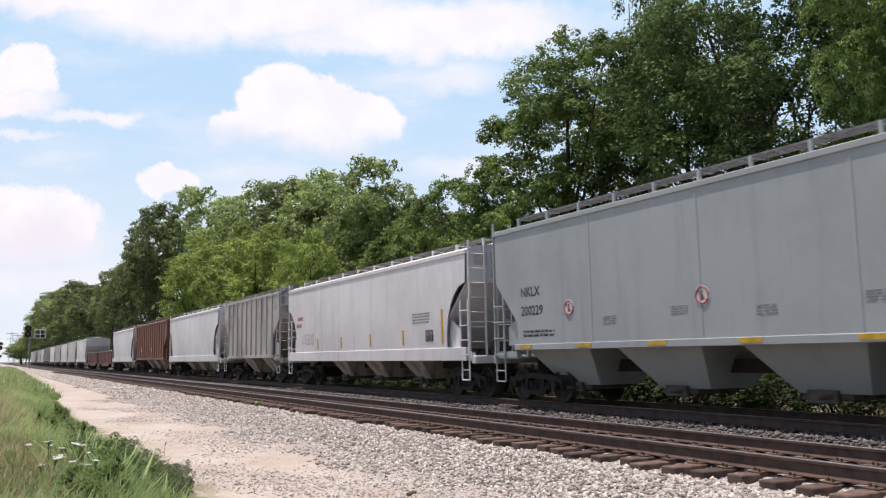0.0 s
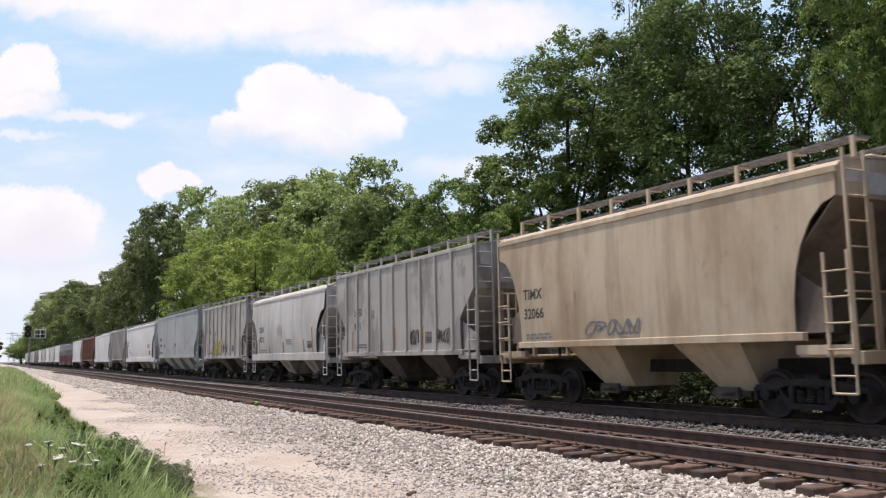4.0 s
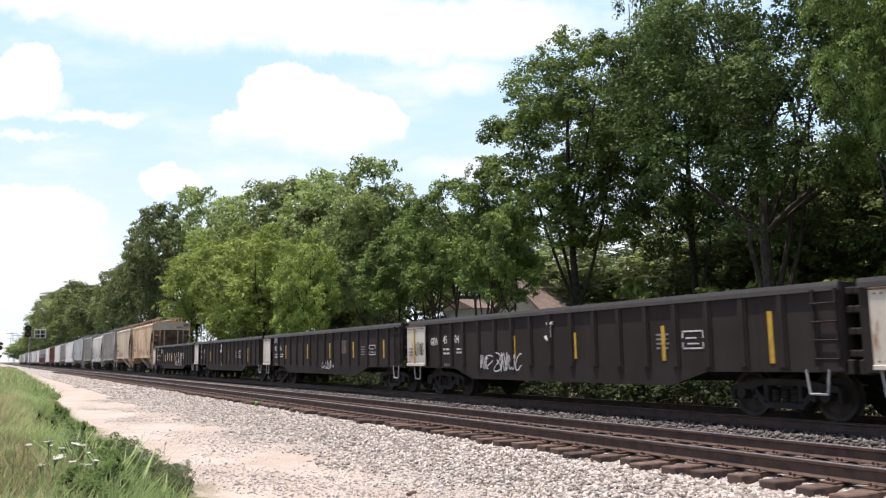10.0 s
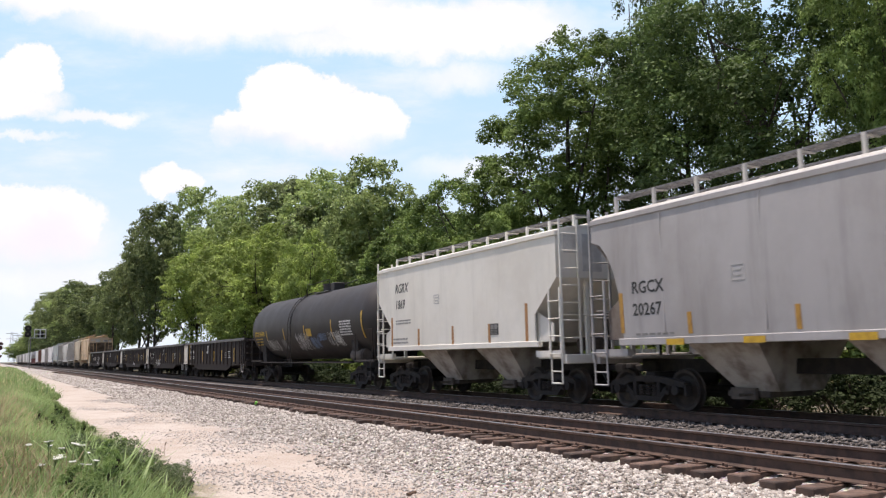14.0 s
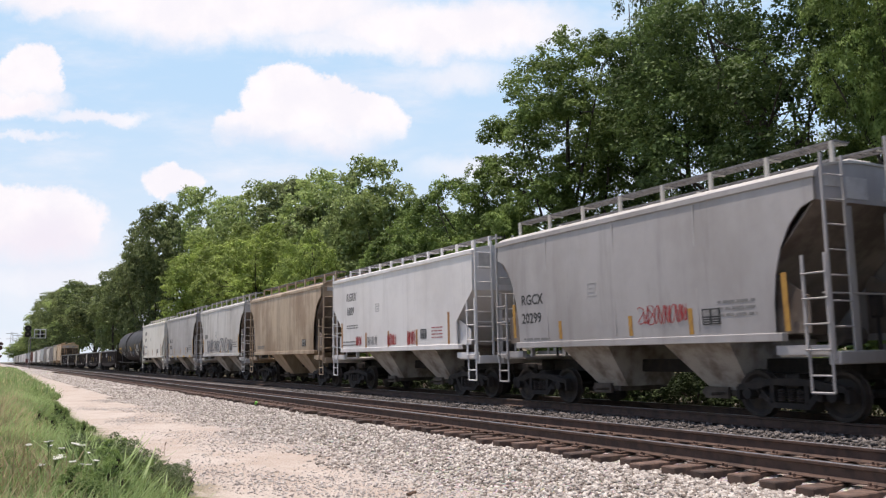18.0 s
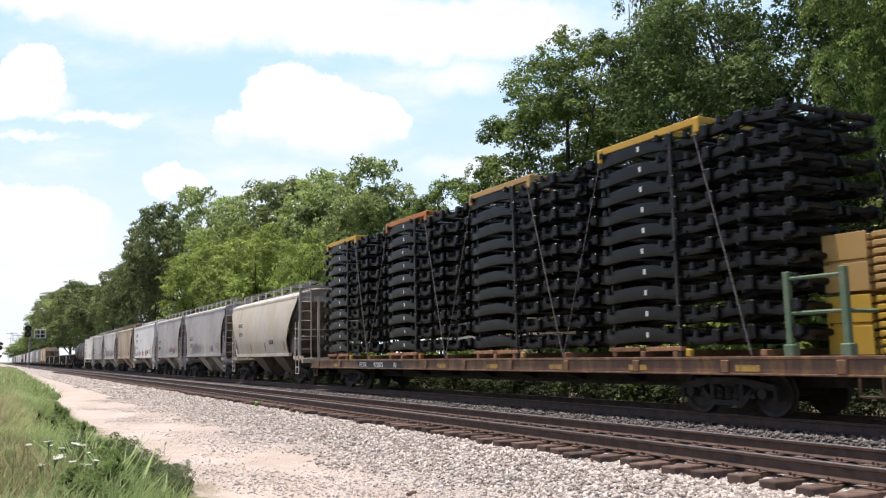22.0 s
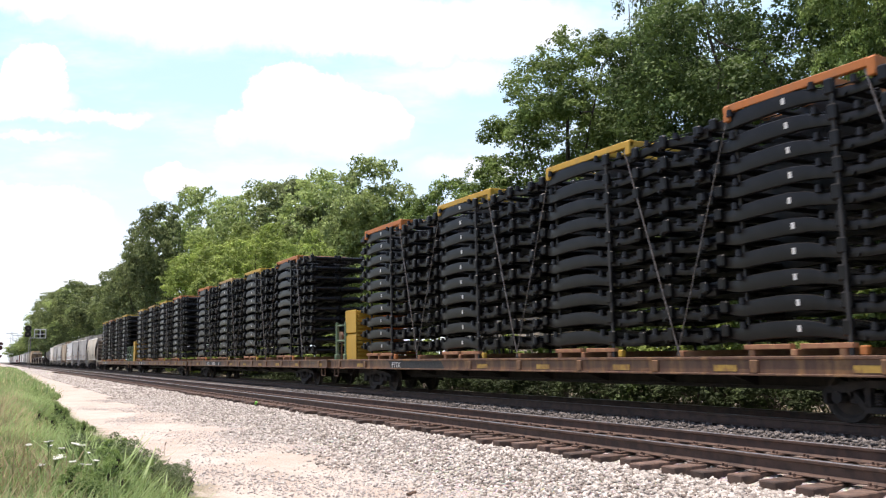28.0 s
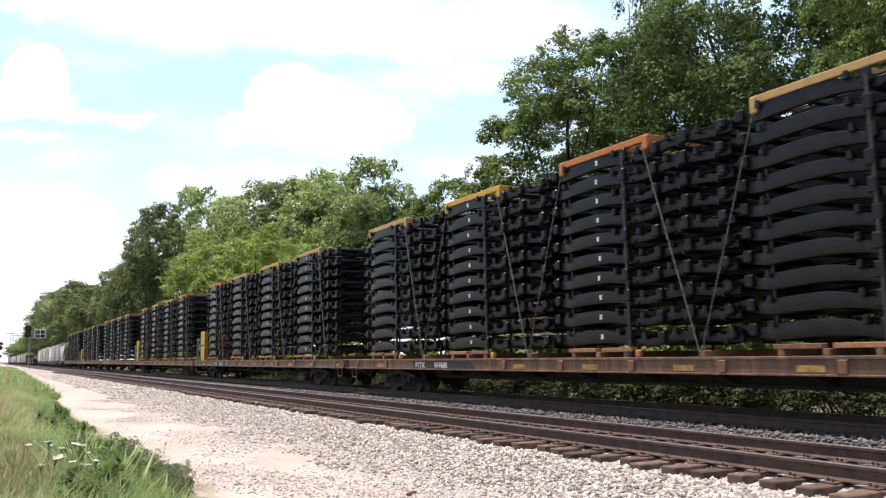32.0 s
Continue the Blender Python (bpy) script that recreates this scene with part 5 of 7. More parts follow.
# ---- tank car ----
def tank_car(label, u0, u1):
    half = (u0 - u1) / 2
    car = thing("tank_car", label, "tank car", "cars of the train")
    r, zc, hl = 1.50, 2.64, half - 0.45
    rings, n = [], 40
    prof = [(hl + 0.0, 0.02), (hl - 0.02, 0.35), (hl - 0.09, 0.75), (hl - 0.22, 1.08), (hl - 0.42, 1.32), (hl - 0.66, 1.46), (hl - 0.9, r)]
    prof = prof + [(-y, q) for y, q in reversed(prof)]
    for y, q in prof:
        rings.append([(q * math.cos(2 * math.pi * k / n), y, zc + q * math.sin(2 * math.pi * k / n)) for k in range(n)])
    part("tank", Geo().loft(rings), TANKBLACK, car, smooth=True)
    for y in (2.1, -4.6, hl - 0.95, -hl + 0.95):
        hoop = [[((r + 0.006) * math.cos(2 * math.pi * k / n), y + d, zc + (r + 0.006) * math.sin(2 * math.pi * k / n)) for k in range(n)] for d in (-0.02, 0.02)]
        part("weld_band", Geo().loft(hoop, False), TANKBLACK, car, smooth=True)
    # the jacket's broad band with the side ladder
    rings = [[((r + 0.02) * math.cos(2 * math.pi * k / n), y, zc + (r + 0.02) * math.sin(2 * math.pi * k / n)) for k in range(n)] for y in (1.15, 1.45)]
    part("tank_band", Geo().loft(rings, False), TANKBLACK, car, smooth=True)
    part("manway", Geo().tube((0, -0.2, zc + r - 0.1), (0, -0.2, zc + r + 0.28), 0.36, 20).tube((0, -0.2, zc + r + 0.28), (0, -0.2, zc + r + 0.34), 0.40, 20), TANKBLACK, car)
    part("valve_box", Geo().box(-0.26, 0.26, -1.2, -0.75, zc + r - 0.05, zc + r + 0.34, 0.03), TANKBLACK, car)
    for s in (-1, 1):
        part("top_platform", Geo().box(s * 0.5 - 0.14, s * 0.5 + 0.14, -1.5, 0.3, zc + r - 0.07, zc + r - 0.04), GRATE, car)
        part("platform_rail", Geo().pipe([(s * 0.66, -1.7, zc + r - 0.12), (s * 0.66, -1.7, zc + r + 0.42), (s * 0.66, 0.75, zc + r + 0.36), (s * 0.66, 1.1, zc + r + 0.42), (s * 0.66, 1.18, zc + r - 0.14)], 0.013), TANKBLACK, car)
    lad = []
    for k in range(9):
        a = radians(175 - k * 9)
        lad.append(Vector(((r + 0.09) * math.cos(a), 1.0, zc + (r + 0.09) * math.sin(a))))
    g = Geo()
    for dy in (-0.2, 0.2):
        g.pipe([q + Vector((0, dy, 0)) for q in lad] + [], 0.018, 5)
        g.tube(lad[0] + Vector((0, dy, 0)), (lad[0].x, 1.0 + dy, 1.0), 0.018, 5)
    for k in range(5):
        z = 1.15 + 0.36 * k
        g.tube((lad[0].x, 0.8, z), (lad[0].x, 1.2, z), 0.015, 5)
    for q in lad[1::2]:
        g.tube(q + Vector((0, -0.2, 0)), q + Vector((0, 0.2, 0)), 0.015, 5)
    part("ladder", g, BLACKISH, car)
    for s in (-1, 1):
        part("side_walk", Geo().box(s * 1.35 - 0.10, s * 1.35 + 0.10, -half + 2.6, half - 2.6, 0.98, 1.03), BLACKISH, car)
    for s in (1, -1):
        part("stub_sill", Geo().box(-0.3, 0.3, *sorted((s * (half - 0.6), s * (half - 4.0))), 0.75, 1.15), BLACKISH, car)
        part("saddle", Geo().prism([(-1.2, 1.0), (1.2, 1.0), (1.28, 1.9), (0.6, 1.3), (-0.6, 1.3), (-1.28, 1.9)], 1, *sorted((s * (half - 2.2), s * (half - 2.8)))), BLACKISH, car)
        part("end_platform", Geo().box(-1.35, 1.35, *sorted((s * (half - 0.5), s * (half - 2.3))), 1.02, 1.10, 0.015), BLACKISH, car)
        part("end_rail", Geo().pipe([(-1.3, s * (half - 0.55), 1.1), (-1.3, s * (half - 0.55), 2.15), (1.3, s * (half - 0.55), 2.15), (1.3, s * (half - 0.55), 1.1)], 0.02), BLACKISH, car)
        part("side_rail", Geo().pipe([(-1.38, s * (half - 0.6), 1.1), (-1.38, s * (half - 0.6), 2.2), (-1.38, s * (half - 2.2), 2.2), (-1.38, s * (half - 2.2), 1.1)], 0.022), BLACKISH, car)
        part("step", Geo().pipe([(-1.35, s * (half - 0.8), 1.05), (-1.35, s * (half - 0.8), 0.5), (-1.35, s * (half - 1.2), 0.5), (-1.35, s * (half - 1.2), 1.05)], 0.022), BLACKISH, car)
    part("air_tank", Geo().tube((-1.05, -half + 2.9, 1.28), (-1.05, -half + 1.9, 1.28), 0.24, 16).tube((-1.05, -half + 1.9, 1.28), (-1.05, -half + 1.82, 1.28), 0.2, 16), UNDER, car)
    bogie(car, half - 2.3)
    bogie(car, -half + 2.3)
    couplers(car, half)

    def on_shell(ob):
        """Bends flat marks round the tank: x follows the shell's height."""
        me = ob.data
        for v in me.vertices:
            z = v.co.z + ob.location.z
            v.co.x = -math.sqrt(max(0.01, r * r - (z - zc) ** 2)) - 0.008 + v.co.x * 0.5
        ob.location.x = 0
        ob.location.y -= 0.325
        return ob

    on_shell(writing("UTLX 644400", 0.24, GOLD_INK, car, (0, 7.21, 2.29), 0.88))
    for k in range(3):
        on_shell(bars(car, 0, 7.15, 2.14 - 0.14 * k, 1.2 - 0.1 * k, 1, GOLD_INK, 0.05, seed=120 + k))
    for y, z, h in ((5.19, 2.3, 0.5), (2.5, 2.3, 0.5), (-0.4, 2.3, 0.6), (-3.68, 2.3, 0.8), (-hl + 1.2, 2.4, 1.0)):
        g = Geo()
        for i in range(6):
            g.add([(0, -0.05, z + h * (i / 6 - 0.5)), (0, 0.05, z + h * (i / 6 - 0.5)), (0, 0.05, z + h * ((i + 1) / 6 - 0.5)), (0, -0.05, z + h * ((i + 1) / 6 - 0.5))], [(0, 1, 2, 3)])
        if abs(y) < hl - 0.9:
            on_shell(part("reflector", g, YELLOW, car, at=pose(0, y, 0)))
    on_shell(panel(car, 0, -0.62, -1.24, 2.12, 2.44, YELLOW, "warning_panel"))
    on_shell(bars(car, 0, -4.6, 2.55, 1.15, 6, WHITE_INK, 0.06, 0.10, seed=130))
    on_shell(bars(car, 0, -3.9, 2.0, 0.5, 3, WHITE_INK, 0.06, 0.10, seed=131))
    for y, z, w, h, m, s in ((5.37, 1.55, 1.7, 0.55, WHITE_INK, 1), (3.1, 1.6, 0.6, 0.5, GREY_INK, 2), (0.92, 1.5, 1.7, 0.8, WHITE_INK, 3), (-0.94, 1.55, 0.9, 0.55, BLUE_INK, 4),
                             (-1.92, 1.88, 1.0, 0.35, BLUE_INK, 5), (-3.08, 1.6, 1.5, 0.7, WHITE_INK, 6)):
        on_shell(scribble(car, 0, y, z, w, h, m, 160 + s, 9, 0.02))
    return rides(car, (u0 + u1) / 2)


tank_car("black tank car with yellow strips and white graffiti", -136.05, -153.0)

# --- hoppers behind the tank car ---
def stencil_frame(car, x, y, z, w, h, mat=PALE_INK):
    """A thin stencilled frame with two lines in it; y, z: its middle."""
    g = Geo()
    for dz in (-h / 2, h / 2):
        g.box(-0.004, 0.002, y - w / 2, y + w / 2, z + dz - 0.012, z + dz + 0.012)
    for dy in (-w / 2, w / 2):
        g.box(-0.004, 0.002, y + dy - 0.012, y + dy + 0.012, z - h / 2, z + h / 2)
    for k in (-1, 1):
        g.box(-0.004, 0.002, y - w * 0.35, y + w * 0.3, z + k * h * 0.18 - 0.018, z + k * h * 0.18 + 0.018)
    return tagged(hug(part("stencilled_data", g, mat, car, at=pose(x, 0, 0)), car), kind="stuff")


def posted(label, u0, u1, paint, a, b):
    """Straight-sided hopper with closely set running-board posts."""
    c = covered_hopper(label, u0, u1, paint, 4.16, 4.38, 1.52, 1.36, 0.70, 0.95, 3.05, 2.2, 1.50, bays=2, curve=False, roof=paint, rail_z=4.62, post_gap=0.95)
    marks(c, (u0 - u1) / 2, 1.50, a, b, INK, 0.31, 4.08 if b == "1889" else 3.87, 3.30, 0.53, 0.85, 0.22)
    half = (u0 - u1) / 2
    stencil_frame(c, -1.53, 1.18 if b == "1889" else 0.92, 2.92, 0.3, 0.26)
    for y, z, h in ((4.51, 2.0, 1.0), (2.19, 1.77, 0.6), (0.27, 1.77, 0.6), (-1.88, 1.75, 0.6), (-3.99, 2.0, 1.0)) if b == "1889" else ((4.12, 2.0, 1.0), (2.15, 1.77, 0.6), (-0.06, 1.77, 0.6), (-2.1, 1.75, 0.6), (-3.9, 2.0, 1.0)):
        stripe(c, -1.53, y, z, h, OCHRE, 0.12)
    panel(c, -1.53, -2.15, -2.56, 1.75, 2.05, INK, "data_panel")
    bars(c, -1.53, half - 1.7, 1.75, 1.3, 2, FADED_INK, 0.05, 0.12, seed=150 + int(half * 10))
    return c


def soft_sided(label, u0, u1, paint, a, b, seed):
    c = smooth_hopper(label, u0, u1, paint, ROOFDUST)
    half = (u0 - u1) / 2
    marks(c, half, 1.54, a, b, INK, 0.26, 3.80, 2.45, 0.46)
    for y, z, h in ((4.15, 2.06, 0.85), (2.2, 1.78, 0.42), (-0.27, 1.78, 0.42), (-2.0, 1.80, 0.5), (-4.21, 2.04, 1.0)):
        stripe(c, -1.563, y, z, h, AMBER, 0.11)
    panel(c, -1.56, -2.3, -2.75, 1.72, 2.02, INK, "data_panel")
    stencil_frame(c, -1.565, 0.95, 2.65, 0.3, 0.28)
    bars(c, -1.55, -half + 2.9, 2.1, 0.9, 3, FADED_INK, 0.05, 0.12, seed=seed)
    for y in (half - 2.9, half - 5.4, -half + 3.4):
        part("side_seam", shared("side_seam_b", lambda: Geo().box(-0.012, 0.0, -0.02, 0.02, 1.6, 4.05), paint), None, c, at=pose(-1.535, y, 0))
    return c


c = posted("cream-white covered hopper with faded orange strips", -153.0, -164.82, CLEAN, "RGRX", "1869")
c = soft_sided("light grey two-bay covered hopper with yellow sill patches", -164.82, -176.4, LIGHT, "RGCX", "20267", 161)
for y in (2.59, 0.65, -1.44, -3.4):
    panel(c, -1.565, y + 0.24, y - 0.24, 1.36, 1.48, YELLOW, "sill_patch")
c = soft_sided("white-grey covered hopper with a band of graffiti", -176.4, -188.2, WHITE_B, "CEFX", "", 163)
scribble(c, -1.565, 3.2, 1.6, 6.2, 0.8, GREY_INK, 51, 12, 0.07)
c = smooth_hopper("tan covered hopper stained brown at its ends", -188.2, -200.2, TAN_B, bay_mat=TAN_B)
marks(c, 6.0, 1.53, "", "", INK)
panel(c, -1.55, -2.9, -3.4, 1.7, 2.0, INK, "data_panel")
c = posted("clean white covered hopper with red graffiti tags", -200.2, -212.4, CLEAN_B, "RGRX", "1889")
scribble(c, -1.53, 3.11, 1.6, 0.53, 0.38, RED_INK, 53, 7, 0.018)
scribble(c, -1.53, 2.12, 1.6, 0.9, 0.36, GREY_INK, 55, 9, 0.018)
scribble(c, -1.53, 0.36, 1.55, 0.73, 0.45, RED_INK, 57, 8, 0.02)
scribble(c, -1.53, -1.19, 1.55, 0.6, 0.5, RED_INK, 59, 8, 0.02)
bars(c, -1.53, -2.9, 2.05, 0.7, 4, PINK_INK, 0.04, 0.1, seed=171)
c = soft_sided("light grey two-bay covered hopper with a red tag", -212.4, -223.6, LIGHT, "RGCX", "20299", 165)
scribble(c, -1.565, -0.54, 1.75, 1.38, 0.45, RED_INK, 61, 9, 0.02)
c = soft_sided("light grey two-bay covered hopper with faded blue-black graffiti", -223.6, -236.3, LIGHT, "RGCX", "20297", 167)
scribble(c, -1.565, 3.0, 1.6, 2.8, 0.65, GREY_INK, 63, 8, 0.045)

# end sheets in a duller grey than the sides: their shade as paint
c = covered_hopper("cream-grey covered hopper with rounded sides and an open end cage", -236.3, -249.5, OLIVE, 3.95, 4.30, 1.42, 1.22, 1.0, 1.3, 3.7, 2.0, 1.44, bays=2, curve=False, bow=0.17,
                   roof=ROOFDUST, rail_z=4.62, bay_mat=UNDER, slope=SLOPE, end_paint=LIGHT)
panel(c, -1.635, 3.82, 3.0, 2.80, 3.10, WHITE_INK, "lettering_patch")
writing("BBGX", 0.22, INK, c, (-1.648, 3.76, 2.84), 0.95).location.x -= 0.010
writing("95564", 0.22, INK, c, (-1.640, 3.70, 2.37), 0.95)
for y, h in ((4.3, 0.35), (1.6, 0.35), (-0.9, 0.4), (-3.95, 0.4)):
    stripe(c, -1.60, y, 1.75, h, OCHRE, 0.12)
panel(c, -1.625, -1.64, -2.31, 1.87, 2.07, INK, "data_panel")
for s in (1, -1):
    for x in (-1.38, 1.38):
        part("cage_post", Geo().box(x - 0.035, x + 0.035, s * 5.72 - 0.035, s * 5.72 + 0.035, 1.1, 4.45), LIGHT, c)
        part("cage_brace", Geo().tube((x, s * 5.7, 2.4), (x, s * 4.9, 1.3), 0.04), LIGHT, c)
    part("cage_rail", Geo().tube((-1.38, s * 5.72, 2.45), (1.38, s * 5.72, 2.45), 0.025, 6), LIGHT, c)
    part("air_reservoir", Geo().tube((0.45, s * 5.2, 1.95), (1.05, s * 5.2, 1.95), 0.26, 14).tube((1.05, s * 5.2, 1.95), (1.14, s * 5.2, 1.95), 0.22, 14).box(0.55, 0.62, s * 5.2 - 0.05, s * 5.2 + 0.05, 1.15, 1.75), LIGHT, c)
    part("brake_valve", Geo().box(-0.25, 0.1, s * 5.35 - 0.14, s * 5.35 + 0.14, 1.75, 2.3, 0.06).tube((-0.08, s * 5.35, 1.1), (-0.08, s * 5.35, 1.8), 0.04, 8).tube((-0.15, s * 5.3, 2.2), (-0.05, s * 5.0, 4.2), 0.03, 6), UNDER, c)
    part("cage_top", Geo().box(-1.4, 1.4, s * 5.85 - 0.12, s * 5.85 + 0.12, 4.30, 4.42), LIGHT, c)

# ---- flat cars and their load ----
FLAT_HW = 1.37


def flat_car(label, u0, u1, marking="", front_posts=False, rear_posts=False):
    half = (u0 - u1) / 2
    hb = half - 0.28
    car = thing("flat_car", label, "flat car", "cars of the train")
    part("deck", Geo().box(-FLAT_HW + 0.02, FLAT_HW - 0.02, -hb, hb, 1.02, 1.09), UNDER, car)
    sill = shared(("side_sill", "flat", round(hb, 1)), lambda: Geo().box(-0.06, 0.0, -hb, hb, 1.06, 1.12, 0.01).box(-0.03, 0.0, -hb, hb, 0.80, 1.06).box(-0.07, 0.0, -hb, hb, 0.78, 0.82, 0.008), DECKRUST)
    pocket = shared("stake_pocket", lambda: Geo().box(-0.075, -0.02, -0.09, 0.09, 0.82, 1.06, 0.015), DECKRUST)
    for s in (-1, 1):
        turn = 0 if s < 0 else 180
        part("side_sill", sill, None, car, at=pose(s * FLAT_HW, 0, 0, 0, 0, turn))
        for k in range(11):
            y = -hb + 0.9 + k * (2 * hb - 1.8) / 10
            if s > 0 or not (marking and 4.0 < y < 8.1):
                part("stake_pocket", pocket, None, car, at=pose(s * FLAT_HW, y, 0, 0, 0, turn))
    for k in range(18):
        y = hb - 1.2 - k * 1.45
        if k % 2 and not (marking and 4.0 < y < 8.8):
            panel(car, -FLAT_HW - 0.032, y, y - 0.55, 0.85, 0.97, FADED_YEL, "yellow_patch")
    part("centre_sill", Geo().box(-0.35, 0.35, -half + 0.6, half - 0.6, 0.55, 1.02).box(-0.45, 0.45, -half + 5.5, half - 5.5, 0.50, 0.56), BLACKISH, car)
    for k in range(9):
        part("cross_bearer", shared("cross_bearer", lambda: Geo().prism([(-FLAT_HW, 0.86), (-0.35, 0.56), (0.35, 0.56), (FLAT_HW, 0.86), (FLAT_HW, 1.02), (-FLAT_HW, 1.02)], 1, -0.03, 0.03), BLACKISH), None, car,
             at=pose(0, -hb + 4.6 + k * (2 * hb - 9.2) / 8, 0))
    for s in (1, -1):
        part("end_sill", Geo().box(-FLAT_HW, FLAT_HW, *sorted((s * hb, s * (hb - 0.15))), 0.80, 1.12, 0.02), DECKRUST, car)
        part("step", Geo().pipe([(-FLAT_HW, s * (hb - 0.25), 0.85), (-FLAT_HW, s * (hb - 0.25), 0.48), (-FLAT_HW, s * (hb - 0.65), 0.48), (-FLAT_HW, s * (hb - 0.65), 0.85)], 0.022), DECKRUST, car)
        part("uncoupling_rod", Geo().pipe([(-FLAT_HW, s * (hb + 0.05), 0.80), (-0.9, s * (hb + 0.12), 0.74), (-0.2, s * (hb + 0.15), 0.80)], 0.016), DECKRUST, car)
        bogie(car, s * (half - 3.95))
    couplers(car, half)
    if marking:
        g = Geo().prism([(8.05, 1.05), (7.85, 0.825), (4.05, 0.825), (4.25, 1.05)], 0, -0.004, 0.0)
        part("lettering_patch", g, INK, car, "black painted patch behind the lettering", at=pose(-FLAT_HW - 0.031, 0, 0))
        for word, y in zip(marking.split(), (7.76, 6.47, 4.81)):
            writing(word, 0.17, WHITE_INK, car, (-FLAT_HW - 0.038, y, 0.85), 1.15)
    for on, base, ys in ((front_posts, 1, (0.15, 1.1)), (rear_posts, -1, (0.9, 2.0))):
        if on:
            for d in ys:
                y = base * (hb - d)
                post = part("bulkhead_post", Geo().box(-1.27, -1.15, y - 0.06, y + 0.06, 1.10, 2.58, 0.015).box(-1.31, -1.11, y - 0.1, y + 0.1, 1.09, 1.32, 0.02), GREEN, car, "green steel post")
                part("post_far", Geo().box(1.15, 1.27, y - 0.06, y + 0.06, 1.10, 2.58, 0.015), GREEN, post)
                part("cross_tube", Geo().tube((-1.21, y, 1.85), (1.21, y, 1.85), 0.04, 6), GREEN, post)
            a, b = base * (hb - ys[0]), base * (hb - ys[-1])
            part("guard_rail", Geo().tube((-1.21, a, 1.85), (-1.21, b, 1.85), 0.035).tube((-1.21, a, 2.45), (-1.21, b, 2.45), 0.035), GREEN, car, "pale green rail")
    if front_posts:
        part("brake_wheel_stand", Geo().tube((-1.0, hb - 0.1, 1.1), (-1.0, hb - 0.1, 2.2), 0.03).tube((-1.06, hb - 0.05, 2.0), (-0.98, hb - 0.05, 2.0), 0.22, 16), DECKRUST, car)
    return rides(car, (u0 + u1) / 2)


def chassis_geo():
    """A lorry's ladder frame: two bent rails, deep in front and waved behind, cross members, hangers, mounts and brackets. Its front at y = 0, its tail at -6.1."""
    g = Geo()
    keys = ((0.0, 0.37, 0.03, 0.07), (0.25, 0.37, 0.05, 0.085), (0.55, 0.42, 0.0, 0.10), (0.75, 0.46, -0.02, 0.115), (0.98, 0.52, -0.01, 0.145), (1.3, 0.53, 0.015, 0.15), (1.7, 0.53, 0.035, 0.152),
            (2.1, 0.53, 0.04, 0.15), (2.45, 0.53, 0.02, 0.135), (2.75, 0.52, -0.03, 0.11), (3.0, 0.515, -0.08, 0.10), (3.25, 0.50, -0.12, 0.085), (3.6, 0.49, -0.125, 0.08), (3.95, 0.485, -0.10, 0.085),
            (4.3, 0.48, -0.04, 0.095), (4.6, 0.475, -0.01, 0.095), (4.9, 0.47, -0.01, 0.09), (5.25, 0.47, -0.05, 0.085), (5.6, 0.47, -0.09, 0.08), (6.1, 0.46, -0.09, 0.075))
    for s in (-1, 1):
        rings = []
        for y, x, z, h in keys:
            w = 0.05
            rings.append([(s * (x + u * w), -y, z + q * h) for u, q in ((0.55, -1), (0.92, -0.9), (1.04, -0.6), (1.1, 0.0), (1.04, 0.6), (0.92, 0.9), (0.55, 1), (-0.8, 1), (-1, 0), (-0.8, -1))])
        g.loft(rings)
        for y, x, z, dz in ((0.45, 0.50, 0.05, 0.12), (3.1, 0.60, 0.02, 0.14), (4.05, 0.57, -0.03, 0.13), (4.9, 0.56, 0.02, 0.14), (5.85, 0.54, 0.0, 0.12)):
            g.box(*sorted((s * (x - 0.06), s * (x + 0.07))), -y - 0.09, -y + 0.09, z - dz, z + dz, 0.03)
        # body mounts: round pads on short arms
        for y, z in ((0.95, 0.13), (2.75, 0.13), (3.55, 0.02), (4.45, 0.09), (5.3, 0.04), (5.95, 0.0)):
            g.tube((s * 0.48, -y, z - 0.05), (s * 0.60, -y, z), 0.05, 8)
            g.tube((s * 0.60, -y, z - 0.06), (s * 0.60, -y, z + 0.07), 0.065, 10, 0.05)
        # spring hangers and shackles under the rear half
        for y, drop in ((3.35, 0.20), (4.75, 0.16), (5.75, 0.20)):
            g.prism([(-y - 0.10, -0.04), (-y + 0.10, -0.04), (-y + 0.05, -drop), (-y - 0.05, -drop)], 0, *sorted((s * 0.44, s * 0.54)))
            g.tube((s * 0.40, -y, -drop + 0.04), (s * 0.60, -y, -drop + 0.04), 0.035, 8)
        # brake pipe along the rail
        g.pipe([(s * 0.40, -0.9, 0.16), (s * 0.38, -2.4, 0.19), (s * 0.39, -3.2, 0.05), (s * 0.38, -4.5, 0.17), (s * 0.38, -5.8, 0.06)], 0.014, 5)
    for y, z, r in ((0.1, 0.03, 0.06), (0.95, -0.08, 0.07), (1.9, -0.05, 0.05), (2.9, -0.03, 0.07), (3.7, -0.06, 0.055), (4.6, 0.06, 0.06), (5.5, -0.02, 0.055), (6.0, -0.03, 0.065)):
        g.tube((-0.5, -y, z), (0.5, -y, z), r, 8)
    for y, z in ((3.3, -0.06), (4.2, 0.0), (5.1, 0.02)):
        g.box(-0.45, 0.45, -y - 0.09, -y + 0.09, z - 0.06, z + 0.05, 0.02)
    return g


CHASSIS = chassis_geo().mesh("chassis_frame", GLOSS, True)


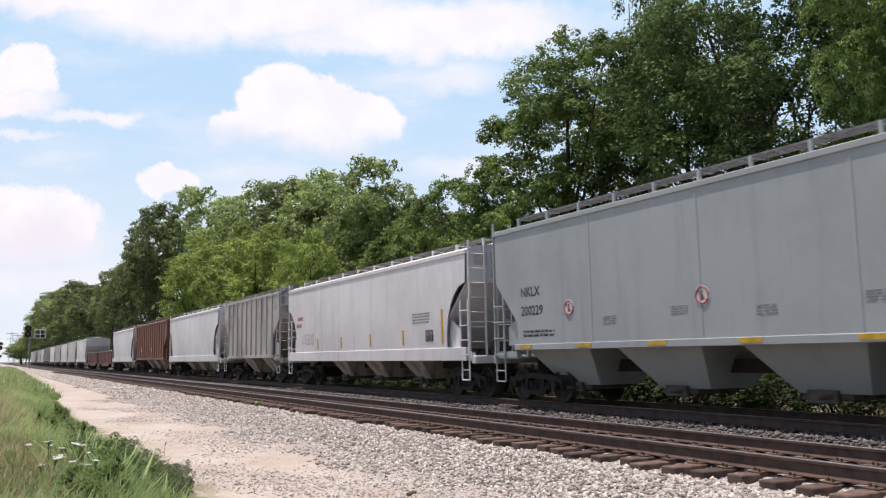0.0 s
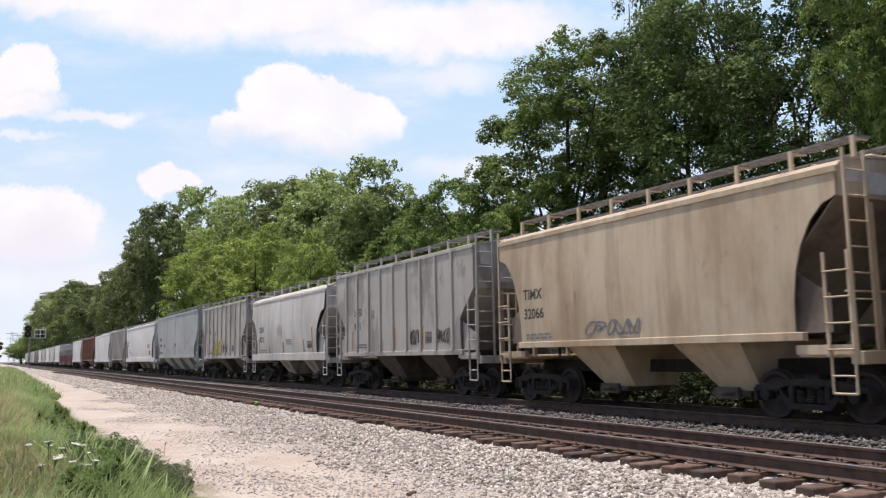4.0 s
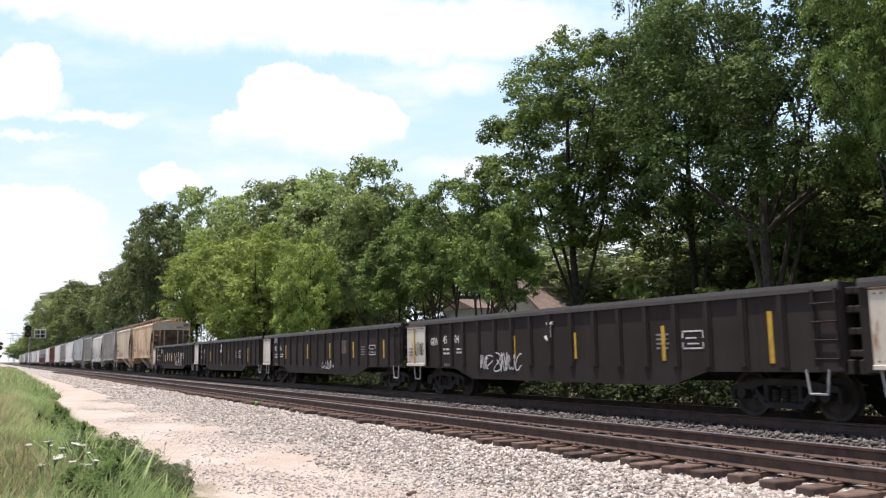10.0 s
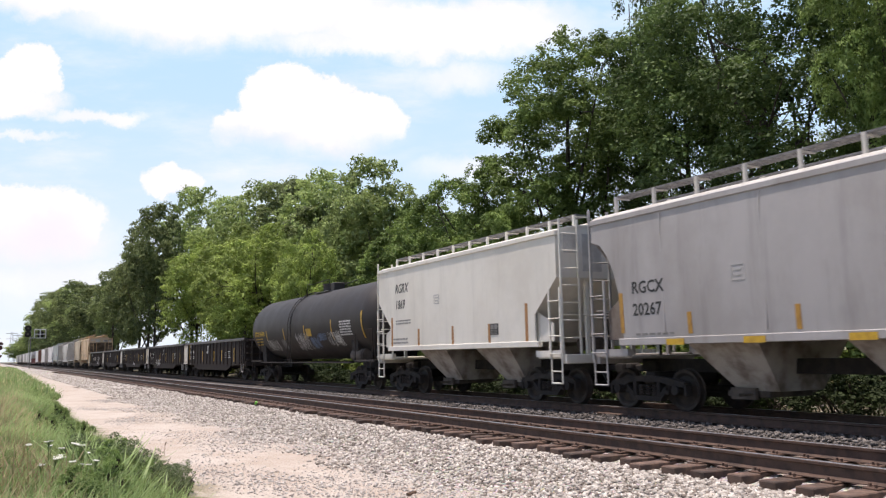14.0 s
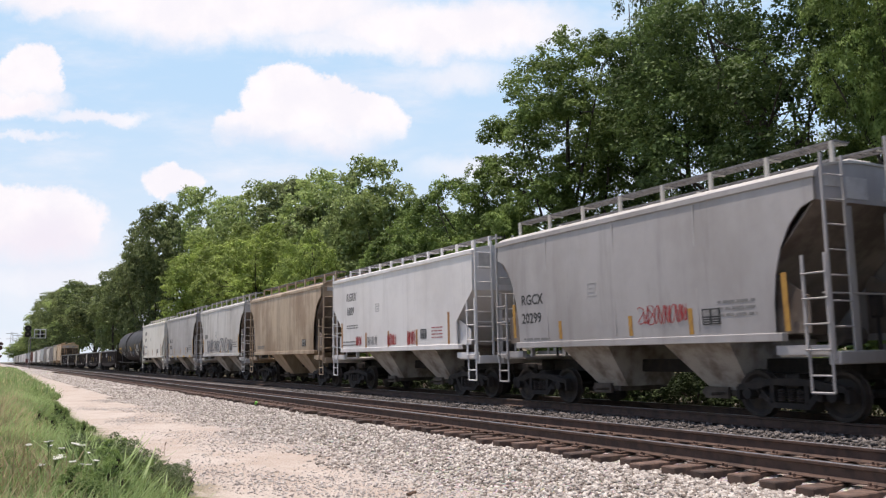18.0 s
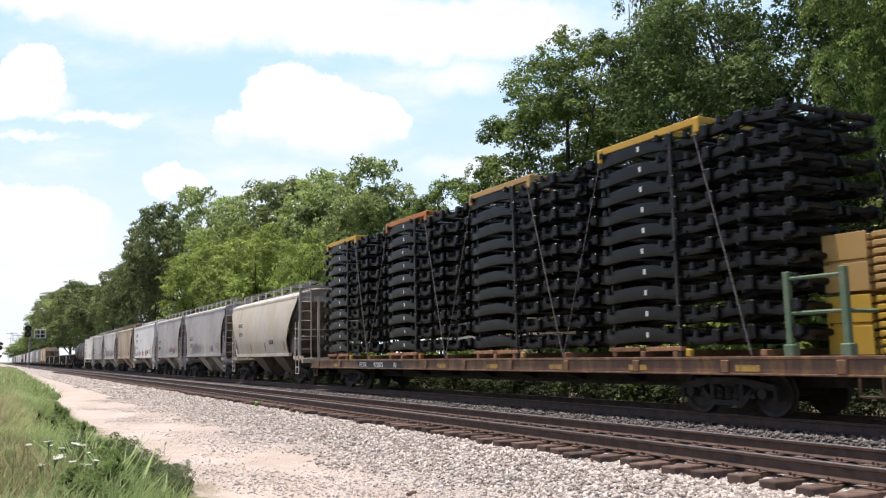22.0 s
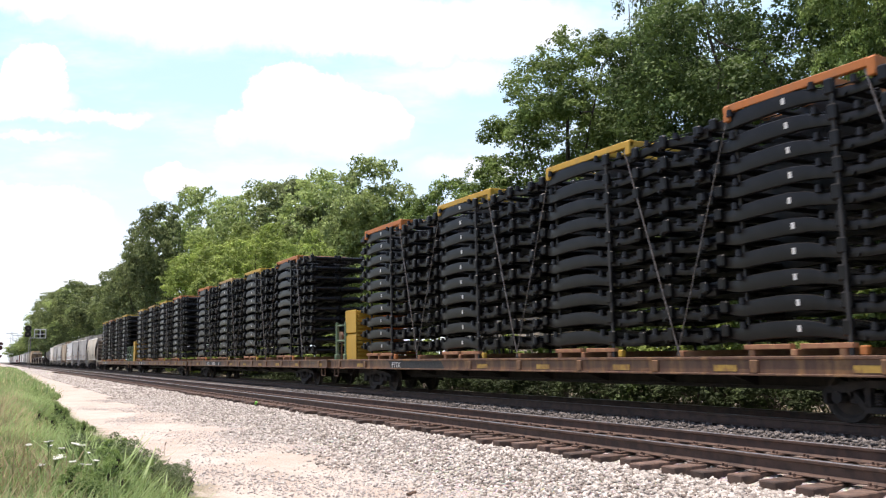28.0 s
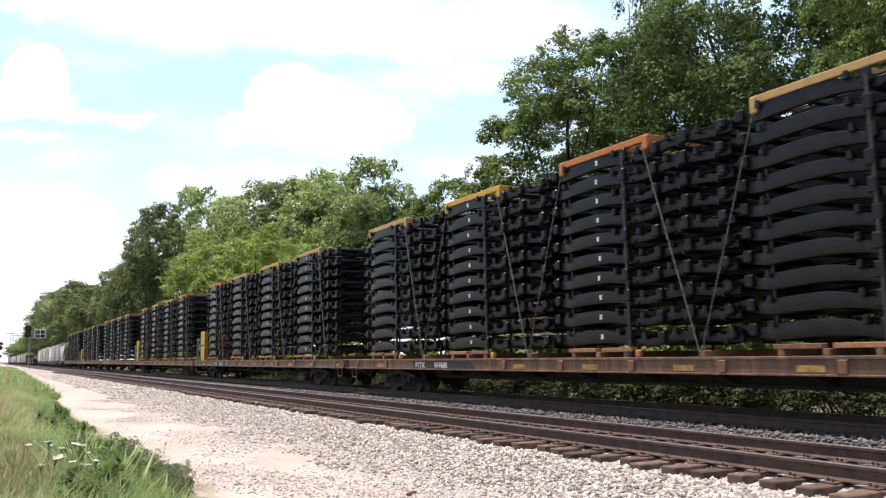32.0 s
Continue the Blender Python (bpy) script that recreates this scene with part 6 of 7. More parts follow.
def top_frame_geo():
    g = Geo()
    for x in (-1.14, 1.14):
        g.box(x - 0.06, x + 0.06, -3.15, 0.0, 0.02, 0.17, 0.012)
        for y in (-0.08, -3.07):
            g.box(x - 0.09, x + 0.09, y - 0.08, y + 0.08, -0.16, 0.15, 0.02)
    for y in (-0.06, -1.0, -2.05, -3.09):
        g.box(-1.14, 1.14, y - 0.05, y + 0.05, 0.03, 0.165, 0.01)
    return g


LAYER, LOW = 0.447, 1.55
POST_GREY = surface("dark_grey_post", (0.018, 0.017, 0.0175), (0.034, 0.031, 0.029), 4, 0.6, 0, 0.2, 0.003)
TAG = surface("paper_tag", (0.75, 0.75, 0.73), (0.6, 0.6, 0.58), 8, 0.7, 0, 0.1, 0.002)


def frame_stack(u, seed, mat, tags, first=True, last=False):
    """Ten layers of two chassis frames each between a wooden base and a steel top frame, lashed to the deck; u: its leading end."""
    rng = random.Random(seed)
    word = {RACKYEL: "yellow", ORANGE: "orange", RACKTAN: "faded yellow"}[mat]
    st = thing("frame_stack", "tall stack of glossy black vehicle frames under a %s rack" % word, "frame stack", "stacks of vehicle frames")
    for k in range(10):
        for x in (-0.60, 0.60):
            turn = (rng.uniform(-0.35, 0.35))
            fr = part("chassis_frame", CHASSIS, None, st, at=pose(x + rng.uniform(-0.012, 0.012), 0.78 + rng.uniform(-0.03, 0.03), LOW + k * LAYER, 0, 0, turn))
            if tags and x < 0:
                part("paper_tag", shared("paper_tag", lambda: Geo().box(-0.598, -0.580, -0.035, 0.035, -0.05, 0.06), TAG), None, fr, "white paper tag", at=pose(0, -2.15, 0.03))
    for x in (-1.12, 1.12):
        for y in (-0.12, -2.35):
            part("spacer_post", shared("spacer_post", lambda: Geo().box(-0.03, 0.03, -0.035, 0.035, 1.12, 5.62, 0.008), POST_GREY), None, st, at=pose(x * (0.9 if y > -1 else 1.10), y, 0))
    part("top_frame", shared(("top_frame", mat.name), top_frame_geo, mat), None, st, word + " steel top frame", at=pose(0, 0, 5.72))
    for y in (-0.35, -1.25, -2.2, -4.4):
        part("timber", shared("timber", lambda: Geo().box(-1.25, 1.25, -0.07, 0.07, 1.12, 1.24, 0.01), PALLET), None, st, at=pose(0, y, 0))
    for y0 in (-0.2, -1.4):
        part("timber_runner", shared("timber_runner", lambda: Geo().box(-1.27, -1.12, -1.0, 0.0, 1.24, 1.33, 0.01), PALLET), None, st, at=pose(0, y0, 0))
    part("corner_block", Geo().box(-1.24, -1.12, -0.07, 0.07, 1.12, 1.28, 0.02), mat, st, at=pose(0, -2.55, 0))
    for x in (-1.2, 1.2):
        if not last:
            part("chain", Geo().tube((x, -2.95, 5.70), (x * 1.10, -4.45, 1.13), 0.016, 5), CHAIN, st, "steel lashing chain")
        if not first:
            part("chain", Geo().tube((x, -0.1, 5.70), (x * 1.10, 1.45, 1.13), 0.013, 5), CHAIN, st, "steel lashing chain")
        if last:
            part("chain", Geo().tube((x, -2.95, 5.70), (x * 1.10, -4.2, 1.13), 0.016, 5), CHAIN, st, "steel lashing chain")
    return rides(st, u)


def rack_pile(u, x, z, mat, w=1.1, d=1.0, n=6, solid=False):
    """A pile of folded steel racks; u: its leading end."""
    pl = thing("rack_pile", "pile of folded %s steel racks on a flat car" % ("yellow" if mat is RACKYEL else "orange-brown"), "rack", "folded racks on the train")
    for k in range(n):
        def rack():
            g = Geo()
            for y in (0.0, -d):
                g.box(-w / 2, w / 2, y - 0.05, y + 0.05, 0.0, 0.10, 0.01)
            for q in (-w / 2, w / 2):
                g.box(q - 0.05, q + 0.05, -d, 0.0, 0.02, 0.11, 0.01)
            for j in range(1, 4):
                g.box(-w / 2, w / 2, -d * j / 4 - 0.03, -d * j / 4 + 0.03, 0.03, 0.08)
            return g
        part("folded_rack", shared(("folded_rack", mat.name, w, d), rack, mat), None, pl, at=pose(0, 0, k * 0.145))
    if solid:
        part("end_plate", Geo().box(-w / 2 - 0.06, w / 2 + 0.06, 0.055, 0.085, 0.0, n * 0.145), mat, pl)
        for z0, z1 in ((0.0, n * 0.07), (n * 0.078, n * 0.145)):
            part("side_plate", Geo().box(-w / 2 - 0.085, -w / 2 - 0.055, -d - 0.05, 0.08, z0, z1, 0.008), mat, pl)
    pl.location = (x, 0, z)
    return rides(pl, u)


flats = ((-249.5, -276.1, "FTTX  972075 RI", 1.65, False, True), (-276.1, -303.7, "FTTX  940417  RI", 3.4, True, False), (-303.7, -331.2, "FTTX 912595 RI", 2.1, False, False),
         (-331.2, -358.7, "FTTX", 3.3, True, False), (-358.7, -386.1, "FTTX  941542 RI", 3.3, True, False), (-386.1, -413.5, "FTTX  974688", 1.85, False, False), (-413.5, -440.9, "FTTX", 2.0, False, False))
tops = (RACKYEL, ORANGE, RACKTAN, RACKYEL, RACKTAN, RACKYEL, ORANGE, RACKTAN, RACKYEL, ORANGE, RACKYEL)
for k, (u0, u1, text, first, posts, rear) in enumerate(flats):
    flat_car("rust-streaked yellow flat car carrying stacks of vehicle frames", u0, u1, text, posts, rear)
    for j in range(4):
        u = u0 - first - j * (5.9 if not posts else 5.82)
        if u < -430:
            continue
        frame_stack(u, k * 10 + j, tops[(3 * k + j) % len(tops)], (k + j) % 3 != 2, j == 0, j == 3)
    if posts:
        rack_pile(u0 - 1.42, -0.62, 1.12, RACKYEL, 1.05, 0.95, 13, True)
        rack_pile(u0 - 1.50, 0.62, 1.12, RACKTAN if k == 1 else ORANGE, 1.0, 1.25, 12)
        rack_pile(u0 - 0.30, 0.62, 1.12, RACKYEL, 1.0, 0.95, 7)
    if rear:
        for z, mat in ((1.12, RACKYEL), (2.20, RACKTAN)):
            rack_pile(u1 + 2.0, 0.25, z, mat, 1.3, 0.72, 7, True)
            rack_pile(u1 + 1.14, 0.25, z, mat, 1.3, 0.8, 7)


# ---- trees behind the railway ----
def planted(src, x, y, height, spread, turn, label=""):
    """A copy of a tree, drawn to the given height and half width."""
    h0, s0 = src["height"], src["spread"]
    m = pose(x, y, ground_height(min(x, 40), y), 0, 0, turn)
    c = copy_thing(src, m)
    c.scale = (spread / s0 * 1.12, spread / s0 * 1.12, height / h0 * 1.08)
    return tagged(c, label)


def kind_of_tree(label, seed, mat, height, spread, base, *args, **kw):
    t = tree(label, seed, mat, height, spread, base, *args, **kw)
    t["height"], t["spread"] = height, spread
    return t


OAK = kind_of_tree("tall dark green broadleaf tree with a thick trunk", 3, LEAF_DARK, 16.5, 6.0, 2.6, 0.27, 330, 235, 0.135, 0.95, 10, puff=1.05, skirt=0.85)
OAK.matrix_basis = pose(24.0, 19.6, 0, 0, 0, 20)
ASH = kind_of_tree("broadleaf tree with an open, mid-green crown", 8, LEAF_MID, 16.4, 4.4, 4.0, 0.20, 270, 270, 0.12, 0.95, 14, puff=1.1, skirt=0.9)
ASH.matrix_basis = pose(24.0, 30.6, 0)
ASH.scale = (1.10, 1.10, 1.06)
SUNNY = kind_of_tree("broadleaf tree with a sunlit yellow-green crown", 9, LEAF_SUN, 16.0, 4.4, 5.4, 0.18, 220, 240, 0.12, 0.45, 10, puff=1.05, skirt=0.85)
SUNNY.matrix_basis = pose(20.9, 8.6, 0, 0, 0, 40)
SUNNY.scale = (0.95, 0.95, 0.95)
LOCUST = kind_of_tree("young tree with several thin stems and feathery leaves", 7, LEAF_MID, 11.0, 3.4, 3.2, 0.09, 165, 190, 0.13, 0.3, 12, 3, puff=1.05)
LOCUST.matrix_basis = pose(23.5, 43.0, 0)
ROUND = kind_of_tree("round bright green tree at the edge of the wood", 12, LEAF_LIGHT, 13.5, 5.4, 1.2, 0.2, 240, 170, 0.19, 0.1, 8, puff=1.05, skirt=0.9)
ROUND.matrix_basis = pose(21.0, 73.0, 0)
# leaves of FAR and FARMID carry the haze in their colour
FAR = kind_of_tree("broadleaf tree in the wood, its dark green paled by painted haze", 15, LEAF_FAR_HAZED, 18.0, 5.0, 2.0, 0.25, 225, 80, 0.30, 0.1, 4, puff=1.2, skirt=0.85)
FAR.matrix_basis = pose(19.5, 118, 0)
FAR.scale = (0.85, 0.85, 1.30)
FARMID = kind_of_tree("broadleaf tree in the wood, its mid-green paled by painted haze", 19, LEAF_FARMID_HAZED, 18.0, 5.0, 2.0, 0.25, 225, 80, 0.29, 0.1, 4, puff=1.2, skirt=0.85)
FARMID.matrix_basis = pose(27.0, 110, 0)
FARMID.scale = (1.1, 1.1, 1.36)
BUSH = kind_of_tree("green bush on the bank behind the track", 23, LEAF_LIGHT, 3.0, 1.7, 0.1, 0.04, 60, 36, 0.20, 0.0, 4, 3, 1.15, 0.95, "bush", "bushes behind the railway")
BUSH.matrix_basis = pose(19.0, 36.0, -0.2)
WEED = kind_of_tree("dark green weeds on the stony bank", 29, LEAF_DARK, 1.0, 0.9, 0.0, 0.02, 40, 24, 0.12, 0.0, 3, 3, 1.1, 0.95, "weed_clump", "weeds on the bank")
WEED.matrix_basis = pose(17.6, 20.0, -0.6)

for src, x, y, h, w, turn in (
        # the near group of tall trees
        (OAK, 27.0, 12.2, 16.5, 4.6, 130), (OAK, 27.5, 27.0, 18.8, 3.7, 240), (ASH, 31.0, 13.0, 17.0, 5.5, 300), (SUNNY, 20.8, 13.0, 13.6, 2.0, 75),
        # the shade of the wood behind them
        (FAR, 34.5, 33.5, 9.6, 4.2, 30), (FAR, 38.0, 28.0, 10.5, 5.0, 80), (FAR, 36.0, 21.5, 11.0, 5.0, 140), (FAR, 33.0, 26.0, 9.0, 3.6, 200), (FAR, 33.5, 16.5, 10.0, 4.4, 260), (FAR, 31.5, 30.0, 6.5, 3.0, 320),
        (SUNNY, 27.0, 6.5, 17.5, 4.6, 200),
        # thin-stemmed trees by the house
        (LOCUST, 22.6, 37.2, 11.2, 2.9, 100), (LOCUST, 20.0, 31.2, 7.9, 1.9, 200), (LOCUST, 26.0, 50.0, 11.5, 3.0, 330), (LOCUST, 22.5, 48.5, 8.5, 2.4, 20),
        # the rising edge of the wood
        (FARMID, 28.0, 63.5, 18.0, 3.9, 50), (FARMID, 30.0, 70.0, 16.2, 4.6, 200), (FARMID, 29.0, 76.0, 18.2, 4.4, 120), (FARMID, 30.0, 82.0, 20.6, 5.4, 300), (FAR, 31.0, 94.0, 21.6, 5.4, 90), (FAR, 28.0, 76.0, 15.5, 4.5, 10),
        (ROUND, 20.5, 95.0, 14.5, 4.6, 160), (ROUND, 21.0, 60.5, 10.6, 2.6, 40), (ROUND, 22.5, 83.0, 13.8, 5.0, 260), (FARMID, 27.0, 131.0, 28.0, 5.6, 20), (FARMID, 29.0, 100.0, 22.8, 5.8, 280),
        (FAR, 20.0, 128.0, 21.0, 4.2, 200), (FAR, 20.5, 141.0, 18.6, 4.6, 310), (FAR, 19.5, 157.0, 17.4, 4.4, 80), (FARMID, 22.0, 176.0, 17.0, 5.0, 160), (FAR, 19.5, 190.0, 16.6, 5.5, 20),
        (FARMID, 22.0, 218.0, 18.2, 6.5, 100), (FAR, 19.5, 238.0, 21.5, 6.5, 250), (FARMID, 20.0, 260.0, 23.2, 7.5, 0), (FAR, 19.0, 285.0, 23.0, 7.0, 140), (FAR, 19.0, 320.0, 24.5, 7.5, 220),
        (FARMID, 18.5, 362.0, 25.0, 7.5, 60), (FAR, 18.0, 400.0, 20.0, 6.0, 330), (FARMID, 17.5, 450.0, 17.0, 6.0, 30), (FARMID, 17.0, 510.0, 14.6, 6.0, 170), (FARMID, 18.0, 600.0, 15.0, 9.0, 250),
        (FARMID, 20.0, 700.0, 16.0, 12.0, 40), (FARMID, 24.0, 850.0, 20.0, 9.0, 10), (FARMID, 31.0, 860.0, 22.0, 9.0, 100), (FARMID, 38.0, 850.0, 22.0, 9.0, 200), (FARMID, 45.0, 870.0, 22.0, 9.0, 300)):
    planted(src, x, y, h, w, turn)
rng = random.Random(5)
for k in range(15):
    y = 30 + k * 9.5
    planted((FAR, FARMID)[k % 2], 43 + rng.uniform(-2.0, 4), y, (10.2 if y < 62 else 14.5) + rng.uniform(-0.8, 1.0), 5.6, rng.uniform(0, 360))
for x, y, h in ((27.0, 5.0, 5.2), (28.5, 8.0, 6.0), (30.0, 11.0, 6.5), (29.0, 14.0, 6.0), (25.5, 7.5, 4.2), (31.0, 8.0, 7.0)):
    planted(BUSH, x, y, h, 2.6, 61 * x, "sunlit green bush between the tree trunks")
for x, y, h in ((40, 12, 13.0), (36, 4, 13.0), (44, 20, 14.0), (31, 2, 12.0)):
    planted(FAR, x, y, h, 5.5, rng.uniform(0, 360))
for k in range(28):
    y = 33 + k * 3.1 + rng.uniform(-1, 1)
    planted(BUSH, (19.3 if y > 44 else 21.0) + rng.uniform(-0.4, 1.6), y, rng.uniform(1.6, 3.4) if y > 40 else rng.uniform(1.2, 2.3), rng.uniform(1.2, 2.2), rng.uniform(0, 360))
for k in range(10):
    planted(BUSH, 26.0 + rng.uniform(-1.5, 3.5), 13 + k * 1.7, rng.uniform(3.6, 5.6), rng.uniform(1.8, 2.6), rng.uniform(0, 360), "sunlit green bush between the tree trunks")
for k in range(12):
    planted(BUSH, 23.2 + rng.uniform(-0.8, 1.5), 8.0 + k * 2.4, rng.uniform(1.5, 2.6), rng.uniform(1.2, 1.8), rng.uniform(0, 360))
for k in range(11):
    planted(WEED, 17.4 + rng.uniform(-0.3, 2.4), 8 + k * 3.7 + rng.uniform(-1.5, 1.5), rng.uniform(0.3, 0.6), rng.uniform(0.3, 0.7), rng.uniform(0, 360))
# scrub leaves darkened so that the bank's shade sits in their colour
THICKET_SHADED_LEAF = leaf_paint("leaf_thicket_shaded", (0.02, 0.031, 0.012), (0.052, 0.075, 0.026), 0.75, 0.15)
THICKET = kind_of_tree("green scrub along the foot of the bank, darkened with painted shade", 31, THICKET_SHADED_LEAF, 1.6, 1.1, 0.0, 0.02, 60, 44, 0.085, 0.0, 4, 3, 1.1, 0.98, "bush", "scrub behind the railway")
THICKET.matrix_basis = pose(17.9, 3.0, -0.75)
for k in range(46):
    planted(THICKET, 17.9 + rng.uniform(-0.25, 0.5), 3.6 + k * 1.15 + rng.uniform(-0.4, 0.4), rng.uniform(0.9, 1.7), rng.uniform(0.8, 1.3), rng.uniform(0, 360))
COPPER_LEAF = leaf_paint("leaf_copper", (0.05, 0.015, 0.018), (0.10, 0.035, 0.035))
COPPER = tree("dark red-leaved small tree beside the far meadow", 33, COPPER_LEAF, 4.7, 1.4, 0.4, 0.08, 60, 60, 0.25, 0.0, 6, name="tree")
COPPER.matrix_basis = pose(0.15, 120, 0)


# ---- meadow ----
GRASS = leaf_paint("grass_green", (0.14, 0.22, 0.07), (0.31, 0.41, 0.17), 0.6, 0.5)
STRAW = leaf_paint("grass_dry", (0.26, 0.235, 0.12), (0.43, 0.40, 0.22), 0.65, 0.45)
FLOWER = surface("white_flower", (0.78, 0.77, 0.70), (0.65, 0.66, 0.55), 30, 0.7, 0, 0.2, 0.002)
HEIGHTS = np.vectorize(lambda x: ground_height(x, 0.0))


def grass_patch(name, label, mat, seed, n, x0, x1, y0, y1, tall, wide, power=1.0):
    """Bent blades, two lengths each, thinning out with distance."""
    rng = np.random.default_rng(seed)
    y = y0 + (y1 - y0) * rng.uniform(0, 1, n) ** power
    edge = x1 + 0.22 * np.sin(y * 0.9) + 0.15 * np.sin(y * 2.3 + 1) + 0.012 * (y - 12)
    x = x0 + (edge - x0) * rng.uniform(0, 1, n) ** 0.75
    z = HEIGHTS(x) - 0.02
    tuft = 0.75 + 0.5 * np.sin(x * 3.1 + np.sin(y * 1.3) * 2) * np.sin(y * 1.7)
    h = tall * rng.uniform(0.45, 1.15, n) * (0.6 + 0.4 * tuft) * np.clip(0.45 + (edge - x) * 0.9, 0.45, 1.0)
    ang = rng.uniform(0, 2 * math.pi, n)
    lean = rng.uniform(0.1, 1.1, n) * h
    dx, dy = np.cos(ang), np.sin(ang)
    w = wide * rng.uniform(0.6, 1.4, n) * (1 + y / 60)
    root = np.stack([x, y, z], 1)
    side = np.stack([-dy, dx, np.zeros(n)], 1) * w[:, None] * 0.5
    mid = root + np.stack([dx * lean * 0.35, dy * lean * 0.35, h * 0.6], 1)
    tip = root + np.stack([dx * lean, dy * lean, h], 1)
    low = np.stack([root - side, root + side, mid + side * 0.8, mid - side * 0.8], 1)
    top = np.stack([mid - side * 0.8, mid + side * 0.8, tip + side * 0.12, tip - side * 0.12], 1)
    me = blades_mesh(name, np.concatenate([low, top]), mat)
    return tagged(new(name, me), label, "grass", kind="stuff")


grass_patch("grass", "tall green meadow grass beside the dirt road", GRASS, 1, 30000, -0.6, 1.72, 5.5, 45, 0.46, 0.012, 1.5)
grass_patch("olive_grass", "dark olive grass low in the meadow", leaf_paint("grass_olive", (0.09, 0.125, 0.035), (0.24, 0.28, 0.10), 0.65, 0.4), 9, 24000, -0.8, 1.9, 5.5, 45, 0.38, 0.011, 1.5)
grass_patch("dry_grass", "straw-coloured dry grass among the green", STRAW, 2, 14000, -0.9, 1.1, 5.5, 45, 0.50, 0.009, 1.5)
# the bank grass holds the shade behind the train in its blade colour
grass_patch("bank_grass", "weedy grass on the bank behind the train, darkened with painted shade", leaf_paint("grass_bank_shaded", (0.022, 0.032, 0.013), (0.055, 0.075, 0.03), 0.7, 0.2), 12, 20000, 17.2, 21.5, 2.0, 70, 0.26, 0.03, 1.1)
grass_patch("near_grass", "meadow grass round the standpoint", GRASS, 6, 16000, -7.0, 1.9, -9.0, 5.6, 0.5, 0.02)
grass_patch("far_grass", "green meadow grass further along the road", GRASS, 3, 22000, -3.0, 2.4, 40, 200, 0.75, 0.035, 1.2)
grass_patch("far_dry_grass", "dry meadow grass further along the road", STRAW, 4, 7000, -3.0, 2.2, 40, 200, 0.75, 0.03, 1.2)

grass_patch("seed_heads", "tall brown seed stalks over the grass", leaf_paint("seed_brown", (0.20, 0.14, 0.08), (0.38, 0.29, 0.18), 0.7), 5, 2600, -0.9, 0.75, 6.5, 26, 0.66, 0.009, 1.4)

grass_patch("broad_grass", "broad pale green grass blades in the meadow", leaf_paint("grass_broad", (0.20, 0.29, 0.10), (0.40, 0.50, 0.24), 0.5, 0.5), 14, 420, 0.75, 1.45, 8.2, 11.0, 0.62, 0.028)

ROAD_WEED = leaf_paint("leaf_roadside", (0.10, 0.14, 0.06), (0.24, 0.29, 0.14), 0.6, 0.4)
ROADBUSH = kind_of_tree("grey-green weeds at the edge of the dirt road", 41, ROAD_WEED, 0.75, 0.6, 0.0, 0.012, 66, 60, 0.026, 0.5, 9, 3, 1.0, 0.95, "weed_clump", "weeds by the road")
ROADBUSH.matrix_basis = pose(1.45, 11.2, -0.42)
ROADBUSH.scale = (0.7, 0.7, 0.85)
HERB = kind_of_tree("bright green leafy herb in the meadow", 43, leaf_paint("leaf_herb", (0.15, 0.23, 0.07), (0.32, 0.42, 0.15), 0.6, 0.5), 0.8, 0.42, 0.0, 0.008, 75, 90, 0.02, 0.4, 8, 4, 1.0, 0.95, "herb", "herbs in the meadow")
HERB.matrix_basis = pose(0.9, 9.6, ground_height(0.9, 9.6))
HERB.scale = (0.7, 0.7, 0.65)
rng = random.Random(77)
for k in range(16):
    y = 6.4 + 16 * (k / 16) ** 1.5 + rng.uniform(-0.3, 0.3)
    x = rng.uniform(-0.4, 1.4) if k % 3 else rng.uniform(0.7, 1.5)
    x = min(x, 1.35 - max(0, 10 - y) * 0.22)
    planted(HERB, x, y, rng.uniform(0.42, 0.68), rng.uniform(0.2, 0.34), rng.uniform(0, 360))
for k, (x, y, h, w) in enumerate(((1.35, 10.4, 0.66, 0.4), (1.85, 11.0, 0.62, 0.38), (2.05, 11.6, 0.5, 0.33), (1.7, 11.9, 0.56, 0.35), (1.3, 9.6, 0.62, 0.4), (2.1, 10.9, 0.42, 0.3), (1.8, 12.7, 0.42, 0.3), (1.62, 10.1, 0.55, 0.36), (1.9, 10.4, 0.5, 0.34), (2.2, 10.5, 0.42, 0.32), (2.0, 9.9, 0.45, 0.34), (2.3, 11.2, 0.4, 0.3), (1.75, 9.4, 0.45, 0.34),
                                  (2.0, 14.2, 0.25, 0.3), (2.3, 16.4, 0.22, 0.3))):
    planted(ROADBUSH, x - 0.22, y, h, w, 47 * k)


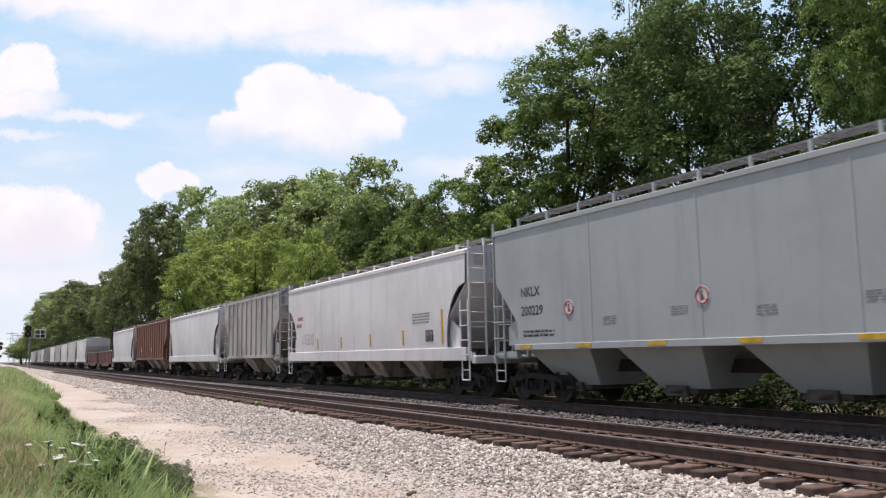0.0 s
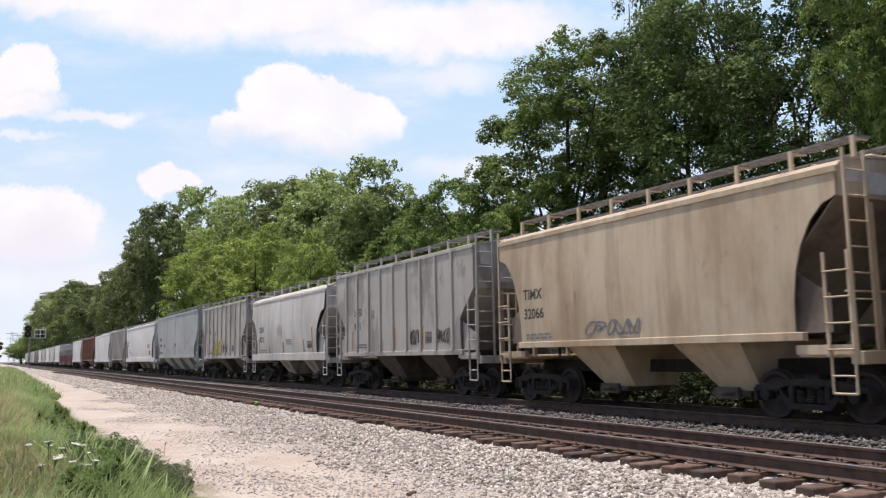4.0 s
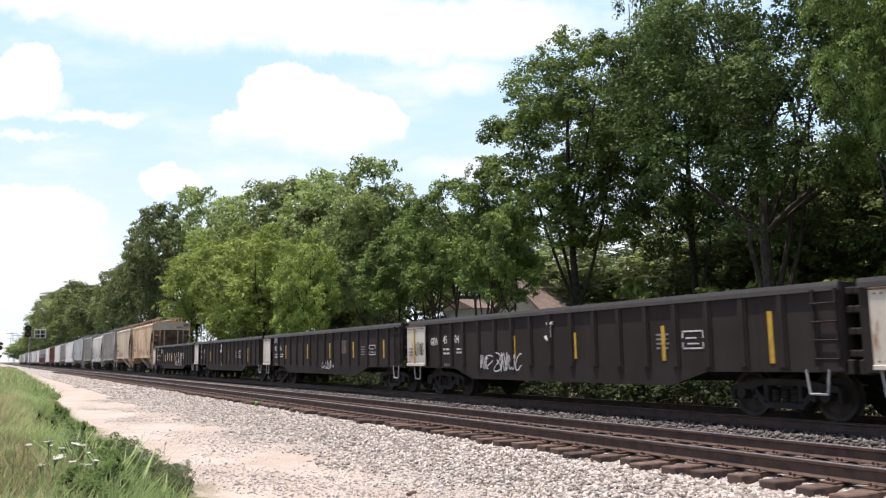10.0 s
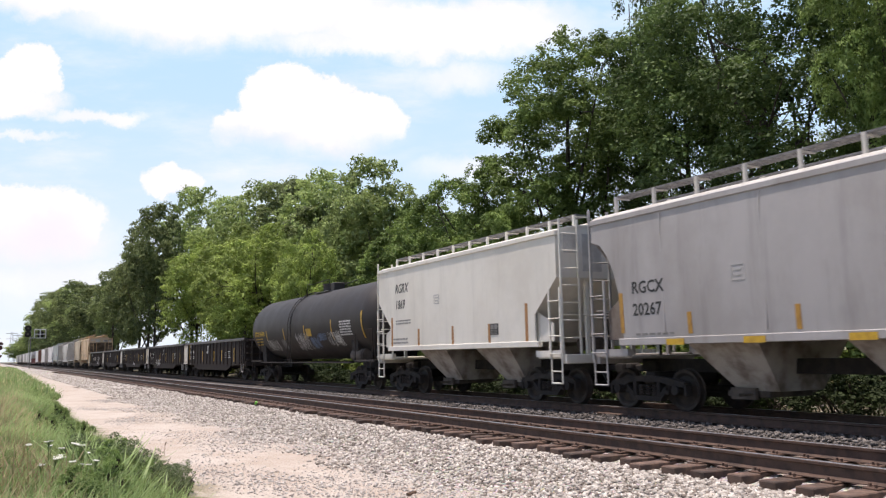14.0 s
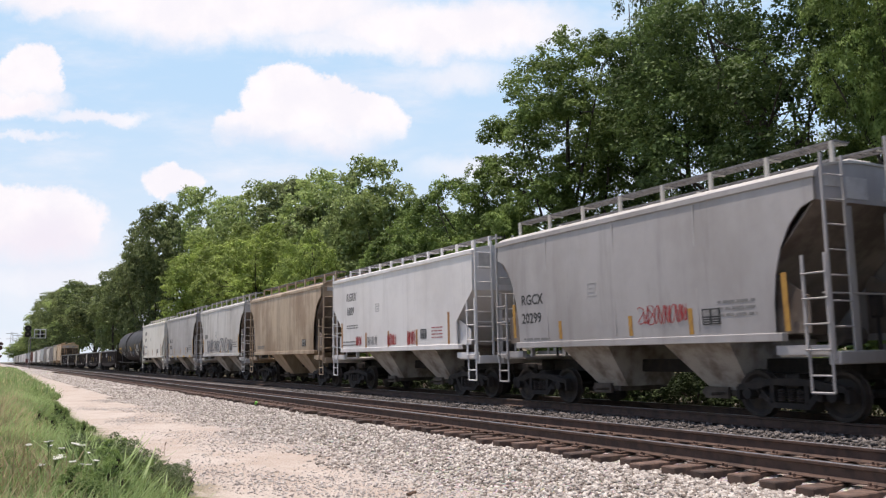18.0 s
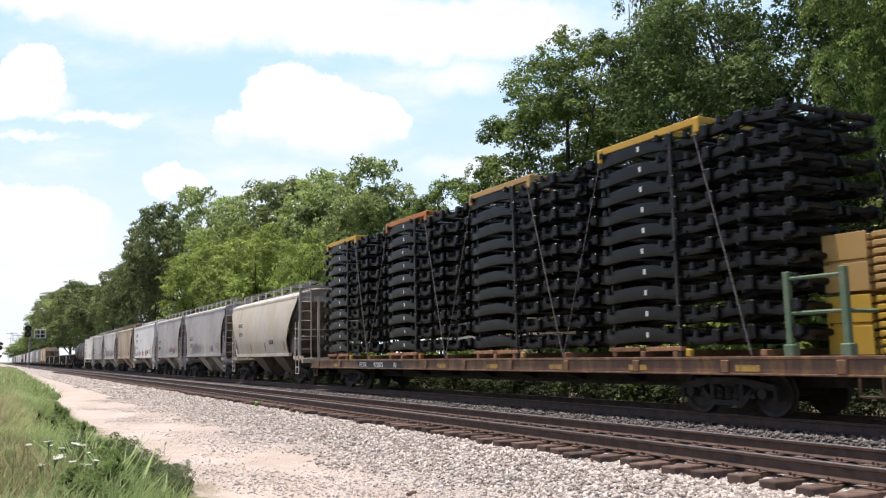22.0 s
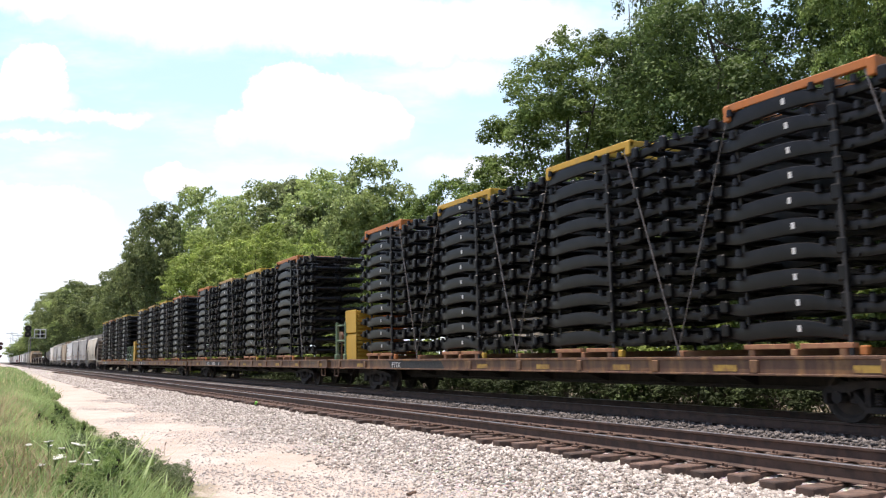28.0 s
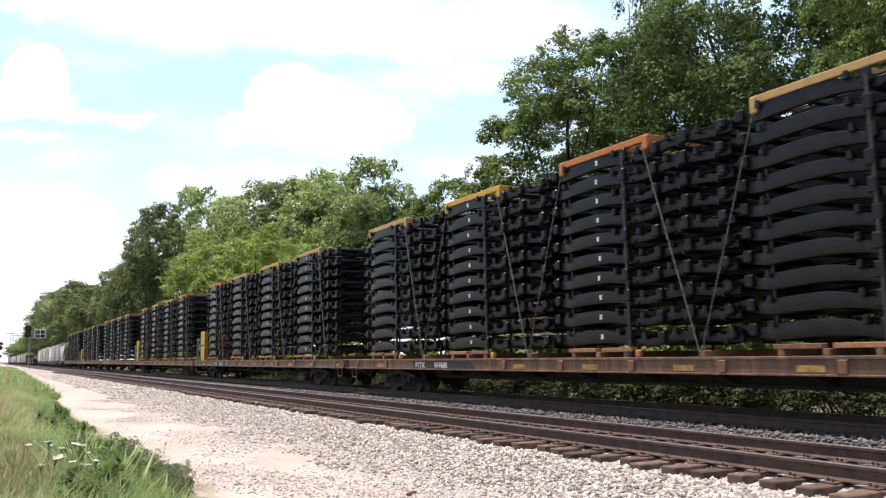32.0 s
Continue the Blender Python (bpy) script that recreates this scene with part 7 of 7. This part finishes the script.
def umbel(x, y, z, r, seed):
    """A wild carrot flower: a thin stem and a flat head of small white florets."""
    rng = random.Random(seed)
    f = thing("wild_carrot", "white wild carrot flower in the tall grass", "flower", "white flowers in the grass")
    z0 = ground_height(x, y)
    stem = Geo().tube((0, 0, 0), (0.03, 0.02, z - z0), 0.006, 5, 0.004)
    g = Geo()
    for k in range(26):
        a, q = rng.uniform(0, 6.28), r * math.sqrt(rng.uniform(0.02, 1))
        px, py, pz = 0.03 + q * math.cos(a), 0.02 + q * math.sin(a), z - z0 + 0.02 + 0.25 * q * q / r
        g.box(px - 0.011, px + 0.011, py - 0.011, py + 0.011, pz, pz + 0.008, 0.003)
        if k % 3 == 0:
            stem.tube((0.03, 0.02, z - z0 - 0.03), (px, py, pz), 0.002, 4)
    part("stem", stem, GRASS, f)
    part("flower_head", g, FLOWER, f, "flat white flower head")
    f.matrix_basis = pose(x, y, z0, rng.uniform(-8, 8), rng.uniform(-8, 8), 0)


for k, (x, y, z, r) in enumerate(((0.53, 9.0, 0.57, 0.05), (0.56, 9.0, 0.42, 0.075), (0.74, 9.0, 0.52, 0.045), (0.67, 9.1, 0.54, 0.04), (0.85, 9.3, 0.48, 0.045), (0.42, 8.6, 0.40, 0.04), (0.62, 8.4, 0.36, 0.035), (0.7, 8.6, 0.33, 0.035), (0.35, 9.6, 0.5, 0.04))):
    umbel(x, y, z - 0.10, r * 0.75, k)
rng = random.Random(91)
for k in range(9):
    x, y = rng.uniform(0.45, 0.85), rng.uniform(7.8, 9.6)
    umbel(x, y, ground_height(x, y) + rng.uniform(0.30, 0.46), rng.uniform(0.014, 0.026), 20 + k)


# ---- far things ----
PALE = surface("pale_steel", (0.62, 0.63, 0.64), (0.52, 0.53, 0.54), 2, 0.6, 0.1, 0.1, 0.002)
HOUSE_WALL = surface("cream_siding", (0.62, 0.54, 0.47), (0.55, 0.48, 0.42), 1.2, 0.8, 0, 0.2, 0.01)
HOUSE_ROOF = surface("brown_shingles", (0.16, 0.12, 0.10), (0.22, 0.17, 0.14), 3, 0.9, 0, 0.4, 0.02)


def signal_mast():
    s = thing("signal_mast", "railway signal mast with a railed platform and two signal heads", "railway signal")
    part("mast", Geo().tube((7.4, 200, -0.4), (7.4, 200, 8.9), 0.09, 10), GRATE, s)
    part("platform", Geo().box(7.2, 10.4, 199.6, 200.4, 6.2, 6.35), PALE, s)
    rail = Geo()
    for z in (7.1, 8.1):
        rail.tube((8.1, 199.6, z), (10.3, 199.6, z), 0.09)
    for x in (8.1, 9.2, 10.3):
        rail.tube((x, 199.6, 6.3), (x, 199.6, 8.1), 0.09)
    part("railing", rail, PALE, s)
    part("relay_box", Geo().box(8.7, 9.9, 199.8, 200.2, 6.4, 7.7, 0.05), BLACKISH, s)
    for z in (8.35, 7.1):
        h = part("signal_head", Geo().tube((6.85, 199.9, z), (6.85, 199.8, z), 0.68, 18), BLACKISH, s, "round black signal head")
        part("lens", Geo().tube((6.85, 199.8, z), (6.85, 199.7, z), 0.2, 12), UNDER, h)
    part("ladder", ladder_geo(-0.3, 6.2, 0.5, 0.5, 0.03), PALE, s, at=pose(7.1, 199.7, 0))


signal_mast()


def pylon(x, y, h):
    p = thing("power_pylon", "pale lattice power pylon in the hazy distance", "pylon", "distant pylons")
    for sx in (-1, 1):
        for sy in (-1, 1):
            part("leg", Geo().tube((sx * 1.6, sy * 1.6, -0.5), (sx * 0.5, sy * 0.5, h), 0.14, 5, 0.1), PALE, p)
    for k in range(7):
        z0, z1 = h * k / 7, h * (k + 1) / 7
        w0, w1 = 1.6 - 1.1 * k / 7, 1.6 - 1.1 * (k + 1) / 7
        g = Geo()
        for s in (-1, 1):
            g.tube((-w0, s * w0, z0), (w1, s * w1, z1), 0.07, 4).tube((w0, s * w0, z0), (-w1, s * w1, z1), 0.07, 4)
        part("lattice", g, PALE, p)
    for z in (h * 0.78, h * 0.95):
        part("cross_arm", Geo().box(-3.2, 3.2, -0.2, 0.2, z, z + 0.3), PALE, p)
    p.matrix_basis = pose(x, y, -0.3)


pylon(11.4, 600, 20.5)
pylon(15.2, 612, 19.4)


def house():
    h = thing("house", "cream house with a brown gabled roof behind the trees", "house")
    w, d, e, r = 6.0, 7.0, 4.3, 6.3
    part("wall", Geo().prism([(-w / 2, -0.3), (w / 2, -0.3), (w / 2, e), (0, r), (-w / 2, e)], 0, -d / 2, d / 2), HOUSE_WALL, h)
    for s in (-1, 1):
        ru = [(s * 0.0, r + 0.12), (s * (w / 2 + 0.5), e - 0.25), (s * (w / 2 + 0.5), e - 0.40), (0.0, r - 0.02)]
        part("roof", Geo().prism(ru, 0, -d / 2 - 0.4, d / 2 + 0.4), HOUSE_ROOF, h)
    for y in (-1.5, 1.5):
        f = part("window", Geo().box(-0.06, 0.02, y - 0.55, y + 0.55, 1.4, 2.8).box(-0.08, 0.0, y - 0.03, y + 0.03, 1.4, 2.8), WHITE_INK, h, at=pose(-d / 2, 0, 0))
        part("pane", Geo().box(-0.07, -0.05, y - 0.45, y + 0.45, 1.5, 2.7), INK, f)
    h.matrix_basis = pose(37.5, 51.0, 0.08)
    shed = thing("shed", "pale grey shed beyond the thin-stemmed trees", "shed")
    part("wall", Geo().box(-2.5, 2.5, -2.6, 2.6, -0.3, 4.9), PALE, shed)
    part("roof", Geo().prism([(-2.9, 4.8), (2.9, 4.8), (0, 5.7)], 0, -2.8, 2.8), HOUSE_ROOF, shed)
    shed.matrix_basis = pose(36.8, 60.3, 0.08)


house()

STICK = surface("weathered_stick", (0.13, 0.08, 0.055), (0.20, 0.14, 0.10), 6, 0.9, 0, 0.5, 0.004)
for x, y, a, ln, label in ((4.67, 9.47, 8, 0.16, "short rusty iron piece on the gravel"), (6.4, 49.4, 100, 1.4, "weathered branch lying on the dirt road"), (4.9, 58, 95, 1.6, "weathered branch lying on the dirt road")):
    g = Geo().tube((-ln / 2, 0, 0.025), (ln / 3, 0.02, 0.04), 0.022, 6, 0.018).tube((ln / 3, 0.02, 0.04), (ln / 2, 0.05, 0.02), 0.018, 6, 0.01)
    tagged(part("stick", g, STICK, at=pose(x, y, ground_height(x, y), 0, 0, a)), label, "stick")
g = Geo().tube((0, 0, 0), (0.05, 0.1, 0.62), 0.008, 5).tube((0.03, 0.06, 0.35), (-0.1, 0.12, 0.5), 0.005, 5)
for k in range(5):
    g.box(0.03 + 0.01 * k, 0.07 + 0.01 * k, 0.09, 0.13, 0.52 + 0.03 * k, 0.55 + 0.03 * k, 0.008)
tagged(part("dead_stalk", g, STICK, at=pose(2.75, 15.4, -0.45) @ Matrix.Scale(0.4, 4)), "dead brown weed stalk at the roadside", "plant")
BOTTLE = surface("green_plastic", (0.18, 0.55, 0.06), (0.14, 0.45, 0.05), 6, 0.3, 0, 0.1, 0.002)
tagged(part("plastic_bottle", Geo().tube((0, 0, 0), (0.22, 0.04, 0.02), 0.045, 10).tube((0.22, 0.04, 0.02), (0.3, 0.055, 0.03), 0.03, 10, 0.018), BOTTLE, at=pose(7.55, 26.6, -0.2, 0, 0, 60), smooth=True),
       "bright green plastic bottle beside the ties", "bottle")


# ---- loose stones ----
def stones(name, label, mat, seed, n, x0, x1, y0, y1, size, power=1.0, lift=0.0, patchy=False, edge=0.0):
    """Broken stone: uneven eight-sided lumps that lie on the ground."""
    rng = np.random.default_rng(seed)
    x = rng.uniform(x0, x1, n)
    y = y0 + (y1 - y0) * rng.uniform(0, 1, n) ** power
    if edge:
        keep = (x - x0) / edge + 0.25 * np.sin(y * 1.1) + 0.2 * np.sin(y * 2.7 + x) > rng.uniform(0, 1, n)
        x, y = x[keep], y[keep]
        n = len(x)
    if patchy:
        keep = np.sin(x * 2.1 + np.sin(y * 0.6) * 2) + np.sin(y * 0.9 + x) + rng.normal(size=n) * 0.8 + (x - 3.6) * 0.9 - (y - 9) * 0.04 > 0.2
        x, y = x[keep], y[keep]
        n = len(x)
    r = size * rng.uniform(0.45, 1.0, n) ** 1.4 * 1.5
    base = np.array([[1, 0, 0], [0, 1, 0], [-1, 0, 0], [0, -1, 0], [0, 0, 1], [0, 0, -1]], float)
    a = rng.uniform(0, 2 * math.pi, n)
    v = base[None] * rng.uniform(0.6, 1.25, (n, 6, 1)) + rng.normal(size=(n, 6, 3)) * 0.18
    tilt = unit(rng.normal(size=(n, 3)))
    v = v + np.cross(tilt[:, None, :], v) * 0.6
    v[:, :, 2] *= 0.75
    v *= r[:, None, None]
    z = HEIGHTS(x) + r * 0.25 + lift
    v += np.stack([x, y, z], 1)[:, None, :]
    f = np.array([[0, 1, 4], [1, 2, 4], [2, 3, 4], [3, 0, 4], [1, 0, 5], [2, 1, 5], [3, 2, 5], [0, 3, 5]])
    faces = (f[None] + (np.arange(n) * 6)[:, None, None]).reshape(-1)
    me = bpy.data.meshes.new(name)
    me.vertices.add(n * 6)
    me.vertices.foreach_set("co", v.astype(np.float32).ravel())
    m = n * 8
    me.loops.add(m * 3)
    me.loops.foreach_set("vertex_index", faces.astype(np.int32))
    me.polygons.add(m)
    me.polygons.foreach_set("loop_start", np.arange(0, m * 3, 3, dtype=np.int32))
    me.polygons.foreach_set("loop_total", np.full(m, 3, dtype=np.int32))
    me.update(calc_edges=True)
    me.materials.append(mat)
    return tagged(new(name, me), label, "gravel", kind="stuff")


def stone_paint(name, dark, light):
    m, n, l, b = material(name)
    geo = n.new("ShaderNodeNewGeometry")
    col = mixed(n, l, geo.outputs["Random Per Island"], dark, light)
    col = mixed(n, l, ramp(n, l, noise_of(n, l, 30, 3), 0.4, 0.7, 0, 0.3), col, tuple(c * 0.7 for c in dark))
    l.new(col, b.inputs["Base Color"])
    b.inputs["Roughness"].default_value = 0.9
    return m


STONE = stone_paint("limestone", (0.17, 0.138, 0.112), (0.70, 0.645, 0.58))
DARK_STONE = stone_paint("dark_stone", (0.05, 0.043, 0.04), (0.19, 0.165, 0.15))
stones("ballast", "pale broken limestone ballast on the shoulder", STONE, 1, 40000, 4.7, 7.72, 5.5, 42, 0.030, 1.6, edge=1.5)
CRIB_STONE = stone_paint("rusty_stone", (0.09, 0.066, 0.053), (0.36, 0.30, 0.26))
stones("tie_end_ballast", "pale ballast round the tie ends", STONE, 9, 3000, 7.62, 8.2, 3.5, 36, 0.03, 1.5, -0.02)
stones("crib_ballast", "rust-stained ballast between the rails", CRIB_STONE, 2, 8000, 8.2, 10.3, 3.5, 30, 0.032, 1.4, -0.025)
stones("mid_ballast", "grey ballast between the two tracks", stone_paint("grey_stone", (0.05, 0.043, 0.039), (0.24, 0.215, 0.20)), 3, 11000, 10.1, 12.0, 2.5, 36, 0.036, 1.3)
stones("oily_ballast", "dark ballast under the train", DARK_STONE, 4, 9000, 11.9, 15.2, 2.5, 40, 0.036, 1.2)
stones("bank_rubble", "pale stones on the bank behind the train", stone_paint("bank_stone", (0.12, 0.105, 0.09), (0.46, 0.43, 0.39)), 5, 5200, 15.9, 20.0, 6, 60, 0.05, 1.2)
stones("far_ballast", "pale ballast shoulder further along the line", STONE, 7, 9000, 5.2, 7.72, 40, 110, 0.055, 1.3)
ROAD_STONE = stone_paint("road_gravel_stone", (0.33, 0.29, 0.255), (0.62, 0.58, 0.54))
stones("road_gravel", "loose pale gravel on the dirt road", ROAD_STONE, 6, 26000, 2.2, 5.6, 5.6, 40, 0.014, 1.9, patchy=True)

stones("road_stones", "scattered pale stones on the dirt road", ROAD_STONE, 8, 3500, 2.3, 5.6, 5.6, 40, 0.024, 1.6, patchy=True)

# ---- ties, plates and spikes of both tracks ----
TIE_MESH = Geo().box(-1.30, 1.30, -0.115, 0.115, -0.19, 0.0, 0.012).mesh("tie", TIE)
PLATE_MESH = Geo().box(-0.19, 0.19, -0.09, 0.09, 0.0, 0.022, 0.006).mesh("tie_plate", PLATE)
OLD_TIE = surface("dark_tie_wood", (0.035, 0.028, 0.025), (0.07, 0.055, 0.045), 4, 0.8, 0, 0.6, 0.01)
DARK_TIE = Geo().box(-1.30, 1.30, -0.115, 0.115, -0.19, 0.0, 0.012).mesh("tie", OLD_TIE)
rng = random.Random(11)
spikes = Geo()
for k in range(250):
    y = 5.736 - 0.115 - 2.4765 + k * 0.4953
    x = NEAR_C + 0.008 + rng.choice((-0.14, -0.06, -0.03, 0.0, 0.02, 0.05, 0.10)) + rng.uniform(-0.03, 0.03)
    part("tie", TIE_MESH, None, TRACK_NEAR, at=pose(x, y + rng.uniform(-0.02, 0.02), -0.205, 0, rng.uniform(-0.5, 0.5), rng.uniform(-2.2, 2.2)))
    if k < 150:
        for s in (-1, 1):
            part("tie_plate", PLATE_MESH, None, TRACK_NEAR, at=pose(NEAR_C + s * 0.7525, y, -0.204))
            for dx, dy in ((-0.11, 0.05), (0.11, -0.05), (-0.16, -0.05)):
                px, py = NEAR_C + s * 0.7525 + dx, y + dy
                spikes.box(px - 0.014, px + 0.014, py - 0.012, py + 0.012, -0.19, -0.145, 0.004)
tagged(part("spikes", spikes, PLATE, TRACK_NEAR), kind="stuff")
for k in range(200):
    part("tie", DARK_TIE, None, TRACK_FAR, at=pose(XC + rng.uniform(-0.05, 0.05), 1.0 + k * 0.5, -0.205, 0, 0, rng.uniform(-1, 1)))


def motions():
    """All that moves: the clouds' drift, and every car and its load at the train's pace, which quickens a little."""
    drift = [(0, Matrix.Rotation(radians(0.3), 4, "Z")), (16, Matrix.Identity(4)), (SECONDS, Matrix.Rotation(radians(-0.3), 4, "Z"))]
    walk(SKY, drift)
    way = [(0, 0.0), (8, 102.8), (16, 205.6), (20, 257.4), (24, 310.0), (SECONDS, 416.0)]
    for ob, u in MOVING:
        turn = ob.matrix_basis.to_3x3().to_4x4()
        x, z = ob.location.x, ob.location.z
        walk(ob, [(t, Matrix.Translation((XC + x, u + s, z)) @ turn) for t, s in way])


motions()
